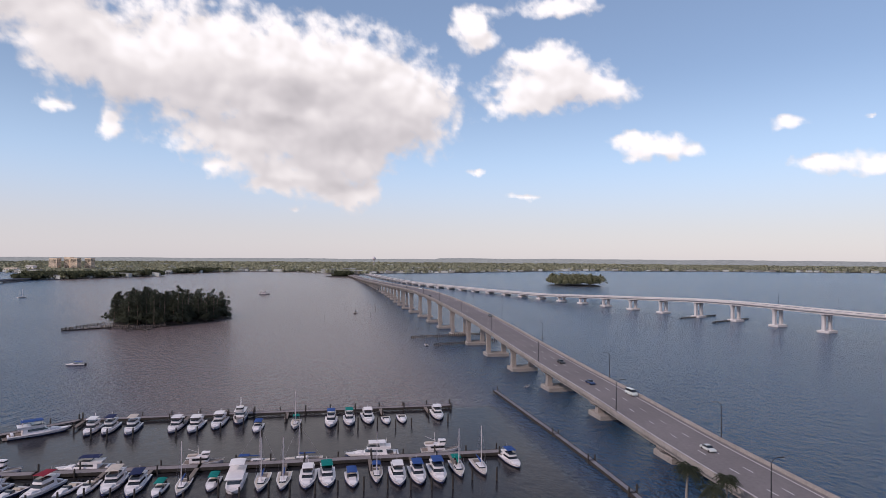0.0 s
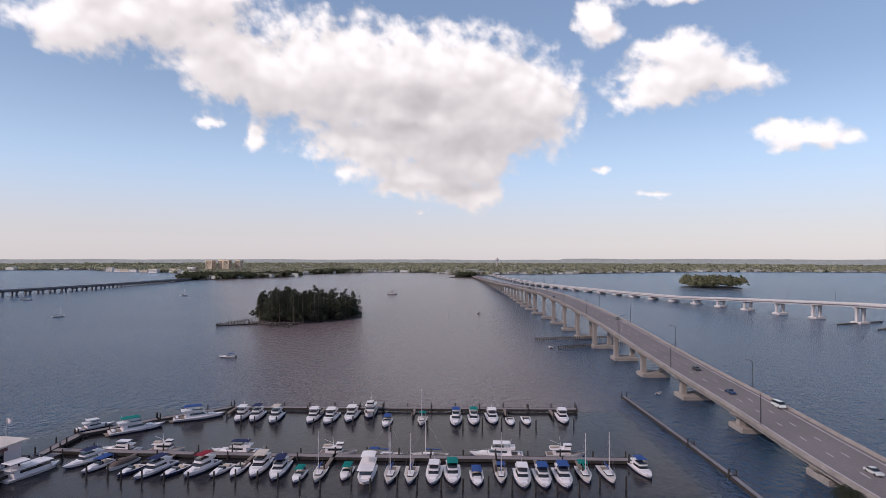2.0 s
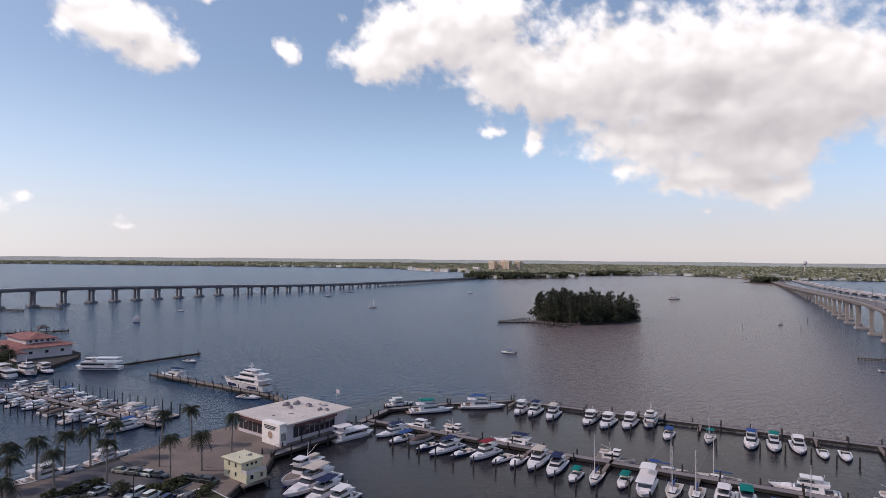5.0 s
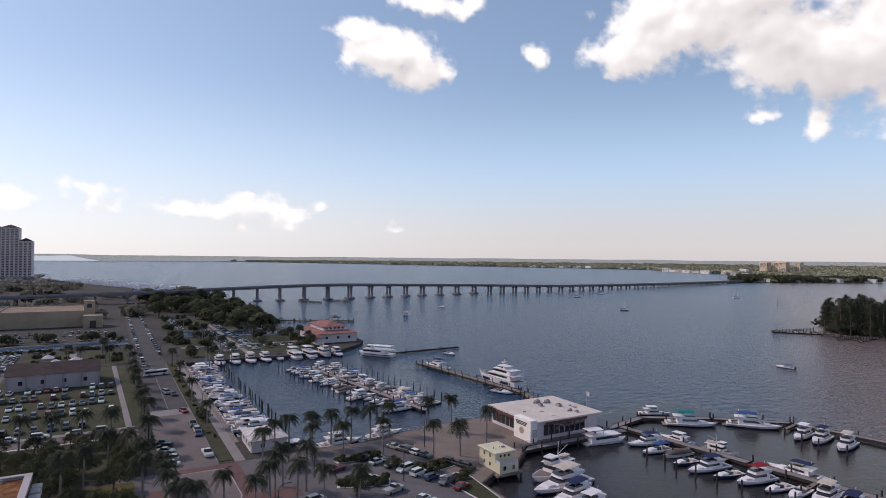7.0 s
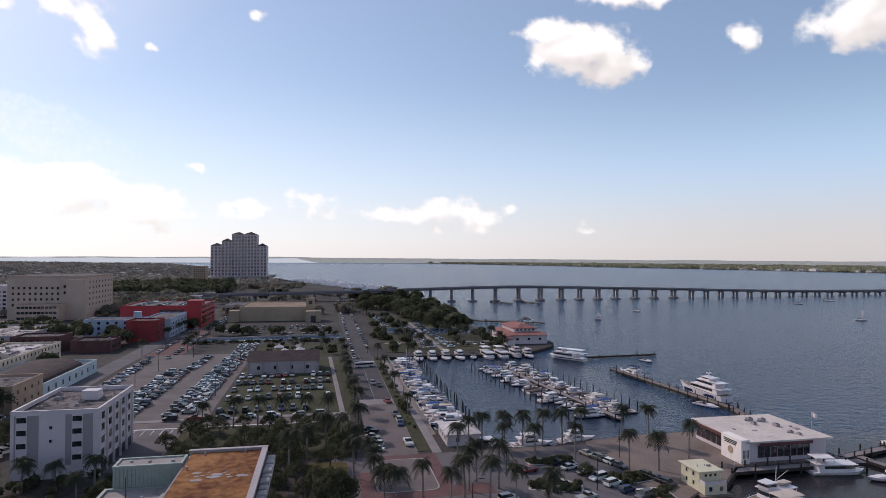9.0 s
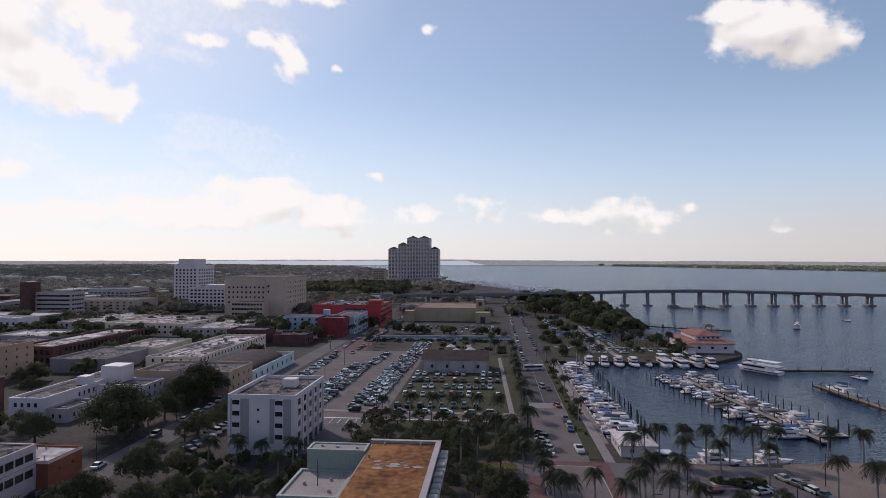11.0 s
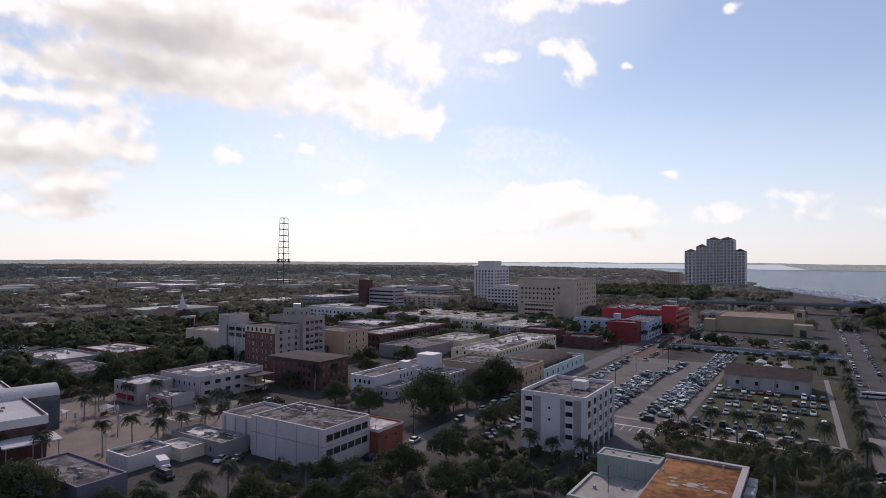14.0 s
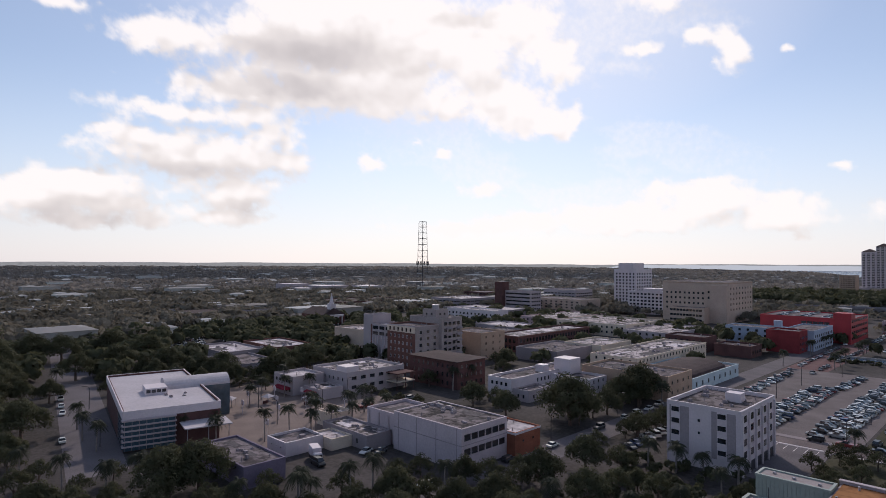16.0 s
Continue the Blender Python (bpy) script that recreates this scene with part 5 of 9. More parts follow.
# ---------------------------------------------------------------- downtown
Z = LAND
ROOF_STAINED = surf("stained_dark_roof", (0.105, 0.094, 0.09), 0.95, grain=1.6, stain=6, vary=0.7, hard=0.8)
b = building("white two-storey block with blank side wall and patched roof", -129.5, -111.3, -131, -104.4, 10.6, WHITE_WORN, ROOF_STAINED, [("N", 6, (4.5, 8.2), 2.3, 1.7, 0.8, 0.8, GLASS, DARK_METAL)], 0.25)
slab(b, "string_course", -111.28, -111.2, -130.9, -104.5, Z + 6.2, Z + 6.4, GREY_WALL)
for k in range(4):
    slab(b, "wall_joint", -111.28, -111.23, -129 + 7.6 * k, -128.8 + 7.6 * k, Z, Z + 10.4, GREY_WALL)
slab(b, "string_course", -129.55, -111.2, -104.42, -104.32, Z + 6.2, Z + 6.4, GREY_WALL)
slab(b, "parapet_cap", -129.6, -129.0, -131.1, -104.3, Z + 10.6, Z + 10.7, GREY_LIGHT)
slab(b, "parapet_cap", -111.8, -111.2, -131.1, -104.3, Z + 10.6, Z + 10.7, GREY_LIGHT)
roof_things(-127, -119, -129, -117, Z + 10.38, 12, 3, 0.8)
b = building("lower white rear wing with grey roof", -129, -113.5, -146, -131.1, 8.8, WHITE_WORN, ROOF_GREY, [("E", 1, (2.0,), 1.2, 2.0)])
for k in range(3):
    slab(b, "buttress", -113.5, -113.1, -145 + 4.5 * k, -144.5 + 4.5 * k, Z, Z + 8.2, GREY_LIGHT)
building("low red brick annex with a pale metal roof", -141, -129.6, -118, -101.5, 6.6, BRICK_ORANGE, ROOF_PALE, [("N", 2, (4.0,), 0.9, 0.8)], 0.3, trim=WHITE)

# the white office: recessed window columns on the broad side, piers on the street side
b = building("white five-storey office with recessed window columns", -185, -158, -72, -53, 16.2, WHITE, ROOF_STAINED, (), 1.0)
for y0, y1, w0 in ((-71.2, -66.0, -69.6), (-60.2, -54.2, -57.6)):
    slab(b, "wall_panel", -158.02, -157.9, y0, y1, Z + 3.2, Z + 15.2, GREY_WALL)
    slab(b, "white_panel", -157.92, -157.84, w0 - 1.2, w0 + 1.2, Z + 3.2, Z + 15.2, WHITE)
    for z in (5.0, 8.1, 11.2, 14.2):
        o = part("window", window_mesh(2.3, 1.5, GLASS, WHITE), None, b)
        o.matrix_world = at(-157.82, w0, Z + z, 0)
for z in (9.0, 12.2):
    o = part("window", window_mesh(0.8, 0.9, GLASS, WHITE), None, b)
    o.matrix_world = at(-158, -63.4, Z + z, 0)
for k in range(6):
    slab(b, "pier", -183.6 + 5.0 * k, -183.1 + 5.0 * k, -53, -52.5, Z, Z + 15.4, WHITE, 0.05)
for k in range(5):
    for z in (5.0, 8.1, 11.2, 14.0):
        o = part("window", window_mesh(2.7, 2.0, GLASS, WHITE), None, b)
        o.matrix_world = at(-180.85 + 5.0 * k, -53, Z + z, 90)
# dark sheet in place of the shade inside the open ground floor
slab(b, "undercroft", -184.5, -158.6, -53.05, -52.95, Z, Z + 2.6, DARK_METAL)
slab(b, "stair_house", -176, -172.5, -62, -58, Z + 15.2, Z + 17.6, WHITE, 0.05)
roof_things(-182, -163, -70, -58, Z + 15.22, 9, 5, 0.8)

# library with a glazed corner, white roof, canopy and vaulted hall
b = building("modern library with white roof and glazed corner", -88, -56, -245, -184, 11.2, BRICK_DARK, ROOF_CLEAN, (), 0.6)
for x0, x1, y0, y1 in ((-88.3, -55.7, -184.0, -183.6), (-56.0, -55.6, -245.2, -184.0), (-88.4, -88.0, -245.2, -184.0), (-88.3, -55.7, -245.4, -245.0)):
    slab(b, "fascia", x0, x1, y0, y1, Z + 9.0, Z + 11.3, WHITE)
for k in range(6):
    z = Z + 0.5 + 1.42 * k
    g = slab(b, "glazed_bay", -72.5, -55.9, -184.6, -182.6, z, z + 1.0, GLASS_BLUE)
    for j in range(8):
        slab(g, "mullion", -72.4 + 2.3 * j, -72.28 + 2.3 * j, -182.62, -182.52, z, z + 1.0, GREY_WALL)
    slab(b, "floor_band", -72.8, -55.4, -184.7, -182.3, z + 1.01, z + 1.4, GREY_LIGHT)
    slab(b, "glazed_side", -56.0, -55.45, -196, -184.75, z, z + 1.0, GLASS_BLUE)
slab(b, "upper_roof", -74, -66, -214, -206, Z + 10.6, Z + 12.6, WHITE, 0.05)
for j in range(4):
    slab(b, "clerestory_window", -73.5 + 1.9 * j, -72.0 + 1.9 * j, -206.02, -205.95, Z + 11.2, Z + 12.2, GLASS)
slab(b, "canopy", -90, -74, -184, -175, Z + 6.2, Z + 6.5, ROOF_CLEAN)
for x in (-89, -82, -75):
    part("canopy_post", Shape().tube((x, -175.6, Z), (x, -175.6, Z + 6.2), 0.15), STEEL, b)
barrel_roof(b, -100, -74, -222, -212, Z + 10.6, 3.0, ROOF_CLEAN, "vault")
slab(b, "vault_wall", -100, -88.4, -222, -212, Z, Z + 10.6, GLASS_BLUE)
b.matrix_world = Matrix.Translation((-55, -180, 0)) @ Matrix.Rotation(radians(-12), 4, "Z") @ Matrix.Diagonal((0.8, 1, 1, 1)) @ Matrix.Translation((56, 184, 0))
roof_things(-79, -65, -214, -190, Z + 10.62, 7, 8, 0.6)

building("small low white building with grey felt roof", -97, -85, -155, -145, 3.8, WHITE, ROOF_GREY, [("E", 3, (2.2,), 0.6, 0.6)], 0.5)
building("small cream annex with white roof", -104, -97.1, -151, -141, 3.2, CREAM, ROOF_PALE, (), 0.4)
building("low grey flat-roofed shop with roof clutter", -113, -104.1, -156, -134, 4.2, GREY_WALL, ROOF_MOTTLED, [("E", 3, (2,), 1.0, 1.6)], 0.5)
roof_things(-111, -106, -152, -138, Z + 3.72, 3, 9, 0.6)
building("low purple building with dark flat roof", -77, -66.1, -157, -131.3, 5.2, PURPLE, ROOF_GREY, (), 0.4)
roof_things(-75, -69, -152, -136, Z + 4.82, 3, 10, 0.6)
building("cream corner shop with terrace wall", -118, -110, -168, -160, 4.5, CREAM, ROOF_PALE)

# old hotel group
building("grey windowless block beside an old hotel", -225, -206, -297, -265.1, 14.2, BEIGE, ROOF_MOTTLED, [("E", 12, (3.6,), 0.9, 4.0, 3, 3)])
building("tall white slab wall of a mid-century block", -216, -203, -265, -257.1, 24, GREY_LIGHT, ROOF_GREY)
b = building("mid-century block with white vertical panels", -216, -202, -257, -240, 19.5, GREY_LIGHT, ROOF_PALE)
slab(b, "brick_strip", -202.05, -201.8, -257.0, -256.0, Z, Z + 19.3, BRICK)
for z in (14.6, 17.6):
    for k in range(3):
        o = part("window", window_mesh(4.4, 2.0, GLASS, GREY_LIGHT), None, b)
        o.matrix_world = at(-202, -253.2 + 5.3 * k, Z + z, 0)
for k in range(7):
    slab(b, "fin", -202.0, -201.6, -255.8 + 2.55 * k, -255.5 + 2.55 * k, Z, Z + 13.2, WHITE)
# brick church with a white steeple, brown-roofed halls and pale civic roofs beyond the centre
b = building("brick church with white portico", -300, -278, -450, -418, 8, BRICK, ROOF_BROWN, (), 0.1)
gable_roof(b, -300, -278, -450, -418, Z + 8.02, 5.5, ROOF_BROWN)
slab(b, "portico", -296, -282, -418, -414, Z + 6.6, Z + 8.2, WHITE)
for x in (-295, -291, -287, -283):
    part("column", Shape().tube((x, -414.6, Z), (x, -414.6, Z + 6.6), 0.5), WHITE, b)
slab(b, "steeple_base", -291.5, -286.5, -424, -419, Z + 8, Z + 17, WHITE)
part("spire", Shape().tube((-289, -421.5, Z + 17), (-289, -421.5, Z + 26), 2.0, 0.1, 8), WHITE, b)
building("long low hall with brown roof behind trees", -300, -215, -580, -520, 7, GREY_WALL, ROOF_BROWN)
building("low brick school with brown roof", -480, -380, -600, -540, 8, BRICK_DARK, ROOF_BROWN, [("N", 12, (3, 6), 2.0, 1.6)])
for x, y, w, d, h in ((-640, -920, 60, 40, 9), (-590, -960, 50, 30, 12), (-700, -900, 40, 40, 8), (-560, -900, 30, 24, 7)):
    building("low civic block with white roof among trees", x, x + w, y, y + d, h, GREY_LIGHT, WHITE, [("N", 8, (3,), 2.4, 1.6)], 0.2)
building("brown mid-rise block with window bands", -640, -600, -560, -520, 12, BRICK_DARK, ROOF_GREY, [("E", 8, (3, 6.5, 10), 3.0, 1.4), ("N", 8, (3, 6.5, 10), 3.0, 1.4)])
building("grey parking deck with long openings", -560, -500, -520, -470, 10, GREY_WALL, ROOF_PALE, [("E", 8, (3, 6.5), 5.0, 1.2), ("N", 8, (3, 6.5), 6.0, 1.2)])
building("grey concrete office slab", -700, -660, -470, -420, 17, GREY_LIGHT, ROOF_GREY, [("E", 9, floors(4), 3.6, 1.4), ("N", 8, floors(4), 3.6, 1.4)])
building("grey low office with pale roof", -470, -420, -420, -350, 8, GREY_WALL, ROOF_PALE, [("E", 10, (3, 6), 3.0, 1.4)])
building("low stone-coloured office block among trees", -600, -560, -420, -350, 12, BEIGE, ROOF_GREY, [("E", 10, (3, 6, 9), 2.4, 1.4)])
b = building("old brick hotel tower with arched top windows", -212, -196, -236, -215, 21.5, BRICK, ROOF_GREY, [("E", 6, floors(5, 2.4, 3.4), 1.0, 1.6, 1.2, 1.2, GLASS, WHITE)], trim=GREY_LIGHT)
slab(b, "cream_band", -196.05, -195.85, -236, -215, Z + 18.0, Z + 21.0, CREAM)
for k in range(6):
    o = part("window", window_mesh(1.0, 1.9, GLASS, BRICK), None, b)
    o.matrix_world = at(-195.84, -233.7 + 3.1 * k, Z + 19.4, 0)
slab(b, "side_wall", -211.9, -196.05, -215.05, -214.85, Z + 1, Z + 21.2, STONE)
for z in floors(6, 2.4, 3.2):
    for x in (-209, -204.5, -199.5):
        o = part("window", window_mesh(1.9, 1.8, GLASS, GREY_LIGHT), None, b)
        o.matrix_world = at(x, -214.85, Z + z, 90)
building("tall stone-grey rear block of an old hotel", -227, -212.1, -237, -213, 24.5, STONE, ROOF_GREY, [("N", 4, floors(7, 2.4, 3.2), 2.3, 1.9)])
roof_things(-225, -214, -234, -216, Z + 23.72, 5, 12)
b = building("old hotel lift house with water tank on the roof", -224, -215, -230, -220, 4.5, STONE, ROOF_GREY, [("N", 2, (2.2,), 1.2, 1.2), ("E", 2, (2.2,), 1.2, 1.2)], 0.3, base=Z + 23.7)
part("water_tank", Shape().tube((-219.5, -225, Z + 28.0), (-219.5, -225, Z + 30.4), 2.0, 2.0, 12), STEEL, b)
for z in floors(6, 1.4, 3.2):
    for x in (-224.5, -217):
        o = part("balcony", Shape().box(x - 1.9, x + 1.9, -213, -211.9, Z + z + 1.4, Z + z + 2.3), GREY_WALL, b)
b = building("dark brick corner building with tiled eaves", -197, -179.5, -200, -171, 11.6, BRICK_DARK, ROOF_BROWN, [("N", 5, floors(3, 2.2, 3.5), 1.3, 1.9), ("E", 9, floors(3, 2.2, 3.5), 1.3, 1.9)])
hip_roof(b, -197, -179.5, -200, -171, Z + 11.7, 0.7, ROOF_BROWN, 0.9, "tiled_roof")
building("tan four-storey block with blank side", -262, -242, -237, -213, 14.6, TAN, ROOF_GREY, [("N", 3, floors(4), 1.0, 1.4)])
b = building("white-roofed two-storey office with terraces", -178, -148, -223, -199, 9, GREY_LIGHT, ROOF_MOTTLED, [("E", 7, floors(2, 2.5, 3.6), 1.0, 1.5), ("N", 6, (3.0, 6.5), 2.6, 1.6)])
slab(b, "stair_tower", -154, -148, -206, -199.3, Z + 9, Z + 11.2, WHITE, 0.05)
slab(b, "terrace_roof", -178, -168, -199, -192, Z + 6.6, Z + 7.0, BRICK_DARK)
slab(b, "terrace_floor", -178, -168, -199, -192, Z + 3.2, Z + 3.6, CREAM)
for x in (-177.6, -173, -168.4):
    part("terrace_post", Shape().tube((x, -192.4, Z), (x, -192.4, Z + 6.6), 0.18), BRICK_DARK, b)
b.location = (7.5, 5, 0)
roof_things(-166, -144, -215, -199, Z + 8.22, 9, 13, 0.8)
b = building("white terrace building with red awning", -139, -125, -223, -208, 7.5, GREY_LIGHT, ROOF_PALE, [("E", 5, floors(2), 1.3, 1.5)])
part("awning", Shape().rings([[(-125, -220, Z + 3.2), (-122.4, -220, Z + 2.4), (-125, -220, Z + 2.4)], [(-125, -210, Z + 3.2), (-122.4, -210, Z + 2.4), (-125, -210, Z + 2.4)]]), MAROON, b)

b = building("low pale shop front with red awning", -139, -128, -205, -194.5, 4.2, GREY_LIGHT, ROOF_MOTTLED, [("E", 4, (1.8,), 1.6, 2.0)], 0.5)
part("awning", Shape().rings([[(-128, -203, Z + 3.2), (-126, -203, Z + 2.5), (-128, -203, Z + 2.5)], [(-128, -196, Z + 3.2), (-126, -196, Z + 2.5), (-128, -196, Z + 2.5)]]), MAROON, b)

# white L-shaped building, corner blocks, long low rows
b = building("white L-shaped building with dark window row", -228, -181.5, -156, -144.4, 8, WHITE, ROOF_GREY, [("N", 9, (5.6,), 1.2, 1.8, 8, 16), ("E", 4, (2.4, 5.8), 1.3, 1.6)])
slab(b, "tower_block", -222, -214, -147, -139, Z + 6.4, Z + 12.6, WHITE, 0.05)
slab(b, "stair_house", -209, -205, -150, -146, Z + 7.4, Z + 10.4, WHITE, 0.05)
building("white rear wing of the L-shaped building", -221, -208, -144.3, -126, 7, WHITE, ROOF_GREY, [("N", 3, (3, 5.6), 1.1, 1.5), ("E", 4, (3, 5.6), 1.1, 1.5)])
building("low pale block in front of the L-shaped building", -197, -183, -144.3, -137, 4.4, GREY_LIGHT, ROOF_GREY, [("E", 2, (2,), 1.1, 1.5), ("N", 3, (2,), 1.1, 1.5)], 0.4)
b = building("tan flat-roofed block on the corner", -245, -222.7, -138.6, -101, 9.5, TAN, ROOF_GREY, [("N", 4, (3, 6.8), 1.2, 1.5)])
roof_things(-242, -226, -135, -106, Z + 8.72, 9, 14, 0.8)
b = building("pale teal hall with a dark arched roof", -298, -245.1, -130, -101, 5.6, TEAL, ROOF_GREY, [("N", 8, (2.9,), 1.6, 2.2)])
barrel_roof(b, -290, -250, -128, -104, Z + 4.9, 3.0, ROOF_BROWN, "vault")
b = building("long cream two-storey block with weathered roof", -338, -258, -156, -131.5, 8.8, CREAM, ROOF_MOTTLED, [("N", 22, (3.2, 7.2), 1.3, 1.7), ("E", 5, (3.2, 7.2), 1.3, 1.7)])
roof_things(-334, -262, -153, -135, Z + 8.02, 16, 15, 0.8)
building("dark brick arcade building with arched windows", -356, -278, -237, -216, 9.4, BRICK_DARK, ROOF_MOTTLED, [("N", 24, (2.6, 6.6), 1.7, 2.3), ("E", 6, (2.6, 6.6), 1.7, 2.3)], trim=BRICK)
building("cream low shop row with patched roof", -444, -388, -264, -206, 9, CREAM, ROOF_MOTTLED, [("E", 14, (3, 6.5), 1.3, 1.5)])
building("grey low shop row with white roof patches", -432, -372, -200, -166, 8, GREY_LIGHT, ROOF_MOTTLED, [("E", 7, (3, 6), 1.3, 1.5)])
roof_things(-440, -378, -260, -170, Z + 8.0, 8, 16)
building("low brick shop with canopy roof", -374, -356, -134, -114, 6.5, BRICK_DARK, ROOF_BROWN, [("N", 4, (3,), 1.6, 1.8)])
building("low brown shop row", -376, -358, -164, -140, 9, BRICK_DARK, ROOF_GREY, [("E", 6, (3, 6.4), 1.3, 1.5)])
building("dark brick office tower with blank wall", -514, -502, -422, -412.1, 31, BRICK_DARK, ROOF_GREY)
building("grey five-storey office with long window bands", -526, -508, -412, -378, 22, GREY_LIGHT, ROOF_GREY, [("E", 14, floors(5, 3.2, 3.9), 2.2, 1.5), ("N", 5, floors(5, 3.2, 3.9), 2.2, 1.5)])
building("white three-storey building with rows of windows", -396, -377, -372, -318, 12.5, WHITE, ROOF_PALE, [("E", 12, floors(3), 1.6, 1.7)])
building("long pink low shop row", -476, -400, -308, -272, 8, PINK, ROOF_MOTTLED, [("E", 8, (2.4, 5.6), 1.3, 1.5)])
building("white low block with flat roof", -372, -340, -306, -270, 6, GREY_LIGHT, ROOF_PALE, [("E", 8, (3,), 1.3, 1.5)])
building("dark glazed corner shop block", -322, -286, -266, -238, 8, GREY_WALL, ROOF_GREY, [("E", 6, (3, 6.4), 2.6, 1.8)])
building("pale low shop block", -330, -296, -196, -172, 7, CREAM, ROOF_MOTTLED, [("E", 5, (3,), 1.4, 1.6)])
building("grey low warehouse with dark roof", -300, -262, -205, -178, 6.5, GREY_WALL, ROOF_GREY)
building("single-storey building with white membrane roof", -192, -168, -336, -297, 5.5, BRICK, ROOF_PALE)
building("low white-roofed shop building", -164, -140, -340, -302, 5.0, GREY_WALL, ROOF_PALE)
building("low brown flat-roofed shop", -150, -128, -296, -262, 5.0, GREY_WALL, ROOF_GREY)
roof_things(-188, -142, -332, -300, Z + 4.8, 5, 17)

OCHRE = surf("ochre_render", (0.36, 0.3, 0.2), 0.85, grain=0.5, stain=7, vary=0.18)
ROOF_OCHRE = surf("tan_roof", (0.24, 0.18, 0.13), 0.9, grain=1.5, stain=8, vary=0.4)
# civic blocks
b = building("tall white government tower with set-back top", -660, -622, -345, -318, 45, WHITE, ROOF_GREY, [("N", 9, floors(11, 4, 3.6), 1.8, 2.0), ("E", 6, floors(11, 4, 3.6), 1.8, 2.0)])
slab(b, "top_storey", -656, -630, -344, -326, Z + 44, Z + 52, WHITE)
b = building("white seven-storey hotel with window grid", -604, -580, -306, -263, 23.6, WHITE, ROOF_GREY, [("E", 10, floors(6, 3, 3.5), 2.4, 1.8), ("N", 4, floors(6, 3, 3.5), 2.4, 1.8)])
slab(b, "penthouse", -600, -586, -292, -272, Z + 23, Z + 26, WHITE)
b = building("large beige courthouse block with blank upper walls", -601, -541, -250, -191, 36, BEIGE, ROOF_GREY, [("E", 9, floors(4, 12, 4.6), 1.6, 1.8, 2, 20), ("E", 4, (22, 27), 1.6, 2.0, 40, 4), ("N", 8, floors(5, 12, 4.6), 1.6, 1.8)])
slab(b, "stair_shaft", -541, -536, -205, -191, Z, Z + 33, BEIGE)
slab(b, "roof_band", -601.2, -540.8, -250.2, -190.8, Z + 34.6, Z + 35.2, TAN)
building("lower beige front wing with dark window bays", -540.9, -522, -236, -205.1, 14, BEIGE, ROOF_GREY, [("E", 10, floors(3, 3, 4.2), 2.4, 1.8)])
b = building("bright red multi-storey car park", -520, -466, -143, -88, 16.5, RED, ROOF_GREY, [("E", 5, floors(3, 5, 3.8), 3.0, 1.9, 26, 12), ("N", 9, floors(4, 3.4, 3.8), 4.6, 1.7)])
slab(b, "stair_tower", -478, -466.2, -98, -87.8, Z + 16, Z + 20, RED)
building("dark red brick shop block", -412, -395, -118, -100, 13, RED_DARK, ROOF_GREY, [("N", 5, floors(3), 1.4, 1.6)])
building("pale blue three-storey building", -458, -412.1, -114, -96.5, 12.5, SKYBLUE, ROOF_GREY, [("N", 10, floors(3), 1.5, 1.6)])
b = building("pale blue corner block with turret", -442, -424, -152, -118, 11, SKYBLUE, ROOF_GREY, [("E", 6, floors(3), 1.5, 1.6)])
part("turret", Shape().tube((-426, -120, Z), (-426, -120, Z + 16), 2.6, 2.6, 10), SKYBLUE, b)
b = building("ochre exhibition hall with brown roof", -566, -505, -66, -14, 11.5, OCHRE, ROOF_OCHRE)
slab(b, "wall_band", -505.05, -504.8, -66, -14, Z + 5.4, Z + 5.8, TAN)
slab(b, "entrance_block", -510, -494, -14, -2, Z, Z + 8.5, OCHRE, 0.1)
slab(b, "arched_door", -494.02, -493.9, -10, -6, Z, Z + 5, DARK_METAL)
slab(b, "bell_tower", -516, -510.1, -14, -7, Z, Z + 18, OCHRE, 0.1)
slab(b, "tower_opening", -510.12, -509.9, -12, -9, Z + 13, Z + 16, DARK_METAL)
slab(b, "side_block", -512, -500, -74, -66.1, Z, Z + 9, OCHRE, 0.1)
b = building("white waterfront hall with dark gabled roof", -298, -279, -33, -2, 5.6, GREY_LIGHT, ROOF_BROWN, [("E", 4, (3,), 1.6, 1.8)], 0.2)
gable_roof(b, -298, -279, -33, -2, Z + 5.85, 3.4, ROOF_BROWN)
for k in range(6):
    slab(b, "pilaster", -279, -278.6, -32.8 + 6.1 * k, -32.2 + 6.1 * k, Z, Z + 5.6, GREY_WALL)
b = building("grey car deck beyond the red car park", -600, -560, -86, -60, 9, GREY_LIGHT, ROOF_GREY, [("E", 6, (3, 6), 3.4, 1.4)])

# harbour buildings
ROOF_CREAM = surf("cream_roof_membrane", (0.56, 0.52, 0.45), 0.9, grain=1.0, stain=6, vary=0.16)
b = building("white harbour office with flat roof and maroon fascia", -160, -138, 109, 133, 5.2, WHITE, ROOF_OFFICE, (), 0.2)
part("roof_slab", Shape().box(-161, -137, 108, 134.5, Z + 5.2, Z + 5.65, 0.06), ROOF_CREAM, b)
slab(b, "fascia", -137.05, -136.85, 112, 128, Z + 4.4, Z + 5.2, FASCIA)
slab(b, "fascia", -160.9, -146, 107.8, 108.0, Z + 4.4, Z + 5.2, FASCIA)
slab(b, "front_wall", -145, -137, 106.5, 108.9, Z, Z + 6.2, STUCCO, 0.05)
for k in range(8):
    o = part("window", window_mesh(1.8, 3.2, GLASS, FASCIA), None, b)
    o.matrix_world = at(-138, 113 + 2.0 * k, Z + 2.7, 0)
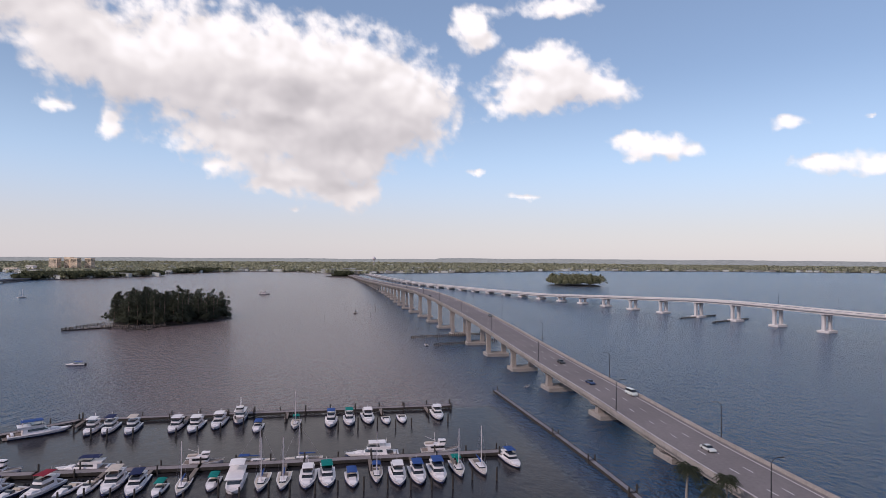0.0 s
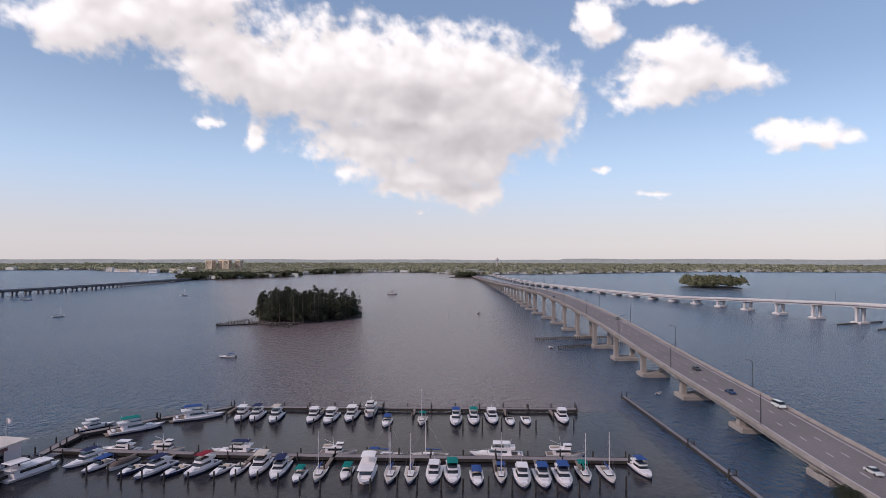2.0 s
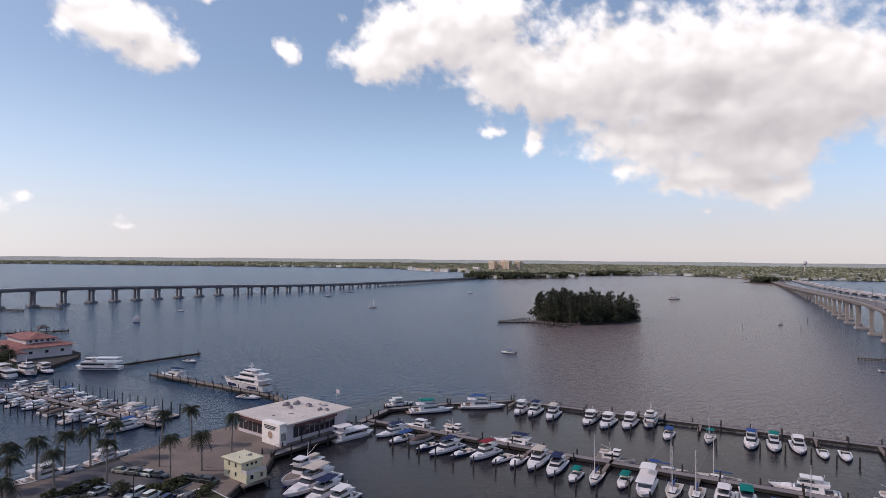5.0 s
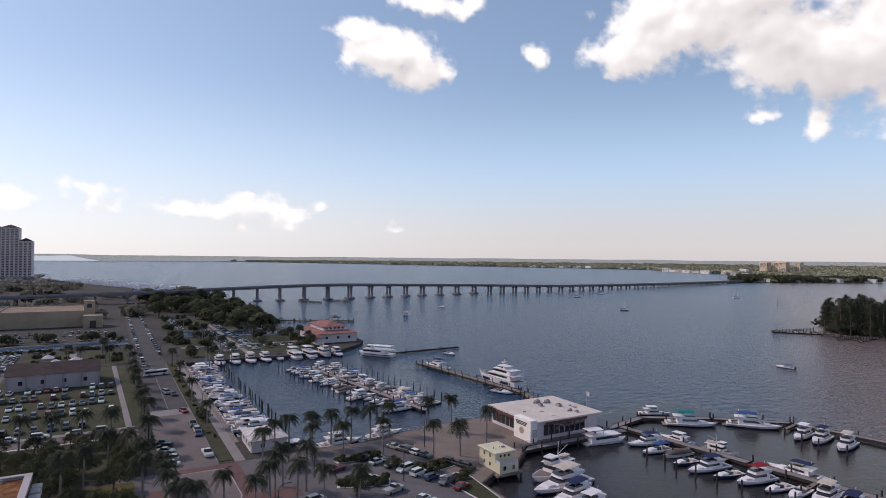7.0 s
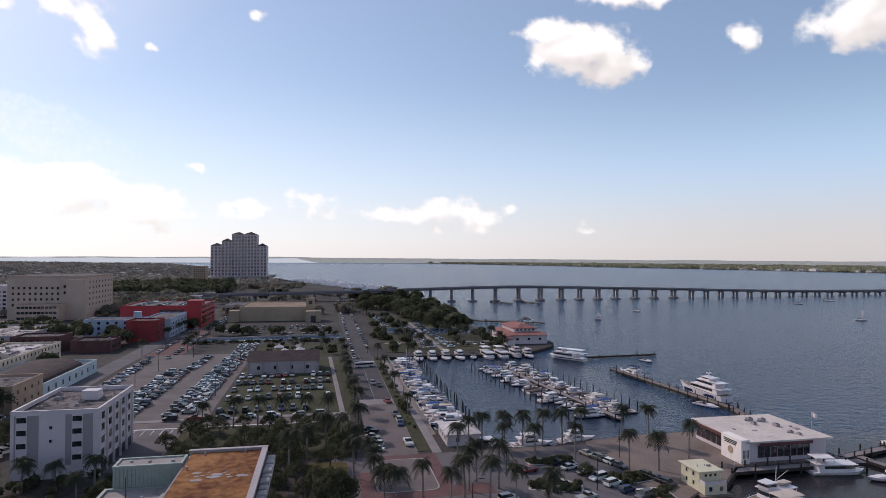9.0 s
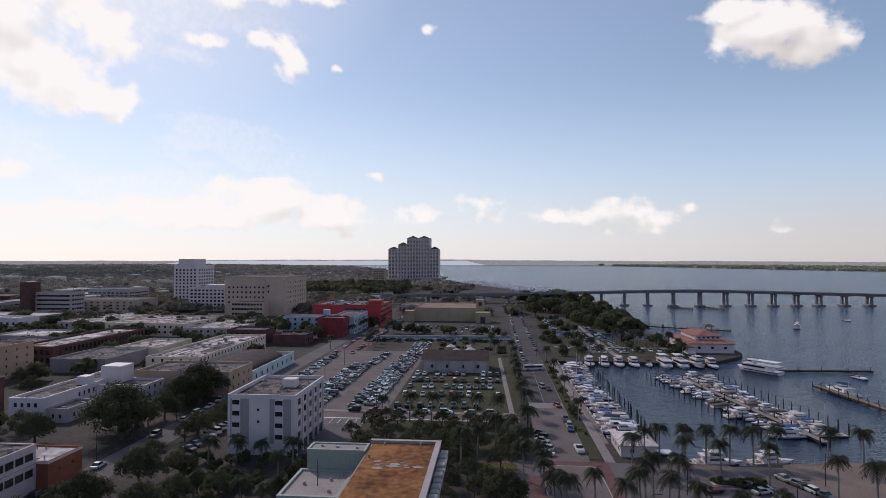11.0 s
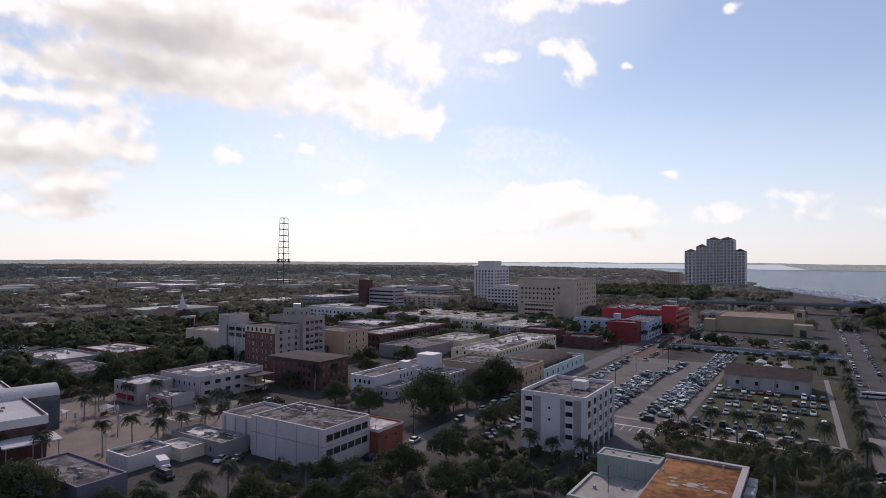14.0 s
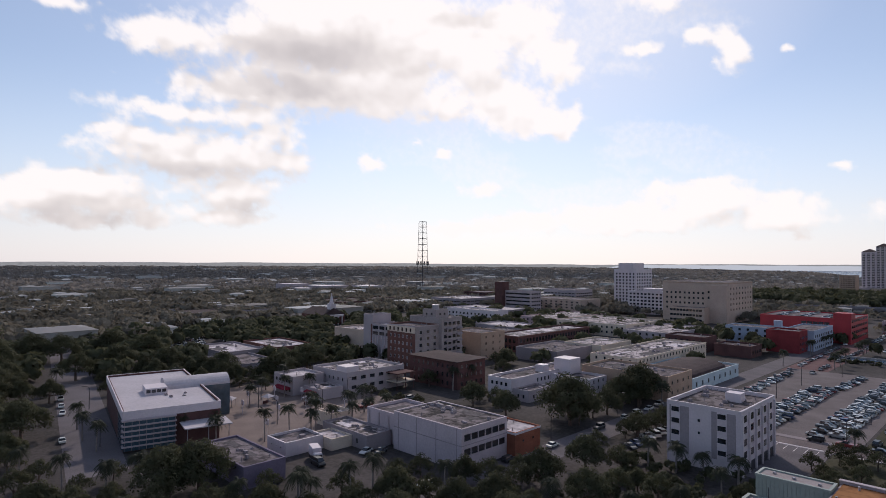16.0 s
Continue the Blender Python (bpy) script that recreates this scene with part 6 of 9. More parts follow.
for k in range(6):
    o = part("window", window_mesh(2.0, 3.3, GLASS, FASCIA), None, b)
    o.matrix_world = at(-158.6 + 2.3 * k, 109, Z + 2.7, -90)
for k in range(5):
    slab(b, "slot_window", -137.02, -136.95, 107.0 + 0.37 * k, 107.15 + 0.37 * k, Z + 1.4, Z + 3.6, GLASS)
for k in range(3):
    slab(b, "sign_bar", -144 + 0.2 * k, -138.6 - 0.3 * k, 106.42, 106.5, Z + 5.1 - 0.42 * k, Z + 5.35 - 0.42 * k, DARK_METAL)
part("emblem", Shape().tube((-141.2, 106.5, Z + 2.7), (-141.2, 106.4, Z + 2.7), 1.0, 1.0, 16), TAN, b)
roof_things(-156, -148, 120, 130, Z + 5.66, 4, 20, 0.9)
roof_things(-143, -140, 124, 127, Z + 5.66, 2, 21, 0.7)
f = thing("flag_pole", "tall white pole with a small white flag", "flag")
part("pole", Shape().tube((-146, 136, Z), (-146, 136, Z + 10), 0.09, 0.05), WHITE, f)
part("flag", Shape().rings([[(-146 + 0.35 * k, 136 + 0.25 * math.sin(k * 1.3), z) for k in range(6)] + [(-146 + 0.35 * k, 136.03 + 0.25 * math.sin(k * 1.3), z) for k in range(5, -1, -1)] for z in (Z + 8.6, Z + 9.9)]), WHITE, f)
b = building("pale yellow house with arched window on the quay", -131, -122, 84, 91, 5.6, YELLOW, YELLOW, [("E", 3, (4.6,), 1.0, 1.0), ("S", 2, (1.8, 4.4), 1.0, 1.4)], 0.1)
part("roof_slab", Shape().box(-131.6, -121.4, 83.4, 91.6, Z + 5.62, Z + 5.9, 0.1), YELLOW, b)
slab(b, "porch", -122, -119.5, 84, 91, Z, Z + 2.8, YELLOW, 0.05)
slab(b, "quay_deck", -133, -118.6, 82.6, 92.4, Z - 0.6, Z - 0.01, TIMBER)
for x in (-132, -125.5, -119.2):
    for y in (83.2, 91.8):
        part("deck_pile", Shape().tube((x, y, -2), (x, y, Z - 0.6), 0.25), PILE, b)
for k in range(2):
    o = part("window", window_mesh(1.3, 1.5, GLASS, WHITE), None, b)
    o.matrix_world = at(-119.5, 85.8 + 3.4 * k, Z + 1.6, 0)
slab(b, "balcony_rail", -121.9, -119.6, 84.05, 84.15, Z + 2.8, Z + 3.7, WHITE)
slab(b, "balcony_rail", -119.7, -119.6, 84.2, 90.9, Z + 2.8, Z + 3.7, WHITE)
b.matrix_world = Matrix.Translation((-126, 87, Z)) @ Matrix.Scale(0.8, 4) @ Matrix.Translation((126, -87, -Z))
b = building("red-tiled waterside restaurant with white walls", -390, -350, 112, 136, 5.5, WHITE, ROOF_TILE, [("E", 3, (3,), 1.6, 1.4)])
hip_roof(b, -390, -350, 112, 136, Z + 5.6, 2.0, ROOF_TILE, 1.4)
slab(b, "upper_storey", -384, -357, 117, 131, Z + 6, Z + 9.0, WHITE)
hip_roof(b, -384, -357, 117, 131, Z + 9.02, 2.2, ROOF_TILE, 1.0, "upper_roof")
for k in range(5):
    o = part("window", window_mesh(1.6, 1.3, GLASS, WHITE), None, b)
    o.matrix_world = at(-357, 119 + 2.6 * k, Z + 7.9, 0)
slab(b, "side_wing", -366, -345, 109, 113, Z, Z + 4, WHITE)
hip_roof(b, -366, -345, 107, 113, Z + 4.05, 1.6, ROOF_TILE, 0.6, "wing_roof")
b = building("small white quay house with pale hipped roof", -178, -165, 34.5, 44, 3.2, WHITE, ROOF_PALE, [("S", 3, (1.7,), 1.3, 1.3), ("E", 2, (1.7,), 1.3, 1.3)], 0.2)
hip_roof(b, -178, -165, 34.5, 44, Z + 3.25, 1.1, ROOF_PALE, 0.5)

# the stepped residential tower by the water
tower = thing("residential_tower", "tall grey stepped residential tower with balconies", "tower", "")
STEPS = ((-238, -216, 74, 0), (-216, -196, 84, -4), (-196, -170, 99, -8), (-170, -143, 99, -4), (-143, -122, 74, 0))
for y0, y1, h, dx in STEPS:
    slab(tower, "shaft", -1392 + dx, -1352 + dx, y0, y1 - 0.05, 0, Z + h, WHITE)
    hip_roof(tower, -1386 + dx, -1352 + dx, y0 + 2, y1 - 2, Z + h + 0.3, 5.5, ROOF_BROWN, 1.5, "roof_cap")
    n = max(2, round((y1 - y0) / 7))
    for k in range(n):
        c = y0 + (y1 - y0) * (k + 0.5) / n
        s = Shape()
        for z in np.arange(4, h - 2, 3.1):
            s.box(-1352.2 + dx, -1351.85 + dx, c - 2.0, c + 2.0, Z + z, Z + z + 2.0)
        tagged(part("glazing_column", s, GLASS, tower), kind="stuff")
        s = Shape()
        for z in np.arange(3.4, h - 2, 3.1):
            s.box(-1352 + dx, -1349.6 + dx, c - 1.0, c + 1.0, Z + z, Z + z + 1.0)
        tagged(part("balcony_column", s, WHITE, tower), kind="stuff")
slab(tower, "podium", -1400, -1335, -245, -118, 0, Z + 8, GREY_LIGHT)
building("tan mid-rise block near the stepped tower", -1240, -1215, -246, -222, 32, TAN, ROOF_GREY, [("E", 6, floors(8, 4, 3.6), 2.4, 1.6)])

# lattice mast
MAST = Vector((-700, -750, 0))
mast = thing("lattice_mast", "tall dark steel lattice radio mast", "mast")
for sx in (-1, 1):
    for sy in (-1, 1):
        part("leg", Shape().tube(MAST + Vector((sx * 7.2, sy * 7.2, 0)), MAST + Vector((sx * 4.6, sy * 4.6, 122)), 0.42, 0.34, 5), DARK_METAL, mast)
zs = [0, 18, 36, 50, 53, 63, 73, 83, 93, 103, 113, 122]
for a, c in zip(zs, zs[1:]):
    ra, rc = 7.2 - 2.6 * a / 122, 7.2 - 2.6 * c / 122
    s = Shape()
    for (x0, y0), (x1, y1) in (((-1, -1), (1, -1)), ((1, -1), (1, 1)), ((1, 1), (-1, 1)), ((-1, 1), (-1, -1))):
        s.tube(MAST + Vector((x0 * rc, y0 * rc, c)), MAST + Vector((x1 * rc, y1 * rc, c)), 0.36, 0.36, 4)
        s.tube(MAST + Vector((x0 * ra, y0 * ra, a)), MAST + Vector((x1 * rc, y1 * rc, c)), 0.1, 0.1, 3)
    part("bracing", s, DARK_METAL, mast)
for k in range(12):
    a = k * math.tau / 12
    part("antenna_panel", Shape().box(MAST.x + 10.5 * math.cos(a) - 0.5, MAST.x + 10.5 * math.cos(a) + 0.5, MAST.y + 10.5 * math.sin(a) - 0.5, MAST.y + 10.5 * math.sin(a) + 0.5, 48, 54), DARK_METAL, mast)
part("antenna_ring", Shape().tube(MAST + Vector((0, 0, 49.5)), MAST + Vector((0, 0, 50.5)), 10.6, 10.6, 12), DARK_METAL, mast)

# the near building with the rusty roof, its plant room and lower roof
b = thing("building", "near flat-roofed building with rusty orange roof and green plant room", "building")
slab(b, "wall", -109.6, -76, -22.2, -9.6, Z - 1, Z + 19.2, GREY_WALL)
slab(b, "roof", -109.2, -76.4, -21.8, -10.2, Z + 19.2, Z + 19.45, ROOF_ORANGE, 0, "rust-stained orange roof felt")
for x0, x1, y0, y1 in ((-109.9, -109.2, -22.3, -9.4), (-109.2, -76, -10.2, -9.4)):
    slab(b, "parapet", x0, x1, y0, y1, Z + 19.0, Z + 19.85, GREY_WALL, 0.08)
    slab(b, "parapet_cap", x0 - 0.08, x1 + 0.08, y0 - 0.08, y1 + 0.08, Z + 19.86, Z + 19.95, GREY_LIGHT)
slab(b, "ledge", -109.4, -76, -9.38, -8.1, Z + 17.0, Z + 18.3, CONCRETE, 0.3)
r = random.Random(77)
for k in range(14):
    x = -108.6 + 2.3 * k
    slab(b, "ledge_block", x, x + r.uniform(1.2, 1.9), -9.37, -7.9 + r.uniform(-0.2, 0.15), Z + 18.3, Z + 18.6 + r.uniform(0, 0.35), CONCRETE, 0.15)
slab(b, "plant_room", -107.6, -103.6, -32.6, -22.25, Z - 1, Z + 19.5, GREEN_BOX, 0, "grey-green metal plant room")
slab(b, "plant_room_roof", -107.3, -103.9, -32.3, -22.55, Z + 19.5, Z + 19.58, STONE)
for x0, x1, y0, y1 in ((-107.7, -107.3, -32.7, -22.2), (-103.9, -103.5, -32.7, -22.2), (-107.3, -103.9, -32.7, -32.3), (-107.3, -103.9, -22.6, -22.2)):
    slab(b, "roof_rim", x0, x1, y0, y1, Z + 19.45, Z + 19.8, GREEN_BOX)
slab(b, "lower_wall", -103.4, -91.4, -33.6, -24, Z - 1, Z + 16, GREEN_BOX)
slab(b, "lower_roof", -103.0, -91.8, -33.2, -24.4, Z + 16, Z + 16.08, STONE, 0, "pale weathered lower roof")
for x0, x1, y0, y1 in ((-103.5, -103.0, -33.7, -23.9), (-91.8, -91.3, -33.7, -23.9), (-103.0, -91.8, -33.7, -33.2), (-103.0, -91.8, -24.4, -23.9)):
    slab(b, "roof_rim", x0, x1, y0, y1, Z + 15.95, Z + 16.4, GREEN_BOX)
slab(b, "front_wall", -91.2, -76, -33.4, -22.3, Z - 1, Z + 9, GREY_WALL)
for k in range(17):
    slab(b, "panel_rib", -103.58, -103.5, -32.3 + 0.6 * k, -32.2 + 0.6 * k, Z + 14, Z + 19.4, GREEN_BOX)
for k in range(20):
    a, d = r.uniform(0, math.tau), r.uniform(0, 1)
    x, y, w = -97.5 + 3.6 * d * math.cos(a) * 0.55 + r.uniform(-0.6, 0.6), -16.2 + 4.6 * d * math.sin(a), r.uniform(0.35, 1.5)
    ring = [(x + 0.55 * w * r.uniform(0.4, 1.0) * math.cos(q * math.tau / 13), y + w * r.uniform(0.35, 1.0) * math.sin(q * math.tau / 13)) for q in range(13)]
    part("roof_patch", Shape().prism(ring, Z + 19.4, Z + 19.456 + 0.004 * k), STONE, b, "pale peeled patch of roof felt")
for x, y, h in ((-105.5, -27.6, 19.9), (-105.2, -24, 19.9), (-106, -30.5, 19.9), (-97, -31, 16.6), (-99, -27, 16.5), (-101, -30, 16.5), (-94, -26, 16.6), (-101, -25.6, 16.6)):
    part("roof_vent", Shape().box(x - 0.22, x + 0.22, y - 0.22, y + 0.22, Z + h - 0.9, Z + h, 0.05), STEEL, b)
part("antenna_pole", Shape().tube((-96.5, -28.6, Z + 16), (-96.5, -28.6, Z + 20.4), 0.07), DARK_METAL, b)
for x, y in ((-107.8, -19.5), (-108.3, -13), (-101, -21)):
    part("roof_vent", Shape().tube((x, y, Z + 19.4), (x, y, Z + 20.0), 0.18), STEEL, b)

CONDO = surf("warm_cream_render", (0.72, 0.6, 0.42), 0.85, grain=0.6, stain=8, vary=0.14)
# condominium cluster and waterfront blocks on the far shore
for x, y, w, h in ((-1240, 1935, 30, 42), (-1206, 1958, 24, 45), (-1180, 1950, 26, 43), (-1152, 1980, 26, 42)):
    building("cream condominium tower on the far shore", x, x + w - 5, y, y + 24, h, CONDO, ROOF_TILE, [("S", 6, floors(10, 4, 3.8), 2.6, 1.8), ("E", 5, floors(10, 4, 3.8), 2.6, 1.8)], base=0.8)
for x, y, w, h, m in ((-1260, 1880, 60, 9, STUCCO), (-1330, 1860, 40, 12, CREAM), (-1400, 1840, 34, 10, STUCCO), (-1450, 1860, 30, 8, CREAM), (-1500, 1870, 30, 8, STUCCO), (-1560, 1900, 34, 9, CREAM), (-1610, 1930, 30, 8, STUCCO), (-1660, 1950, 26, 13, STUCCO), (-1290, 1900, 24, 18, STUCCO)):
    building("pale waterfront apartment block on the far shore", x, x + w, y, y + 18, h, m, ROOF_PALE, [("S", 8, floors(max(1, int(h / 4)), 3, 3.8), 2.2, 1.6)], base=0.8)
t = thing("water_tower", "small white water tower on the far shore", "water tower")
part("stem", Shape().tube((-293, 2885, 0), (-293, 2885, 38), 2.0, 2.0, 8), WHITE, t)
part("tank", Shape().rings([[(-293 + r * math.cos(a), 2885 + r * math.sin(a), z) for a in np.linspace(0, math.tau, 13)[:-1]] for r, z in ((2, 36), (8, 41), (9, 46), (6, 52), (0.5, 54))]), WHITE, t)


def far_houses(name, label, spots, seed):
    """Small houses and sheds too far off to tell apart: one mesh of gabled blocks, walls and roofs."""
    r = random.Random(seed)
    walls, roofs = Shape(), Shape()
    for x, y, z, w, d, h in spots:
        walls.box(x - w / 2, x + w / 2, y - d / 2, y + d / 2, z - 1, z + h)
        e = r.uniform(0.4, 1.6)
        v = [(x - w / 2 - 0.6, y - d / 2 - 0.6, z + h), (x + w / 2 + 0.6, y - d / 2 - 0.6, z + h), (x + w / 2 + 0.6, y + d / 2 + 0.6, z + h), (x - w / 2 - 0.6, y + d / 2 + 0.6, z + h),
             (x - w / 4, y, z + h + e), (x + w / 4, y, z + h + e)]
        roofs.add(v, [(0, 1, 5, 4), (1, 2, 5), (2, 3, 4, 5), (3, 0, 4)])
    t = thing(name, label, "houses", "", None, "stuff")
    tagged(part("house_walls", walls, HOUSE, t), kind="stuff")
    tagged(part("house_roofs", roofs, HOUSE_ROOF, t), kind="stuff")


def island_random(name, dark, light, rough=0.8):
    m = surf(name, light, rough, vary=0.1)
    n, l = m.node_tree.nodes, m.node_tree.links
    g, mix = n.new("ShaderNodeNewGeometry"), n.new("ShaderNodeMix")
    mix.data_type = "RGBA"
    mix.inputs[6].default_value, mix.inputs[7].default_value = (*dark, 1), (*light, 1)
    l.new(g.outputs["Random Per Island"], mix.inputs[0])
    l.new(mix.outputs[2], n["Principled BSDF"].inputs["Base Color"])
    return m


HOUSE = island_random("house_walls", (0.24, 0.21, 0.19), (0.66, 0.64, 0.6))
HOUSE_ROOF = island_random("house_roofs", (0.1, 0.085, 0.08), (0.5, 0.48, 0.47))
hr = random.Random(77)
spots = []
while len(spots) < 1150:
    d, a = 430 + 4100 * hr.random() ** 1.15, radians(hr.uniform(100, 182))
    x, y = -math.sin(a) * d, math.cos(a) * d
    if inside(x, y, SOUTH_SHORE) and not (-640 < x < -110 and -440 < y < 100):
        big = hr.random() < 0.1 and a > 2.06
        spots.append((x, y, LAND, hr.uniform(22, 55) if big else hr.uniform(9, 20), hr.uniform(18, 40) if big else hr.uniform(8, 14), hr.uniform(7, 12) if big else hr.uniform(4.5, 8.0)))
far_houses("town_houses", "pale houses and sheds among trees", spots, 5)
spots = []
while len(spots) < 1500:
    d, a = 1650 + 2600 * hr.random() ** 2.2, radians(hr.uniform(-46, 82))
    x, y = -math.sin(a) * d, math.cos(a) * d
    if inside(x, y, NORTH_SHORE) and inside(x, y - 15, NORTH_SHORE):
        big = hr.random() < 0.12
        spots.append((x, y, 0.8, hr.uniform(25, 60) if big else hr.uniform(12, 24), hr.uniform(15, 30) if big else hr.uniform(9, 14), hr.uniform(6, 11) if big else hr.uniform(4, 8)))
for (x0, y0), (x1, y1) in zip(NORTH_SHORE[4:23], NORTH_SHORE[5:24]):
    edge = Vector((x1 - x0, y1 - y0, 0))
    for k in range(int(edge.length / 34)):
        f, gap = hr.random(), hr.uniform(6, 26)
        x, y = x0 + edge.x * f - edge.y / edge.length * gap, y0 + edge.y * f + edge.x / edge.length * gap
        spots.append((x, y, 0.8, hr.uniform(10, 26), hr.uniform(9, 16), hr.uniform(3.5, 8)))
far_houses("shore_houses", "pale houses along the far shore", spots, 6)

# wooded town to the horizon
spots = []
prs = random.Random(11)
while len(spots) < 9500:
    d = 420 + 4300 * prs.random() ** 1.5
    a = radians(prs.uniform(84, 182))
    x, y = -math.sin(a) * d, math.cos(a) * d
    if not inside(x, y, SOUTH_SHORE):
        continue
    if -700 < x < -150 and -460 < y < 100 and not (x < -560):
        continue
    if -1010 < x < -520 and -140 < y < 60 and prs.random() < 0.88:
        continue
    if x < -880 and y > -30 + 0.3 * min(0, x + 1000) or -120 > x > -180 and -420 < y < -335 or -240 < x < -165 and -432 < y < -372:
        continue
    k = 1 + d / 1500
    spots.append((x, y, LAND - 0.3, prs.uniform(8, 14) * k, prs.uniform(6, 11) if d < 800 else prs.uniform(4.5, 8.5)))
woods("near_town_trees", "dark green trees among the nearer houses", [p for p in spots if math.hypot(p[0], p[1]) < 1050], LEAF_MID_HAZED, 14)
woods("town_trees", "hazy green trees over the town to the horizon", [p for p in spots if math.hypot(p[0], p[1]) >= 1050], LEAF_FAR_HAZED, 8)
spots = []
while len(spots) < 7000:
    d = 1250 + 3400 * prs.random() ** 1.3
    a = radians(prs.uniform(-48, 92))
    x, y = -math.sin(a) * d, math.cos(a) * d
    if inside(x, y, NORTH_SHORE) and (inside(x, y - 45, NORTH_SHORE) or prs.random() < 0.35):
        k = 1 + d / 2500
        spots.append((x, y, 0.6, prs.uniform(10, 17) * k, prs.uniform(7, 13)))
woods("far_woods", "green trees along the far shore", spots, LEAF_SHORE_HAZED, 8, 6)

mang_rs = random.Random(91)
spots = []
while len(spots) < 260:
    x, y = mang_rs.uniform(-960, -560), mang_rs.uniform(1255, 2000)
    if inside(x, y, NORTH_SHORE) and not inside(x + 30, y - 170, NORTH_SHORE):
        spots.append((x, y, 0.6, mang_rs.uniform(14, 24), mang_rs.uniform(9, 15)))
woods("mangroves", "dark green mangrove belt on the far point", spots, LEAF, 26, 41)

# ---------------------------------------------------------------- boats
def hull_shape(L, B, H, bow=2.2, flare=0.85):
    """A hull from stern (-L/2) to bow (+L/2): keel, chine and sheer line."""
    rings = []
    for k in range(11):
        s = k / 10
        w = B / 2 * (1 - max(0, (s - 0.4) / 0.6) ** bow) + 0.02
        z = H * (0.82 + 0.38 * s * s)
        keel = -0.35 + 0.55 * max(0, (s - 0.7) / 0.3) ** 2
        x = -L / 2 + L * s
        xb = x - 0.1 * L * max(0, (s - 0.8) / 0.2) ** 2
        rings.append([(x, -w, z), (xb, -w * flare, H * 0.12), (xb, 0, keel), (xb, w * flare, H * 0.12), (x, w, z)])
    return Shape().rings(rings)


def deck_shape(L, B, H, bow=2.2, inset=0.18, lift=0.03):
    """The deck's skin, a little inside the sheer line."""
    rings = []
    for k in range(11):
        s = k / 10 * 0.965
        w = max(0.03, B / 2 * (1 - max(0, (s - 0.4) / 0.6) ** bow) - inset)
        z, x = H * (0.82 + 0.38 * s * s) + lift, -L / 2 + 0.1 + L * s
        rings.append([(x, -w, z - 0.05), (x, w, z - 0.05), (x, w, z), (x, -w, z)])
    return Shape().rings(rings)


def cabin_shape(x0, x1, w0, z0, z1, rake=0.5, back=0.1, tumble=0.82):
    """A deckhouse with a raked front, tapered to the top."""
    a, b, h = w0, w0 * tumble, z1 - z0
    low = [(x0, -a, z0), (x1 - 0.1, -a * 0.8, z0), (x1, 0, z0), (x1 - 0.1, a * 0.8, z0), (x0, a, z0)]
    r = rake * h
    top = [(x0 + back * h, -b, z1), (x1 - r - 0.1, -b * 0.8, z1), (x1 - r, 0, z1), (x1 - r - 0.1, b * 0.8, z1), (x0 + back * h, b, z1)]
    return Shape().rings([low, top])


def band(x0, x1, w0, z0, z1, rake, back, tumble, f0, f1, proud=0.02):
    """A strip of glazing round such a deckhouse between two heights (0 to 1)."""
    h = z1 - z0

    def ring(f):
        w = w0 + (w0 * tumble - w0) * f + proud
        xa, xb = x0 + back * h * f + 0.15 * (x1 - x0), x1 - rake * h * f + proud
        return [(xa, -w, z0 + h * f), (xb - 0.1, -w * 0.8 - proud, z0 + h * f), (xb, 0, z0 + h * f), (xb - 0.1, w * 0.8 + proud, z0 + h * f), (xa, w, z0 + h * f)]
    return Shape().rings([ring(f0), ring(f1)])


def canopy(t, name, x0, x1, w, z, material, base, bow=0.18):
    """A cambered canvas top on four thin poles."""
    rings = []
    for x in (x0, x0 + 0.15, (x0 + x1) / 2, x1 - 0.15, x1):
        e = 0.12 if x in (x0, x1) else 0.0
        arc = [(x, w * math.sin(a), z - e + bow * math.cos(a)) for a in np.linspace(-1.25, 1.25, 7)]
        rings.append(arc + [(x, y, q - 0.07) for x, y, q in reversed(arc)])
    c = part(name, Shape().rings(rings), material, t)
    s = Shape()
    for x in (x0 + 0.2, x1 - 0.2):
        for y in (-w * 0.9, w * 0.9):
            s.tube((x, y, base), (x, y, z), 0.03, 0.03, 4)
        s.tube((x, -w * 0.9, z - 0.05), (x, w * 0.9, z - 0.05), 0.03, 0.03, 4)
    for y in (-w * 0.9, w * 0.9):
        s.tube((x0 + 0.2, y, z - 0.05), (x1 - 0.2, y, z - 0.05), 0.03, 0.03, 4)
    part("canopy_frame", s, STEEL, c)
    return c


def bow_rail(t, L, B, H, bow=2.2):
    pts = [[], []]
    for k in range(6):
        s = 0.55 + 0.09 * k
        w = max(0.05, B / 2 * (1 - max(0, (s - 0.4) / 0.6) ** bow) - 0.08)
        for i, sg in enumerate((-1, 1)):
            pts[i].append(Vector((-L / 2 + L * s, sg * w, H * (0.82 + 0.38 * s * s) + 0.55)))
    line = pts[0] + pts[1][::-1]
    s = Shape()
    for a, b in zip(line, line[1:]):
        s.tube(a, b, 0.022, 0.022, 4)
    for p in line[::2]:
        s.tube(p, p - Vector((0, 0, 0.55)), 0.018, 0.018, 4)
    part("bow_rail", s, STEEL, t)


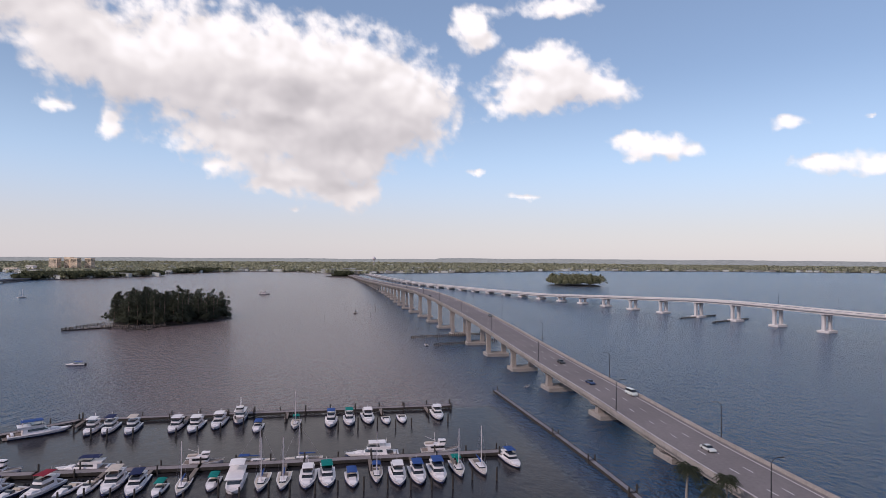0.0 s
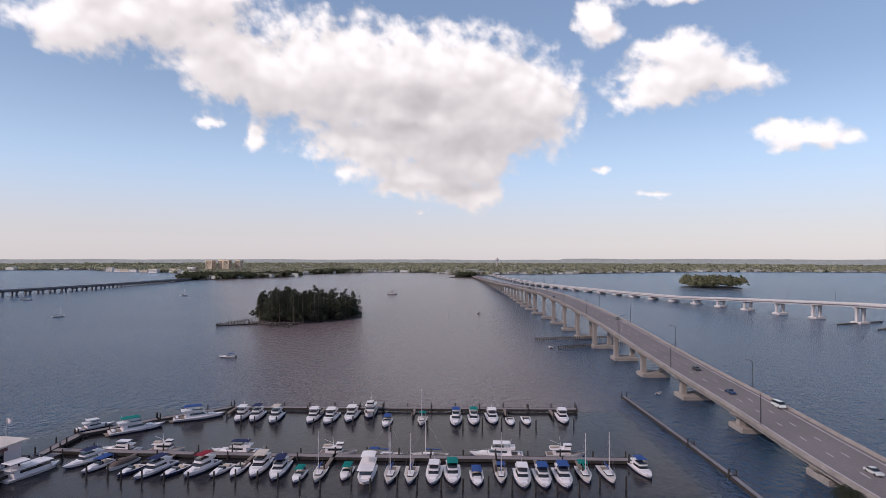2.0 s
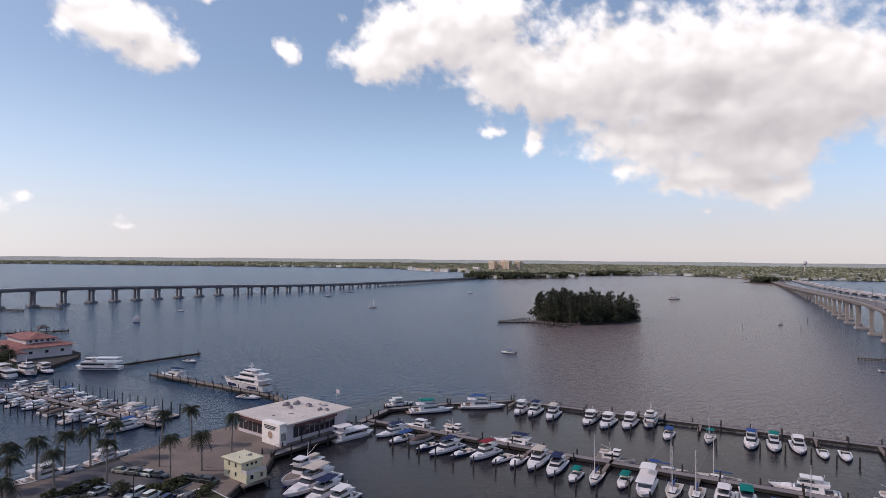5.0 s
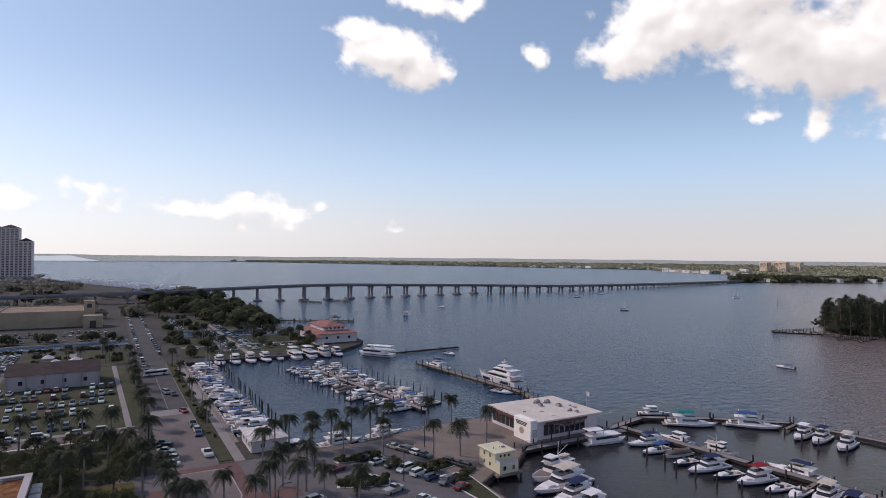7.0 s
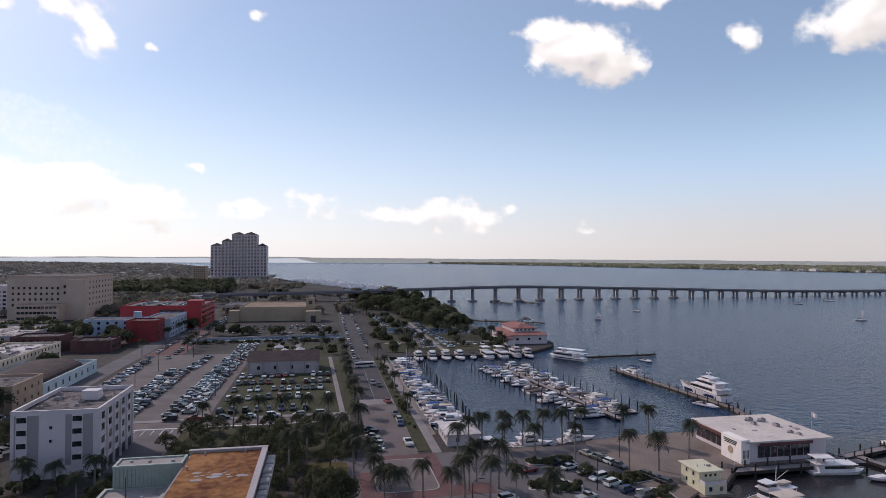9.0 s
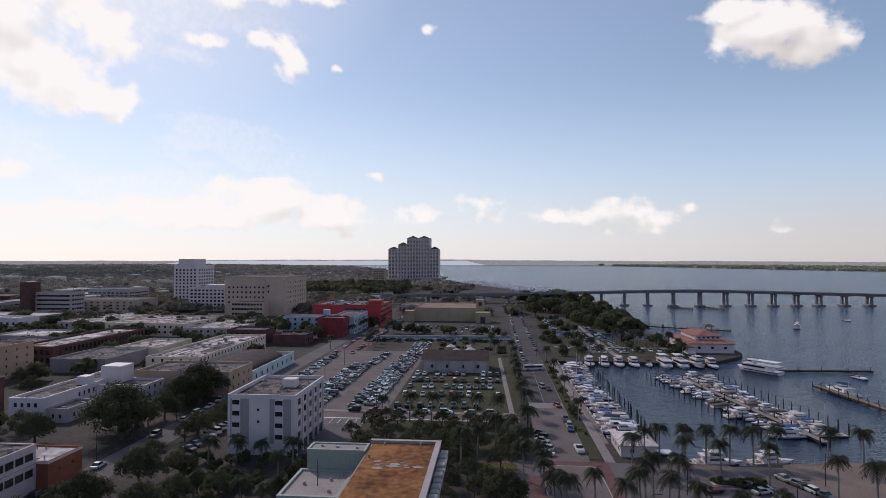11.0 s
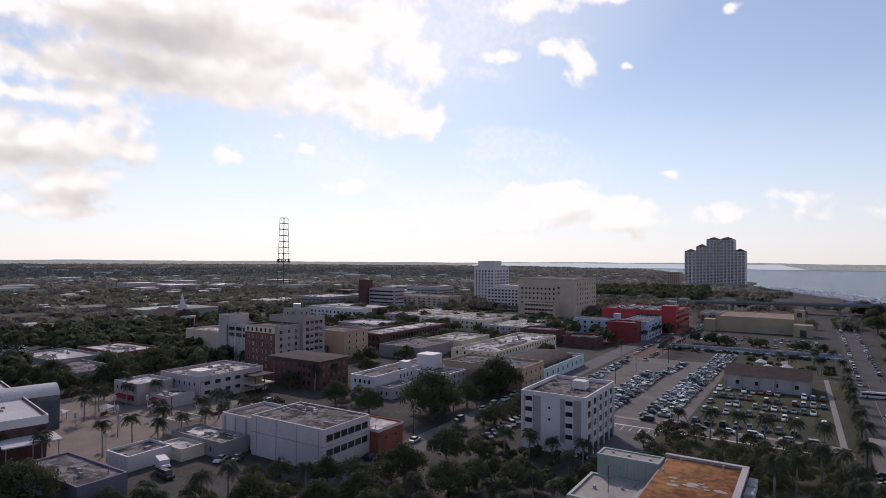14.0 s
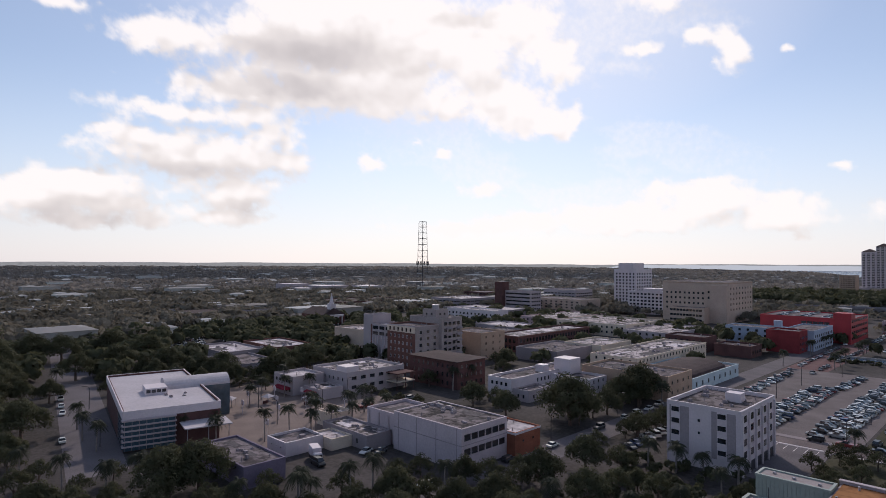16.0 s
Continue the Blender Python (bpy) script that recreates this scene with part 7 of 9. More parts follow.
def flybridge_cruiser(label, L, B, top, hull=GEL, big=False):
    H = 0.115 * L
    t = thing("motor_cruiser", label, "boat", "moored boats")
    part("hull", hull_shape(L, B, H), hull, t)
    # dark band stands in for hull shadow and reflection at the waterline
    part("boot_stripe", hull_shape(L * 1.003, B * 1.015, H * 0.34), NAVY, t)
    part("deck", deck_shape(L, B, H), GEL, t)
    z0, z1 = H * 0.84, H * 0.84 + 1.75
    x0, x1, w = -L * 0.28, L * 0.2, B * 0.4
    part("cabin", cabin_shape(x0, x1, w, z0, z1, 0.9), GEL, t)
    part("cabin_window", band(x0, x1, w, z0, z1, 0.9, 0.1, 0.82, 0.48, 0.86), GLASS, t)
    part("foredeck_trunk", cabin_shape(x1 - 0.4, L * 0.36, w * 0.72, z0 + 0.1, z0 + 0.75, 1.4), GEL, t)
    fb = part("flybridge", cabin_shape(x0 - L * 0.06, x1 - 1.1, w * 0.9, z1 + 0.01, z1 + 0.75, 0.7, -0.2, 1.03), GEL, t)
    part("windscreen", band(x0 + 1.0, x1 - 1.2, w * 0.8, z1 + 0.7, z1 + 1.15, 0.8, 0.1, 0.95, 0.0, 1.0, 0), GLASS, fb)
    part("cockpit_seat", Shape().box(-L * 0.45, -L * 0.4, -B * 0.3, B * 0.3, H * 0.8, H * 0.8 + 0.55, 0.08), GEL, t)
    part("cockpit_floor", Shape().box(-L * 0.47, -L * 0.29, -B * 0.36, B * 0.36, H * 0.6, H * 0.84 + 0.06, 0.02), TIMBER, t)
    part("swim_platform", Shape().box(-L * 0.5 - 0.7, -L * 0.5, -B * 0.38, B * 0.38, 0.15, 0.3, 0.04), TIMBER, t)
    if top:
        canopy(t, "bimini_top", x0 - 0.2, x1 - 1.6, w * 0.85, z1 + 2.1, top, z1 + 0.7)
    else:
        canopy(t, "hard_top", x0 + 0.2, x1 - 1.5, w * 0.85, z1 + 2.0, GEL, z1 + 0.7, 0.08)
    bow_rail(t, L, B, H)
    part("radar_arch", Shape().tube((x0 + 0.2, 0, z1 + 0.7), (x0, 0, z1 + 3.1), 0.05, 0.03, 5), GEL, t)
    return t


def express_boat(label, L, B, cover, hull=GEL):
    H = 0.105 * L
    t = thing("open_motorboat", label, "boat", "moored boats")
    part("hull", hull_shape(L, B, H, 2.0), hull, t)
    # hull shadow at the waterline, as a dark band
    part("boot_stripe", hull_shape(L * 1.003, B * 1.015, H * 0.34, 2.0), NAVY, t)
    part("deck", deck_shape(L, B, H, 2.0), GEL, t)
    part("cuddy", cabin_shape(-L * 0.05, L * 0.36, B * 0.34, H * 0.85, H * 0.85 + 0.6, 1.8), GEL, t)
    part("windscreen", band(-L * 0.12, L * 0.1, B * 0.38, H * 1.0, H * 1.0 + 0.75, 1.0, 0.1, 0.85, 0.15, 1.0, 0.0), GLASS, t)
    part("cockpit", Shape().box(-L * 0.42, -L * 0.08, -B * 0.34, B * 0.34, H * 0.7, H * 0.86 + 0.02), TIMBER, t)
    part("seat", Shape().box(-L * 0.3, -L * 0.24, -B * 0.28, B * 0.28, H * 0.86 + 0.02, H * 0.86 + 0.55, 0.08), CANVAS, t)
    if cover:
        canopy(t, "canvas_top", -L * 0.42, L * 0.02, B * 0.38, H + 1.55, cover, H * 0.8, 0.22)
    for y in (-0.35, 0.35):
        part("outboard_engine", Shape().box(-L * 0.5 - 0.6, -L * 0.5 - 0.05, y - 0.22, y + 0.22, 0.1, H + 0.35, 0.12), BLACK, t)
    return t


def covered_boat(label, L, B, cover):
    H = 0.11 * L
    t = thing("covered_boat", label, "boat", "moored boats")
    part("hull", hull_shape(L, B, H), GEL, t)
    rings = []
    for s, f, z in ((-0.47, 0.9, 0.5), (-0.3, 0.98, 0.75), (-0.05, 1.0, 1.25), (0.12, 0.9, 1.15), (0.3, 0.62, 0.5), (0.46, 0.12, 0.2)):
        arc = [(L * s, B * 0.47 * f * math.sin(a), H * 0.9 + z * max(0.0, math.cos(a)) ** 0.7) for a in np.linspace(-math.pi / 2, math.pi / 2, 9)]
        rings.append(arc)
    part("cover", Shape().rings(rings), cover, t, "", True)
    return t


def trawler(label, L, B):
    H = 0.15 * L
    t = thing("trawler_yacht", label, "boat", "moored boats")
    part("hull", hull_shape(L, B, H, 2.6), GEL, t)
    # dark band in place of the hull's shadow on the water
    part("boot_stripe", hull_shape(L * 1.003, B * 1.015, H * 0.34, 2.6), NAVY, t)
    part("deck", deck_shape(L, B, H, 2.6), TIMBER, t)
    z0 = H * 0.9
    part("saloon", cabin_shape(-L * 0.34, L * 0.12, B * 0.4, z0, z0 + 1.9, 0.2, 0, 0.96), GEL, t)
    part("saloon_window", band(-L * 0.34, L * 0.12, B * 0.4, z0, z0 + 1.9, 0.2, 0, 0.96, 0.45, 0.8), GLASS, t)
    part("boat_deck", Shape().box(-L * 0.42, L * 0.1, -B * 0.44, B * 0.44, z0 + 1.91, z0 + 2.03, 0.05), GEL, t)
    part("wheelhouse", cabin_shape(-L * 0.06, L * 0.12, B * 0.3, z0 + 2.04, z0 + 3.5, -0.15, 0, 0.95), GEL, t)
    part("wheelhouse_window", band(-L * 0.06, L * 0.12, B * 0.3, z0 + 2.04, z0 + 3.5, -0.15, 0, 0.95, 0.5, 0.85), GLASS, t)
    part("mast", Shape().tube((-L * 0.14, 0, z0 + 2.0), (-L * 0.16, 0, z0 + 6.2), 0.08, 0.05), GEL, t)
    part("boom", Shape().tube((-L * 0.15, 0, z0 + 3.4), (-L * 0.4, 0, z0 + 4.8), 0.05, 0.04, 5), GEL, t)
    part("dinghy", hull_shape(2.8, 1.3, 0.5), CANVAS, t).matrix_local = Matrix.Translation((-L * 0.28, 0, z0 + 2.3))
    bow_rail(t, L, B, H, 2.6)
    return t


def sailboat(label, L, B, cover, sail=BLUE):
    H = 0.11 * L
    t = thing("sailboat", label, "sailboat", "moored sailboats")
    part("hull", hull_shape(L, B, H, 1.7, 0.7), GEL, t)
    # dark band for the shadow low on the hull
    part("boot_stripe", hull_shape(L * 0.99, B * 0.9, H * 0.34, 1.7, 0.85), NAVY, t)
    part("deck", deck_shape(L, B, H, 1.7), CANVAS, t)
    part("coachroof", cabin_shape(-L * 0.12, L * 0.24, B * 0.3, H * 0.9, H * 0.9 + 0.5, 1.5), GEL, t)
    part("cabin_window", band(-L * 0.12, L * 0.24, B * 0.3, H * 0.9, H * 0.9 + 0.5, 1.5, 0.1, 0.82, 0.35, 0.75), GLASS, t)
    part("cockpit", Shape().box(-L * 0.42, -L * 0.14, -B * 0.24, B * 0.24, H * 0.75, H * 0.9, 0.02), TIMBER, t)
    part("mast", Shape().tube((L * 0.1, 0, H), (L * 0.1, 0, H + L * 1.18), 0.12, 0.08, 5), WHITE, t)
    part("boom", Shape().tube((L * 0.1, 0, H + 1.3), (-L * 0.34, 0, H + 1.45), 0.06, 0.05, 5), STEEL, t)
    part("sail_cover", Shape().tube((L * 0.09, 0, H + 1.48), (-L * 0.32, 0, H + 1.55), 0.24, 0.13, 7), sail, t)
    s = Shape()
    for a in ((L * 0.48, 0, H * 1.2), (-L * 0.48, 0, H), (L * 0.08, B * 0.46, H), (L * 0.08, -B * 0.46, H)):
        s.tube(a, (L * 0.1, 0, H + L * 1.15), 0.016, 0.016, 3)
    part("rigging", s, STEEL, t)
    if cover:
        canopy(t, "bimini_top", -L * 0.42, -L * 0.16, B * 0.36, H + 1.75, cover, H * 0.9)
    return t


def houseboat(label, L, B):
    t = thing("houseboat", label, "houseboat", "moored boats")
    part("hull", hull_shape(L, B, 1.0, 4.0), GEL, t)
    part("cabin", cabin_shape(-L * 0.4, L * 0.3, B * 0.42, 0.85, 2.9, 0.3, 0, 0.97), GEL, t)
    part("cabin_window", band(-L * 0.4, L * 0.3, B * 0.42, 0.85, 2.9, 0.3, 0, 0.97, 0.45, 0.8), GLASS, t)
    part("roof", Shape().box(-L * 0.46, L * 0.3, -B * 0.47, B * 0.47, 2.91, 3.05, 0.05), GEL, t)
    canopy(t, "canvas_top", -L * 0.46, -L * 0.1, B * 0.44, 4.6, GEL, 3.0, 0.25)
    bow_rail(t, L, B, 0.9, 4.0)
    return t


def mega_yacht(m):
    L, B, H = 31, 7, 3.4
    t = thing("motor_yacht", "large white three-deck motor yacht beside the long pier", "yacht")
    part("hull", hull_shape(L, B, H, 2.4), GEL, t)
    part("hull_stripe", band(-L * 0.46, L * 0.3, B * 0.48, 1.0, 2.2, -0.5, 0, 1.05, 0.0, 1.0, 0.0), NAVY, t)
    part("deck", deck_shape(L, B, H, 2.4), TIMBER, t)
    z = H * 0.85
    for k, (a, b, w, h) in enumerate(((-0.40, 0.22, 0.44, 2.4), (-0.36, 0.10, 0.38, 2.3), (-0.22, 0.02, 0.3, 1.3))):
        part("deckhouse", cabin_shape(L * a, L * b, B * w, z, z + h, 1.2, 0.1, 0.92), GEL, t)
        part("deckhouse_window", band(L * a, L * b, B * w, z, z + h, 1.2, 0.1, 0.92, 0.4, 0.78), GLASS, t)
        z += h
        part("overhang", Shape().box(L * a - 2.6 + k * 0.4, L * b - 2.2, -B * (w + 0.03), B * (w + 0.03), z + 0.01, z + 0.2, 0.08), GEL, t)
        z += 0.21
    part("mast", Shape().tube((-L * 0.12, 0, z), (-L * 0.15, 0, z + 3.2), 0.3, 0.12), GEL, t)
    for y in (-0.9, 0.9):
        part("radar_dome", Shape().rings([[(-L * 0.13 + r * math.cos(a), y + r * math.sin(a), z + 1.2 + q) for a in np.linspace(0, math.tau, 9)[:-1]] for r, q in ((0.2, 0), (0.5, 0.1), (0.5, 0.5), (0.25, 0.75))]), GEL, t)
    bow_rail(t, L, B, H, 2.4)
    t.matrix_world = m
    return t


def ferry(m):
    L, B = 24, 7
    t = thing("tour_boat", "white two-deck tour boat with open after deck", "boat")
    part("hull", hull_shape(L, B, 2.0, 4.5), GEL, t)
    part("hull_fender", Shape().box(-L * 0.5, L * 0.25, -B * 0.51, B * 0.51, 1.1, 1.4), NAVY, t)
    part("lower_cabin", cabin_shape(-L * 0.3, L * 0.34, B * 0.44, 1.75, 4.2, 0.3, 0, 0.98), GEL, t)
    part("lower_window", band(-L * 0.3, L * 0.34, B * 0.44, 1.75, 4.2, 0.3, 0, 0.98, 0.4, 0.78), GLASS, t)
    part("upper_deck", Shape().box(-L * 0.48, L * 0.3, -B * 0.46, B * 0.46, 4.21, 4.4, 0.05), GEL, t)
    part("wheelhouse", cabin_shape(L * 0.08, L * 0.26, B * 0.32, 4.41, 6.4, 0.25, 0, 0.95), GEL, t)
    part("wheelhouse_window", band(L * 0.08, L * 0.26, B * 0.32, 4.41, 6.4, 0.25, 0, 0.95, 0.5, 0.85), GLASS, t)
    canopy(t, "awning", -L * 0.45, L * 0.04, B * 0.42, 6.4, GEL, 4.4, 0.12)
    t.matrix_world = m
    return t


PROTO = {"A": flybridge_cruiser("white flybridge motor cruiser with a white hard top", 10.6, 3.7, None),
         "An": flybridge_cruiser("white flybridge motor cruiser with navy canvas top", 11.4, 3.9, NAVY),
         "Ab": flybridge_cruiser("white flybridge motor cruiser with blue canvas top", 10.4, 3.7, BLUE),
         "Ag": flybridge_cruiser("white flybridge motor cruiser with green canvas top", 10.4, 3.7, GREEN),
         "Am": flybridge_cruiser("white flybridge motor cruiser with maroon canvas top", 11.4, 3.9, MAROON),
         "At": flybridge_cruiser("white flybridge motor cruiser with tan canvas top", 11.0, 3.8, CANVAS),
         "C": express_boat("small white open motorboat with outboard engines", 7.6, 2.7, None),
         "Cb": express_boat("white open motorboat under a blue canvas top", 8.4, 3.0, BLUE),
         "Cg": express_boat("white open motorboat under a green canvas top", 7.8, 2.8, GREEN),
         "Cn": express_boat("white open motorboat under a black canvas top", 8.4, 2.9, BLACK),
         "Ck": express_boat("dark blue open motorboat with a white deck", 8.0, 2.8, None, NAVY),
         "K": covered_boat("motorboat under a brown canvas cover", 9.4, 3.2, TARP),
         "T": trawler("white trawler yacht with mast and boom", 11.0, 3.9),
         "S": sailboat("white sailboat with bare mast and furled sail", 9.2, 2.9, None),
         "Sb": sailboat("white sailboat with blue sail cover", 9.6, 3.0, BLUE),
         "Sg": sailboat("white sailboat under a green cover", 8.6, 2.8, GREEN, GREEN),
         "H": houseboat("white cabin houseboat with awning", 11.5, 3.9)}
LENGTH = {"A": 10.6, "An": 11.4, "Ab": 10.4, "Ag": 10.4, "Am": 11.4, "At": 11.0, "C": 7.6, "Cb": 8.4, "Cg": 7.8, "Cn": 8.4, "K": 9.4, "Ck": 8.0, "T": 11.0, "S": 9.2, "Sb": 9.6, "Sg": 8.6, "H": 11.5}
used_proto = set()


def moor(kind, x, y, heading, size=1.0):
    """A boat with its middle at x, y and its bow towards heading."""
    m = at(x, y, 0, heading, size) @ Matrix.Diagonal((1.04, 1, 0.8 if kind[0] == "A" else 0.9, 1))
    if kind not in used_proto:
        used_proto.add(kind)
        PROTO[kind].matrix_world = m
        return PROTO[kind]
    return copy_thing(PROTO[kind], m)


def moor_bow(kind, x, y, heading, size=1.0):
    """A boat with its bow at x, y."""
    size *= 1.1
    d = LENGTH[kind] * size * 0.46
    return moor(kind, x - math.cos(radians(heading)) * d, y - math.sin(radians(heading)) * d, heading, size)


OUTER = [(-105, 182, "A"), (-100, 183, "An"), (-93, 183, "At"), (-81, 186, "A"), (-75, 186, "A"), (-69, 190, "A"), (-63.5, 195, "T"), (-55, 186, "Cb"), (-44, 190, "Sg"), (-33, 192, "Ab"),
         (-27, 194, "Ag"), (-21, 197, "A"), (-15, 196, "C"), (-10, 198, "C"), (2, 202, "A")]
INNER = [(-118, 132, "Cb"), (-113, 134, "K"), (-107.5, 131, "Ck"), (-102, 131, "An"), (-96.5, 133, "Ck"), (-91, 134, "Am"), (-85, 136, "C"), (-80, 137, "C"), (-75, 138, "At"),
         (-69, 137, "An"), (-63, 136, "Cg"), (-58, 137, "S"), (-52, 140, "Cg"), (-46, 138, "H"), (-40.5, 140, "S"), (-35.5, 141, "S"), (-30, 142, "A"), (-25, 143, "Ag"), (-19, 143, "Cb"),
         (-13.5, 145, "Sb"), (-8, 144, "A"), (-3, 145, "Ab"), (2, 146, "Ab"), (7, 150, "Sg"), (13, 151, "S")]
for x, y, k in OUTER:
    moor_bow(k, x, y, -80 + rnd.uniform(-3, 3), rnd.uniform(0.94, 1.04))
for x, y, k in INNER:
    moor_bow(k, x, y, -80 + rnd.uniform(-3, 3) - (14 if x < -80 else 0), rnd.uniform(0.94, 1.02))
for x, y, k, a, s in ((-122, 149.5, "A", 185, 0.9), (-108, 151.2, "T", 5, 0.8), (-89, 154, "An", 188, 1.05), (-60, 158, "T", 8, 0.8), (-47, 159.5, "Sb", 8, 0.95), (-35, 161.5, "S", 188, 0.95),
                      (-17, 165.5, "A", 188, 1.2), (2, 168.5, "T", 8, 0.85), (21, 161, "Ab", -75, 0.95), (-146, 168, "A", 60, 0.9), (-131, 168, "Ag", 50, 1.35), (-120, 184.5, "Ab", 38, 1.35),
                      (-131, 129.5, "H", 80, 1.05), (-124, 139, "An", -100, 1.0)):
    moor(k, x, y, a, s)

# ---------------------------------------------------------------- docks
PILES = []


FAR_PILES = Shape()         # piles too far off to tell apart


def mooring_post(x, y, h=3.4):
    if math.hypot(x, y) > 232:
        FAR_PILES.tube((x, y, -1.5), (x, y, h), 0.2, 0.17, 6)
        return
    if not PILES:
        s = Shape().rings([[(r * math.cos(a), r * math.sin(a), z) for a in np.linspace(0, math.tau, 8)[:-1]] for z, r in ((-2, 0.25), (0, 0.25), (0.9, 0.21), (1.0, 0.19))])
        o = tagged(part("mooring_post", s, PILE), "dark weathered timber mooring post in the water", "post", "mooring posts")
        o.matrix_world = Matrix.Translation((x, y, 0)) @ Matrix.Diagonal((1, 1, h, 1))
        PILES.append(o)
        return
    o = PILES[0].copy()
    scene.collection.objects.link(o)
    o.matrix_world = Matrix.Translation((x, y, 0)) @ Matrix.Diagonal((1, 1, h, 1))


def dock(label, pts, width, top, fingers=(), piles=True, gap=9.0, material=SIDEWALK):
    """A walkway on piles along a line; fingers: (distance along, length, side)."""
    d = thing("dock", label, "dock", "docks")
    run = 0.0
    for a, b in zip(pts, pts[1:]):
        a, b = Vector((*a, 0)), Vector((*b, 0))
        u = (b - a).normalized()
        v = Vector((-u.y, u.x, 0))
        L = (b - a).length

        def slab(name, p, q, w, z0, z1, mat):
            e = (q - p).normalized()
            n = Vector((-e.y, e.x, 0)) * w / 2
            part(name, Shape().prism([(c.x, c.y) for c in (p - n, q - n, q + n, p + n)], z0, z1), mat, d)

        slab("walkway", a - u * 0.4, b + u * 0.4, width, top - 0.28, top, material)
        for sg in (-1, 1):
            slab("edge_beam", a - u * 0.4 + v * sg * (width / 2 + 0.06), b + u * 0.4 + v * sg * (width / 2 + 0.06), 0.12, top - 0.75, top + 0.06, PILE)
        n = max(1, round(L / gap))
        for k in range(n + 1):
            p = a + u * L * k / n
            for sg in ((-1, 1) if gap < 8 or k % 2 else (1,)):
                mooring_post(p.x + v.x * sg * (width / 2 + 0.3), p.y + v.y * sg * (width / 2 + 0.3), top + rnd.uniform(1.2, 2.0))
        for s, length, side in fingers:
            if run <= s < run + L:
                p = a + u * (s - run) + v * side * (width / 2 + 0.12)
                q = p + v * side * length
                slab("finger_pier", p, q, 1.0, top - 0.22, top - 0.01, TIMBER)
                mooring_post(q.x, q.y, top + 1.6)
        run += L
    return d


dock("long grey marina walkway on timber piles", [(-138, 144), (-98, 149), (-60, 154.5), (18, 167)], 2.6, 1.0, [(24 + 10.9 * k, 8.5, -1) for k in range(12)])
dock("outer marina walkway on timber piles", [(-139, 140), (-143, 158), (-131, 178), (-115, 197), (-70, 205), (6, 218.5)], 2.4, 1.1, [(68 + 16 * k, 8.0, -1) for k in range(9)])
for x, y, _ in INNER:
    mooring_post(x + 2.7, y - 2.5 + rnd.uniform(-1, 1), rnd.uniform(2.6, 3.6))
for x, y, _ in OUTER:
    mooring_post(x + 2.8, y - 2.5 + rnd.uniform(-1, 1), rnd.uniform(2.4, 3.4))
BREAKWATER = [(49, 118), (46.2, 138), (42.4, 160), (37.6, 184), (25, 243)]
dock("long low dark concrete breakwater wall", BREAKWATER, 1.3, 0.9, (), True, 400, CONCRETE_DARK)
dock("timber pier of the inner basin", [(-285, 85), (-186, 98)], 2.4, 1.0, [(6 + 9.4 * k, 8.0, sd) for k in range(10) for sd in (-1, 1)], True, 9.4, SIDEWALK)
dock("long dark timber pier", [(-166, 137), (-190, 144.5), (-267, 137.5)], 3.0, 1.2, (), True, 5.5, TIMBER)
dock("thin dark breakwater wall on piles", [(-303, 136), (-306, 183)], 1.0, 0.9, (), True, 12, PILE)
dock("quay walkway round the harbour office", [(-134, 100), (-134, 140)], 3.2, 1.5, (), True, 7, SIDEWALK)
dock("timber fishing pier of the park", [(-508, 104), (-484, 134), (-465, 178)], 2.4, 1.2, [(14 + 11 * k, 4, 1) for k in range(6)], True, 4.5, TIMBER)
dock("old timber dock ruins by the island", [(-266, 432), (-240, 452), (-212, 440), (-207, 433)], 1.2, 0.8, [(12 * k + 3, 7, 1) for k in range(6)], True, 4, TIMBER)
dock("old timber dock ruins by the island", [(-212, 440), (-211, 470)], 1.2, 0.8, (), True, 4, TIMBER)
kinds = ["A", "An", "C", "Cb", "Cn", "S", "A", "At", "T", "C", "K", "Ab", "A", "C", "Cn", "S", "A", "At"]
for k in range(20):
    for side in (-1, 1):
        s = 0.03 + 0.047 * k
        x, y = -285 + 99 * s, 85 + 13 * s
        kd = rnd.choice(kinds)
        off = 1.7 + LENGTH[kd] * 0.52
        moor(kd, x - 0.13 * off * side, y + off * side, (97 if side > 0 else -83) + rnd.uniform(-9, 9) + (180 if rnd.random() < 0.4 else 0), rnd.uniform(0.72, 1.1))
for k in range(29):
    kd = rnd.choice(kinds)
    x = -187 - 4.3 * k
    moor(kd, x, 34.6 + LENGTH[kd] * 0.53, 90 + rnd.uniform(-8, 8) + (180 if rnd.random() < 0.35 else 0), rnd.uniform(0.75, 1.12))
    mooring_post(x + 2.4, 49 + rnd.uniform(-0.6, 0.6), 3.2)
    if k < 20:
        mooring_post(-283 + 4.7 * k + 2.0, 85 + 0.62 * k - 14.5, 3.2)
        mooring_post(-285 + 4.7 * k + 2.0, 85 + 0.62 * k + 15.5, 3.2)
for k, y in enumerate((50, 57.5, 65, 72.5, 80, 88, 96, 104, 111)):
    moor(("A", "A", "At", "A", "Cn", "H", "H", "T", "A")[k], -314.5 + 0.05 * k - 0.0, y, rnd.uniform(-4, 4), 1.3)
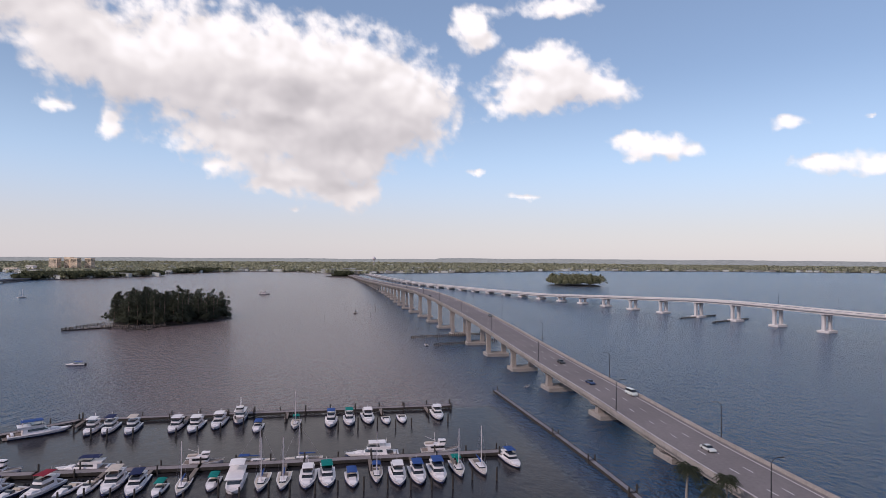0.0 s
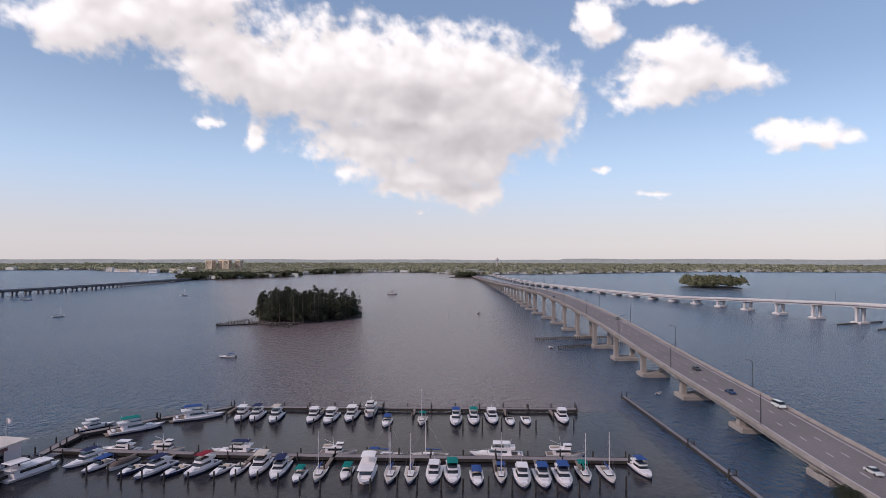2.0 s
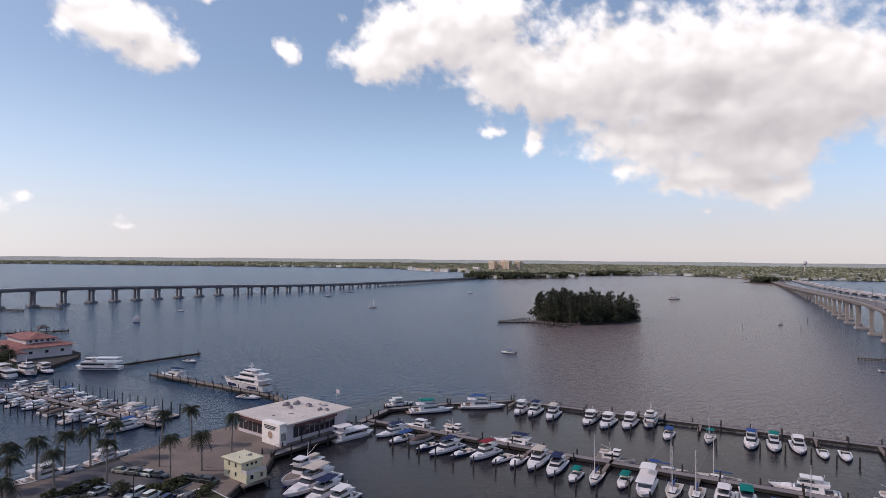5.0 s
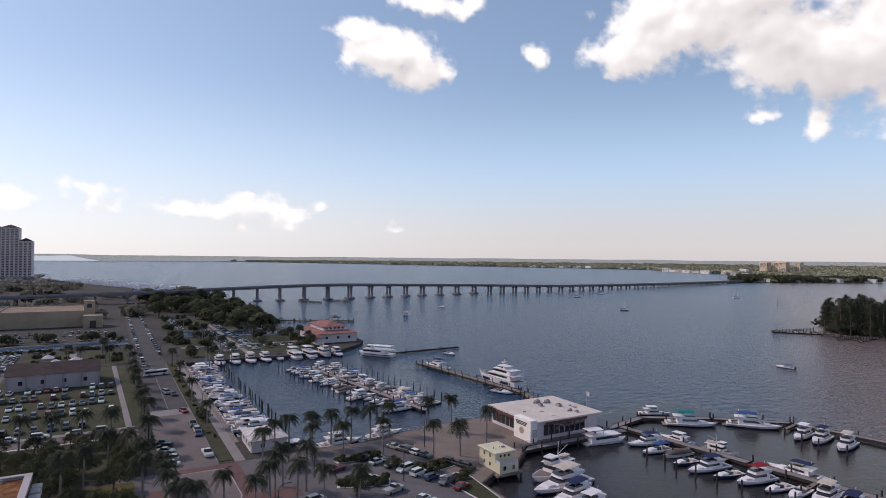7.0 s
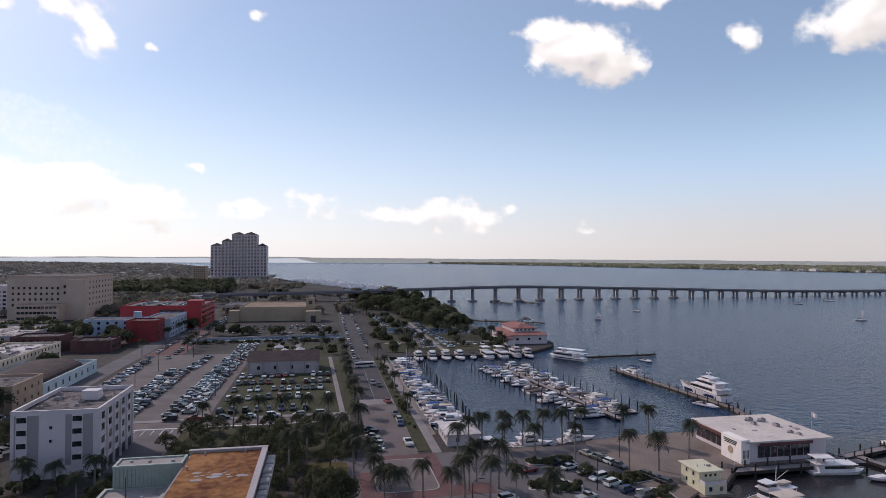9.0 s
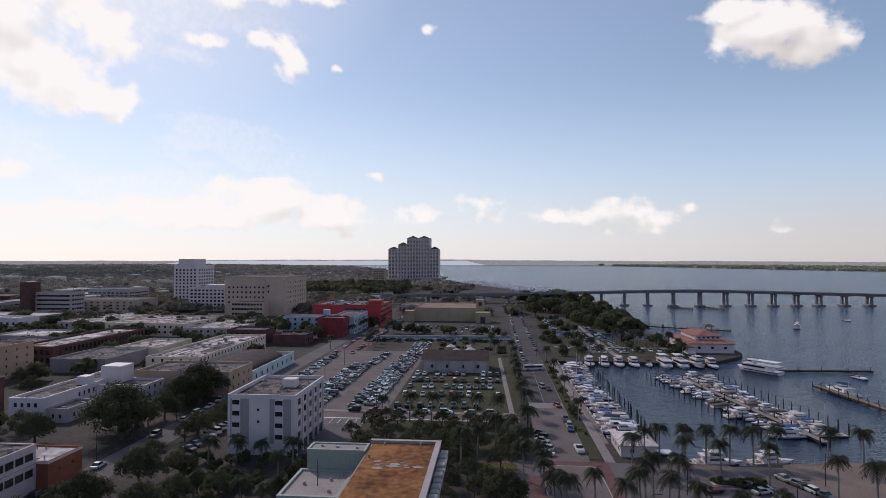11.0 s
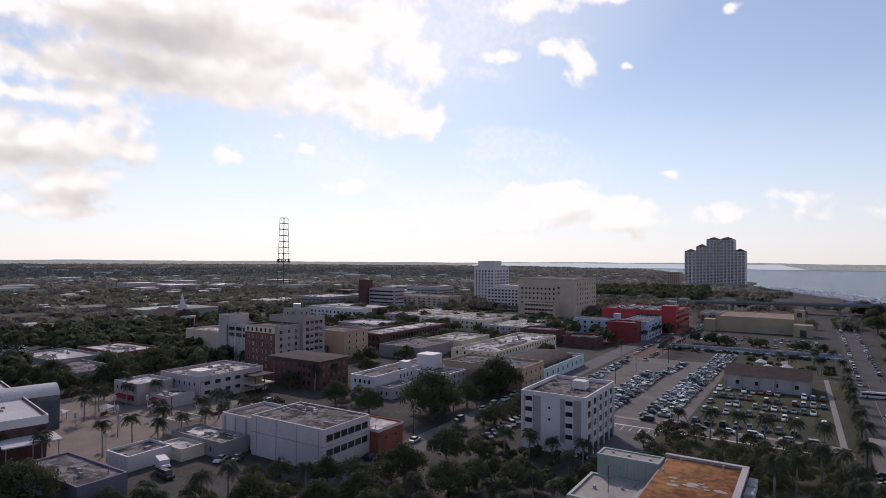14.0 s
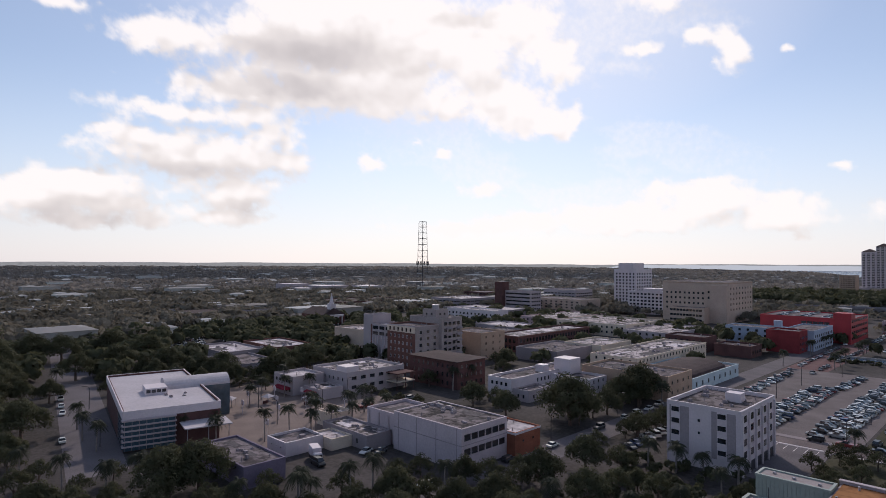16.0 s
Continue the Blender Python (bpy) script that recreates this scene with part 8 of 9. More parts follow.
for x, y, k, a, s in ((-258, 142, "An", 188, 1.3), (-198, 139.5, "C", 20, 1.15), (-289, 168, "C", 10, 1.0), (-494, 240, "T", 150, 1.1), (-447, 468, "S", 60, 0.9), (-178, 299, "Cb", 190, 0.9),
                      (-660, 642, "Cn", 20, 1.4), (-240, 847, "T", 10, 1.2), (-76, 581, "C", 80, 1.0), (-557, 313, "C", 0, 1.2), (-116.6, 97.5, "T", -76, 1.25), (-110.6, 95, "At", -82, 1.4), (-104.2, 93, "An", -78, 1.15), (-98, 92, "A", -78, 1.1), (-92, 91, "C", -80, 1.1),
                      (-166, 60, "A", 95, 1.1), (-168, 45, "H", 90, 0.9), (-168, 75, "A", 100, 1.0), (-620, 560, "S", 30, 1.0), (-520, 760, "S", 70, 1.0), (40, 255, "C", 60, 0.5), (-5, 372, "C", 100, 0.8)):
    moor(k, x, y, a, s)
mega_yacht(at(-215, 149.5, 0, 186, 0.85))
ferry(at(-303, 129, 0, 218, 0.9))

# ---------------------------------------------------------------- cars
def car(label, L, W, H, kind):
    """Painted body with bonnet and cabin, dark glazing and four wheels; forward is +x."""
    t = thing("parked_car", label, "car", "parked cars")
    w, zb = W / 2, 0.30
    belt = H * 0.62
    s = Shape()
    nose = [(-0.5, 0.45), (-0.49, belt * 0.95), (-0.3, belt), (0.2, belt), (0.42, belt * 0.86), (0.5, belt * 0.6), (0.5, 0.45)]
    if kind == "pickup":
        nose = [(-0.5, 0.5), (-0.5, belt), (-0.3, belt), (0.2, belt), (0.44, belt * 0.93), (0.5, belt * 0.7), (0.5, 0.5)]
    rings = []
    for y, f in ((-w, 0.94), (-w * 0.93, 1.0), (w * 0.93, 1.0), (w, 0.94)):
        rings.append([(L * a * (0.985 if abs(y) == w else 1), y, zb) for a in (0.49, -0.49)] + [(L * a * (0.985 if abs(y) == w else 1), y, z * f) for a, z in nose])
    s.rings(rings)
    a0, a1, b0, b1 = {"sedan": (-0.36, 0.22, -0.22, 0.06), "suv": (-0.48, 0.24, -0.43, 0.1), "pickup": (-0.08, 0.24, -0.05, 0.12), "van": (-0.49, 0.38, -0.48, 0.24)}[kind]
    s.box(L * b0, L * b1, -w * 0.74, w * 0.74, H - 0.06, H, 0.03)
    part("body", s, CAR_PAINT, t)
    low = [(L * a0, -w * 0.92, belt), (L * a1, -w * 0.9, belt), (L * a1, w * 0.9, belt), (L * a0, w * 0.92, belt)]
    top = [(L * b0 - 0.03, -w * 0.76, H - 0.05), (L * b1 + 0.03, -w * 0.76, H - 0.05), (L * b1 + 0.03, w * 0.76, H - 0.05), (L * b0 - 0.03, w * 0.76, H - 0.05)]
    part("cabin_glass", Shape().rings([low, top]), GLASS, t)
    if WHEEL:
        me = WHEEL[0]
    else:
        me = Shape().tube((0, -0.11, 0), (0, 0.11, 0), 0.33, 0.33, 10).mesh("wheel")
        WHEEL.append(me)
    for x in (-0.31 * L, 0.31 * L):
        for y in (-w + 0.1, w - 0.1):
            part("wheel", me, RUBBER, t).location = (x, y, 0.33)
    return t


WHEEL = []
CARS = [car("parked saloon car", 4.7, 1.82, 1.45, "sedan"), car("parked sport utility car", 4.7, 1.9, 1.75, "suv"), car("parked pickup truck", 5.6, 1.98, 1.85, "pickup"),
        car("parked compact hatchback car", 4.1, 1.75, 1.5, "suv"), car("parked van", 5.3, 2.0, 2.1, "van")]
cars_used = set()
FAR_PARKED = []             # cars too far off to tell apart


def park(x, y, heading, where, z=LAND + 0.06, kind=None):
    """A car at x, y; where says what it stands on."""
    k = kind if kind is not None else rnd.choice((0, 0, 0, 1, 1, 1, 3, 3, 2, 4 if rnd.random() < 0.3 else 0))
    m = at(x, y, z, heading)
    if kind is None and math.hypot(x, y) > 246:
        FAR_PARKED.append((k % 2, m))
        return None
    if k in cars_used:
        c = copy_thing(CARS[k], m)
    else:
        cars_used.add(k)
        c = CARS[k]
        c.matrix_world = m
    c["label"] = {0: "saloon car", 1: "sport utility car", 2: "pickup truck", 3: "compact hatchback car", 4: "tall van"}[k] + " " + where
    return c


def car_row(x0, x1, y0, y1, n, heading, where, fill=0.92, z=LAND + 0.06):
    for k in range(n):
        if rnd.random() < fill:
            f = k / max(1, n - 1)
            park(x0 + (x1 - x0) * f + rnd.uniform(-0.2, 0.2), y0 + (y1 - y0) * f + rnd.uniform(-0.3, 0.3), heading + rnd.choice((0, 180)) + rnd.uniform(-3, 3), where, z)


G = "parked on the gravel car park"
car_row(-212, -318, -44.4, -41.5, 37, 88, G)
car_row(-212, -318, -49.6, -46.8, 37, 88, G)
car_row(-208, -290, -63, -62, 28, 88, G)
car_row(-208, -290, -68, -67.5, 28, 88, G)
car_row(-214, -320, -84, -86, 30, 92, G, 0.7)
car_row(-296, -330, -60, -58, 11, 88, G, 0.8)
N = "parked on the worn lawn"
for x, n in ((-273, 13), (-259, 13), (-246, 13), (-232, 11), (-214, 10)):
    car_row(x, x, -34, 2, n, 0 if x > -260 else 180, N, 0.85)
car_row(-206, -205.4, -56, 0, 8, 90, "parked along the side street", 0.8, LAND + 0.12)
R = "parked along the waterfront road"
car_row(-184, -165, 14.4, 14.4, 6, 68, R, 1.0)
for x, y, h, k in ((-169, 24, 5, 2), (-189, 24.2, -4, 0), (-192, 24.3, 2, 1), (-200, 24, 0, 2), (-218.5, 23.3, 14, 0), (-250, 20.5, 12, 1), (-246, 22.6, 5, 0)):
    park(x, y, h, R, LAND + 0.06, k)

car_row(-330, -300, 16, 16, 5, 0, R, 0.9)
M = "parked at the marina car park"
car_row(-151, -128, 70, 80, 8, 20, M, 0.9)
car_row(-150, -118, 58, 72, 9, 110, M, 0.85)
car_row(-142, -112, 50, 62, 9, 110, M, 0.85)
car_row(-126, -106, 40, 54, 7, 110, M, 0.8)
S = "parked in a downtown street"
car_row(-215, -145, -101, -100, 9, 2, S, 0.6)
car_row(-205, -160, -85, -84, 12, 60, S, 0.8)
car_row(-43, -76, -190, -345, 14, 78, S, 0.5)
car_row(-120, -170, -175, -172, 8, 0, S, 0.5)
for x, y, h, k in ((-113, -115, 80, 1), (-103, -133, 20, 0), (-106, -130, 20, 3), (-88, -134, 85, 4), (-97, -103, 5, 1), (-134, -103, 5, 0), (-126, -101, 185, 1), (-136, -160, 20, 0)):
    park(x, y, h, "parked beside a white building", LAND + 0.06, k)
B = "driving on the bridge"
for x, y, k in ((53.7, 252, 3), (58, 221, 0), (68.6, 207, 4), (71.5, 155, 0), (34.5, 370, 0), (-4, 490, 0), (-14, 600, 1), (-30, 640, 0)):
    i = next(j for j in range(1, len(near_line)) if near_line[j].y >= y)
    p, q = near_line[i - 1], near_line[i]
    f = (y - p.y) / (q.y - p.y)
    park(x, y, math.degrees(math.atan2(q.y - p.y, q.x - p.x)) + 180, B, p.z + (q.z - p.z) * f + 0.07, k)


# cars farther off, in one mesh
far_body, far_glass = Shape(), Shape()
rows = [(-330, -460, -78, -76, 20, 0), (-330, -460, -88, -90, 20, 0), (-150, -130, -330, -372, 12, 95), (-165, -148, -350, -380, 9, 95), (-640, -350, 25, 25, 34, 0), (-620, -350, 16, 16, 30, 0),
        (-440, -437, -66, 0, 18, 0), (-452, -449, -66, 0, 18, 0), (-466, -463, -66, 0, 18, 0), (-514, -472, -132, -132, 16, 90), (-514, -472, -118, -118, 16, 90), (-514, -472, -104, -104, 16, 90), (-540, -475, -80, -78, 16, 90)]
rows += [(-470, -345, 60, 62, 22, 90), (-470, -345, 72, 74, 22, 90), (-372, -326, -40, -40, 12, 90), (-372, -326, -46, -46, 12, 90), (-430, -418, -60, 4, 16, 0), (-540, -450, 44, 46, 18, 90), (-360, -352, 40, 100, 14, 0)]
rows += [(-180 - 14 * k, -160 - 14 * k, -430 + 6 * k, -376 + 6 * k, 16, 20) for k in range(5)] + [(-140 - 8 * k, -125 - 8 * k, -400, -345, 14, 20) for k in range(4)] + [(-300, -420, -199 - 4 * k, -201 - 4 * k, 18, 0) for k in range(1)]
for x0, x1, y0, y1, n, turn in rows:
    for k in range(n):
        if rnd.random() < 0.8:
            f = k / (n - 1)
            m = at(x0 + (x1 - x0) * f + rnd.uniform(-0.3, 0.3), y0 + (y1 - y0) * f, LAND + 16.5 - 0.8 if y0 < -90 and x0 < -460 else LAND + 0.05, turn + rnd.choice((0, 180)) + rnd.uniform(-4, 4))
            for shape, source in ((far_body, CARS[0].children[0]), (far_glass, CARS[0].children[1])):
                shape.add([m @ v.co for v in source.data.vertices], [tuple(p.vertices) for p in source.data.polygons])
for k, m in FAR_PARKED:
    for shape, source in ((far_body, CARS[k].children[0]), (far_glass, CARS[k].children[1])):
        shape.add([m @ v.co for v in source.data.vertices], [tuple(p.vertices) for p in source.data.polygons])
far_cars = thing("far_cars", "parked cars of many colours in distant streets", "cars", "", None, "stuff")
FAR_PAINT = island_random("far_car_paint", (0.02, 0.02, 0.025), (0.45, 0.45, 0.46), 0.45)
fn, fl = FAR_PAINT.node_tree.nodes, FAR_PAINT.node_tree.links
fr, fg = fn.new("ShaderNodeValToRGB"), fn.new("ShaderNodeNewGeometry")
fr.color_ramp.interpolation = "CONSTANT"
hues = [(0.6, 0.6, 0.59), (0.025, 0.025, 0.028), (0.25, 0.25, 0.26), (0.03, 0.035, 0.06), (0.6, 0.6, 0.59), (0.06, 0.06, 0.065), (0.4, 0.39, 0.37), (0.16, 0.025, 0.025), (0.02, 0.02, 0.022), (0.58, 0.58, 0.57), (0.1, 0.1, 0.11)]
while len(fr.color_ramp.elements) < len(hues):
    fr.color_ramp.elements.new(0.5)
for k, c in enumerate(hues):
    fr.color_ramp.elements[k].position, fr.color_ramp.elements[k].color = k / len(hues), (*c, 1)
fl.new(fg.outputs["Random Per Island"], fr.inputs[0])
fl.new(fr.outputs[0], fn["Principled BSDF"].inputs["Base Color"])
tagged(part("car_bodies", far_body, FAR_PAINT, far_cars), kind="stuff")
tagged(part("car_glazing", far_glass, GLASS, far_cars), kind="stuff")

# ---------------------------------------------------------------- trees of the town
OAKS = [broadleaf(3, 10, 7.2, "spreading dark green broadleaf tree"), broadleaf(5, 9, 6.2, "rounded dark green street tree"), broadleaf(8, 8, 5.6, "dense dark green broadleaf tree", LEAF, 14, 150)]
PALMS = [palm(2, 9.0, "tall palm with arching dark fronds", 30, 2.75), palm(4, 7.5, "palm with a full dark crown", 30, 2.6), palm(6, 5.5, "short palm with drooping fronds", 28, 2.4)]
tree_used = set()


OPEN = [(-197.5, -160, -58, -42.5), (-208.5, -196.4, -62, 9), (-320, -157.2, 12, 26.5), (-157, -134.6, 12.1, 27), (-316, -176, 29.4, 33.5), (-316, -208, -36, 8.1)]      # paving and lawns kept clear of trees


def plant(stock, k, x, y, size, z=LAND):
    if any(a < x < b and c < y < d for a, b, c, d in OPEN):
        return None
    t = stock[k]
    m = at(x, y, z, rnd.uniform(0, 360), size)
    if t.name in tree_used:
        return copy_thing(t, m)
    tree_used.add(t.name)
    t.matrix_world = m
    return t


def trees(spots, base=(10, 9, 8)):
    for x, y, h in spots:
        k = 0 if h > 9 else 1 if h > 8 else 2
        plant(OAKS, k, x, y, h / base[k] * rnd.uniform(0.95, 1.1))


def palms(spots):
    for x, y, h in spots:
        k = 0 if h >= 9 else 1 if h > 6.5 else 2
        plant(PALMS, k, x, y, h / (9.0, 7.5, 5.5)[k] * 1.04)


trees([(-178, -116, 12), (-162, -131, 9), (-223, -117, 9), (-171, -87, 7), (-181, -86, 7), (-190, -87, 7), (-151, -89, 7), (-135, -83, 9), (-116, -83, 9), (-124, -68, 8), (-97, -81, 9), (-113, -69, 9), (-101, -75, 8), (-127, -60, 8),
       (-97, -84, 7), (-94, -98, 6), (-84, -96, 7), (-80, -112, 7), (-76, -102, 7), (-67, -105, 8), (-59, -139, 10), (-52, -140, 10), (-56, -119, 8), (-108, -92, 8), (-140, -76, 8), (-90, -72, 9), (-76, -88, 9)])
trees([(-80, -360, 12), (-72, -300, 10), (-37, -212, 10), (-30, -189, 9), (-36, -225, 9), (-112, -330, 12), (-106, -368, 12), (-123, -226, 7), (-69, -369, 12), (-60, -439, 12), (-126, -308, 10), (-110, -296, 10),
       (-98, -279, 9), (-54, -260, 9), (-291, -383, 9), (-244, -353, 8), (-30, -240, 10), (-34, -262, 11), (-40, -285, 11), (-44, -310, 11), (-48, -335, 12), (-100, -262, 9), (-116, -270, 9), (-92, -310, 11)])
trees([(x, y, h * (0.74 if x < -130 else 1)) for x, y, h in [(-153, 2, 9), (-158, -8, 9), (-165, -4, 9), (-166, -14, 9), (-159, -17, 9), (-125, 49, 6), (-204, 28, 6), (-136, 63, 6), (-174, -31, 8), (-166, -35, 8), (-170, -23, 8), (-178, -12, 8), (-180, -22, 8),
       (-169, -5, 8), (-188, -30, 8), (-184, -5, 8), (-144, -6, 9), (-139, -1, 9), (-127, 3, 9), (-150, -14, 9), (-150, -26, 9), (-160, -30, 8), (-176, -42, 8), (-140, -46, 8), (-132, -30, 8), (-190, -16, 8), (-192, -34, 8), (-194, -24, 7), (-186, -38, 9), (-182, 1, 8), (-174, 4, 8), (-170, -38, 7), (-180, -34, 8), (-184, -12, 8), (-194, -8, 6), (-176, -18, 8), (-162, -24, 8), (-164, 8, 7)]])
palms([(-88, -162, 9), (-95, -160, 9), (-103, -158, 10), (-150, -59, 6), (-150, -66, 6), (-149, -73, 6), (-150, -51, 6), (-76, -168, 8), (-67, -109, 8), (-84, -106, 9), (-131, -244, 9), (-129, -223, 9), (-50, -186, 7), (-50, -200, 7),
       (-52, -214, 7), (-79, -176, 7), (-178, -172, 8), (-188, -172, 8), (-213, -99, 8), (-96, -250, 8), (-60, -279, 8), (-130, -169, 8), (-120, -165, 8), (-110, -172, 8), (-70, -178, 7)])
trees([(-168, -109, 13), (-212, -107, 12.5), (-165, -149, 9), (-186, -176, 9), (-196, -182, 8), (-176, -184, 8)])
trees([(-168 - 8.5 * k, -89.5, rnd.choice((6, 6.5, 7))) for k in range(9)])

palms([(-158, 39, 9), (-151, 47, 9), (-150, 55, 8), (-147, 65, 9), (-139, 76, 9), (-162, 86, 9), (-157, 92, 10), (-137, 83, 8), (-144, 96, 9), (-143, 12, 7), (-124, 15, 8), (-138, 36, 9), (-133, 33, 9), (-133, 40, 10),
       (-126, 36, 9), (-120, 26, 9), (-154, 35, 8), (-178, 10, 9), (-167, 5, 9), (-156, 8, 9), (-171, 1, 8), (-150, -8, 10), (-157, -4, 9), (-120, 40, 9), (-116, 46, 9)])
palms([(-188 - 15 * k, 10.6 + rnd.uniform(-0.8, 0.8), rnd.choice((6, 7, 8))) for k in range(10)])
palms([(-196 - 38 * k, 27.6, 7) for k in range(4)])
trees([(-207, 27.4, 4.6), (-236, 27.2, 4.4), (-272, 27.2, 5)])
palms([(-194 - 11 * k, -37 + rnd.uniform(-1, 1), 7) for k in range(2)] + [(-194.5, -27 + 7.2 * k, rnd.choice((8, 9))) for k in range(5)] + [(-149, 11.9, 7), (-139, 11.6, 6), (-146, 7.5, 8), (-126, 13, 8), (-131, 22, 7), (-129, 31, 8)])
palms([(-163, 44 + 6 * k, 8) for k in range(6)] + [(-300 - 9 * k, 37 + rnd.uniform(-1, 40), 8) for k in range(3)])
palms([(rnd.uniform(-400, -330), rnd.uniform(40, 106), rnd.choice((7, 8, 8))) for k in range(14)])
palms([(53, 125, 8.6), (60, 122, 7.6), (56.5, 120, 6.4)])
palms([(rnd.uniform(-470, -340), rnd.choice((-94, -73)) + rnd.uniform(-0.5, 0.5), 7) for k in range(12)])

# the wooded park beside the far bridge's end and trees between the downtown blocks
park_rs = random.Random(21)
spots = []
while len(spots) < 70:
    x, y = park_rs.uniform(-760, -420), park_rs.uniform(36, 112)
    if y < 30 + (x + 760) * 0.02 + 75 and inside(x, y, SOUTH_SHORE) and not (x > -520 and y < 70):
        spots.append((x, y, park_rs.choice((9, 10, 11, 12))))
trees(spots[:24])
ROUGH = [(x, y) for x in range(-480, -20, 9) for y in range(-430, -10, 9)]
FOOT = [(o.children[0].data, o) for o in bpy.data.objects if o.name.startswith("building") and o.type == "EMPTY" and o.children]
BLOCKS = []
for me, o in FOOT:
    c = [v.co for v in me.vertices]
    BLOCKS.append((min(p.x for p in c) - 3.5, max(p.x for p in c) + 3.5, min(p.y for p in c) - 3.5, max(p.y for p in c) + 3.5))
CLEAR = [(-450, -318, -112, 12), (-600, -450, -90, 12), (-232, -176, -170, -126), (-345, -196, -94, 10), (-432, -30, -105, -91), (-150, -72, -242, -150), (-470, -330, -94, -72), (-112, -70, -150, -108), (-170, -132, -380, -320), (-140, -92, -60, 4), (-480, -430, -70, 5), (-202, -130, -62, 10)]
grove = []
for x, y in ROUGH:
    x, y = x + park_rs.uniform(-4, 4), y + park_rs.uniform(-4, 4)
    if any(a < x < b and c < y < d for a, b, c, d in BLOCKS + CLEAR):
        continue
    if abs((x + 45) - (y + 180) * 0.19) < 11 and y < -165:
        continue
    if x > -170 and -165 < y < -20 or (x > -215 and -240 < y < -165):
        continue
    if (x + 0) ** 2 + y ** 2 < 75 ** 2 or (x < -240 and park_rs.random() < 0.45):
        continue
    if park_rs.random() < (0.62 if y < -235 or x > -120 else 0.42):
        grove.append((x, y, park_rs.choice((7, 8, 8, 9, 9, 10))))
grove.sort(key=lambda q: q[0] ** 2 + q[1] ** 2)
trees(grove[:60])
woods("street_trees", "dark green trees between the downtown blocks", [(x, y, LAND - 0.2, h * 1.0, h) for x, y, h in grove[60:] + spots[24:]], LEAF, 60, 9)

palms([(park_rs.uniform(-500, -326), park_rs.uniform(38, 106), park_rs.choice((7, 8, 9))) for _ in range(12)])
palms([(-322 + park_rs.uniform(-50, 0), park_rs.uniform(-34, 8), 7) for _ in range(7)])
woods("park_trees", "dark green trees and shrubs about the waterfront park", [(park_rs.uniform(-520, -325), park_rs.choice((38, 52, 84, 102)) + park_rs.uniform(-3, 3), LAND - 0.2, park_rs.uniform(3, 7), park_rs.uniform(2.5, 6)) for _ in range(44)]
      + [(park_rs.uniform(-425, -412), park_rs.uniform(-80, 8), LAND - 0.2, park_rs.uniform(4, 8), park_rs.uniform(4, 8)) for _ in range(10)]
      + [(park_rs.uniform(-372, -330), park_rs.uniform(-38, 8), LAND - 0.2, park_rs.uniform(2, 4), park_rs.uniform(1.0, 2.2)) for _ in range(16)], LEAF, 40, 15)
# dark clump where the long bridge lands
woods("landing_trees", "dark trees at the bridge landing", [(-262 + park_rs.uniform(-14, 30), 1640 + park_rs.uniform(-40, 60), 1.0, 14, park_rs.uniform(8, 14)) for _ in range(40)], LEAF, 30, 12)
sheet("ground_landing", [(-290, 1590), (-225, 1590), (-215, 1700), (-240, 1810), (-280, 1800)], 1.2, EARTH, "low causeway at the bridge landing", "ground", 2.0)
trees([(-118 - 5.2 * k + park_rs.uniform(-1, 1), -238 + park_rs.uniform(-2, 2), 6) for k in range(6)] + [(-146 + park_rs.uniform(-2, 2), -160 - 9 * k, 5.5) for k in range(5)])
palms([(-100 - 7.5 * k, -156 + park_rs.uniform(-1.5, 1.5), 7) for k in range(5)] + [(-104 - 9 * k, -206 + park_rs.uniform(-6, 6), 7) for k in range(4)])
trees([(-24, -232, 9), (-28, -212, 10), (-24, -196, 9), (-29, -181, 8), (-33, -168, 7), (-27, -160, 8), (-38, -154, 6), (-46, -157, 6), (-22, -176, 8), (-26, -145, 8), (-34, -143, 7)])
palms([(-42, -148, 7), (-50, -152, 6), (-36, -160, 7), (-30, -172, 7)])
trees([(-164, 4, 6.5), (-170, 7, 6.5), (-176, 8, 6), (-166, -10, 7), (-172, -16, 7), (-160, -10, 6.5), (-186, 2, 6), (-190, -2, 6), (-154, -9, 6), (-146, -12, 6), (-138, -10, 6), (-134, -4, 5.5), (-142, -16, 6.5), (-128, -10, 6)])
woods("canal_shrubs", "low dark shrubs along the canal bank", [(-381 - 0.073 * k + park_rs.uniform(-2, 3), -82 + 1.9 * k, LAND - 0.2, park_rs.uniform(1.6, 3.4), park_rs.uniform(1.0, 2.8)) for k in range(48) if park_rs.random() < 0.7], LEAF, 40, 25)
# dark grove beyond the red garage
woods("dark_grove", "tall dark trees beyond the parking garage", [(park_rs.uniform(-1060, -800), park_rs.uniform(-300, -140), LAND - 0.3, park_rs.uniform(12, 22), park_rs.uniform(10, 17)) for _ in range(170)], LEAF, 40, 71)
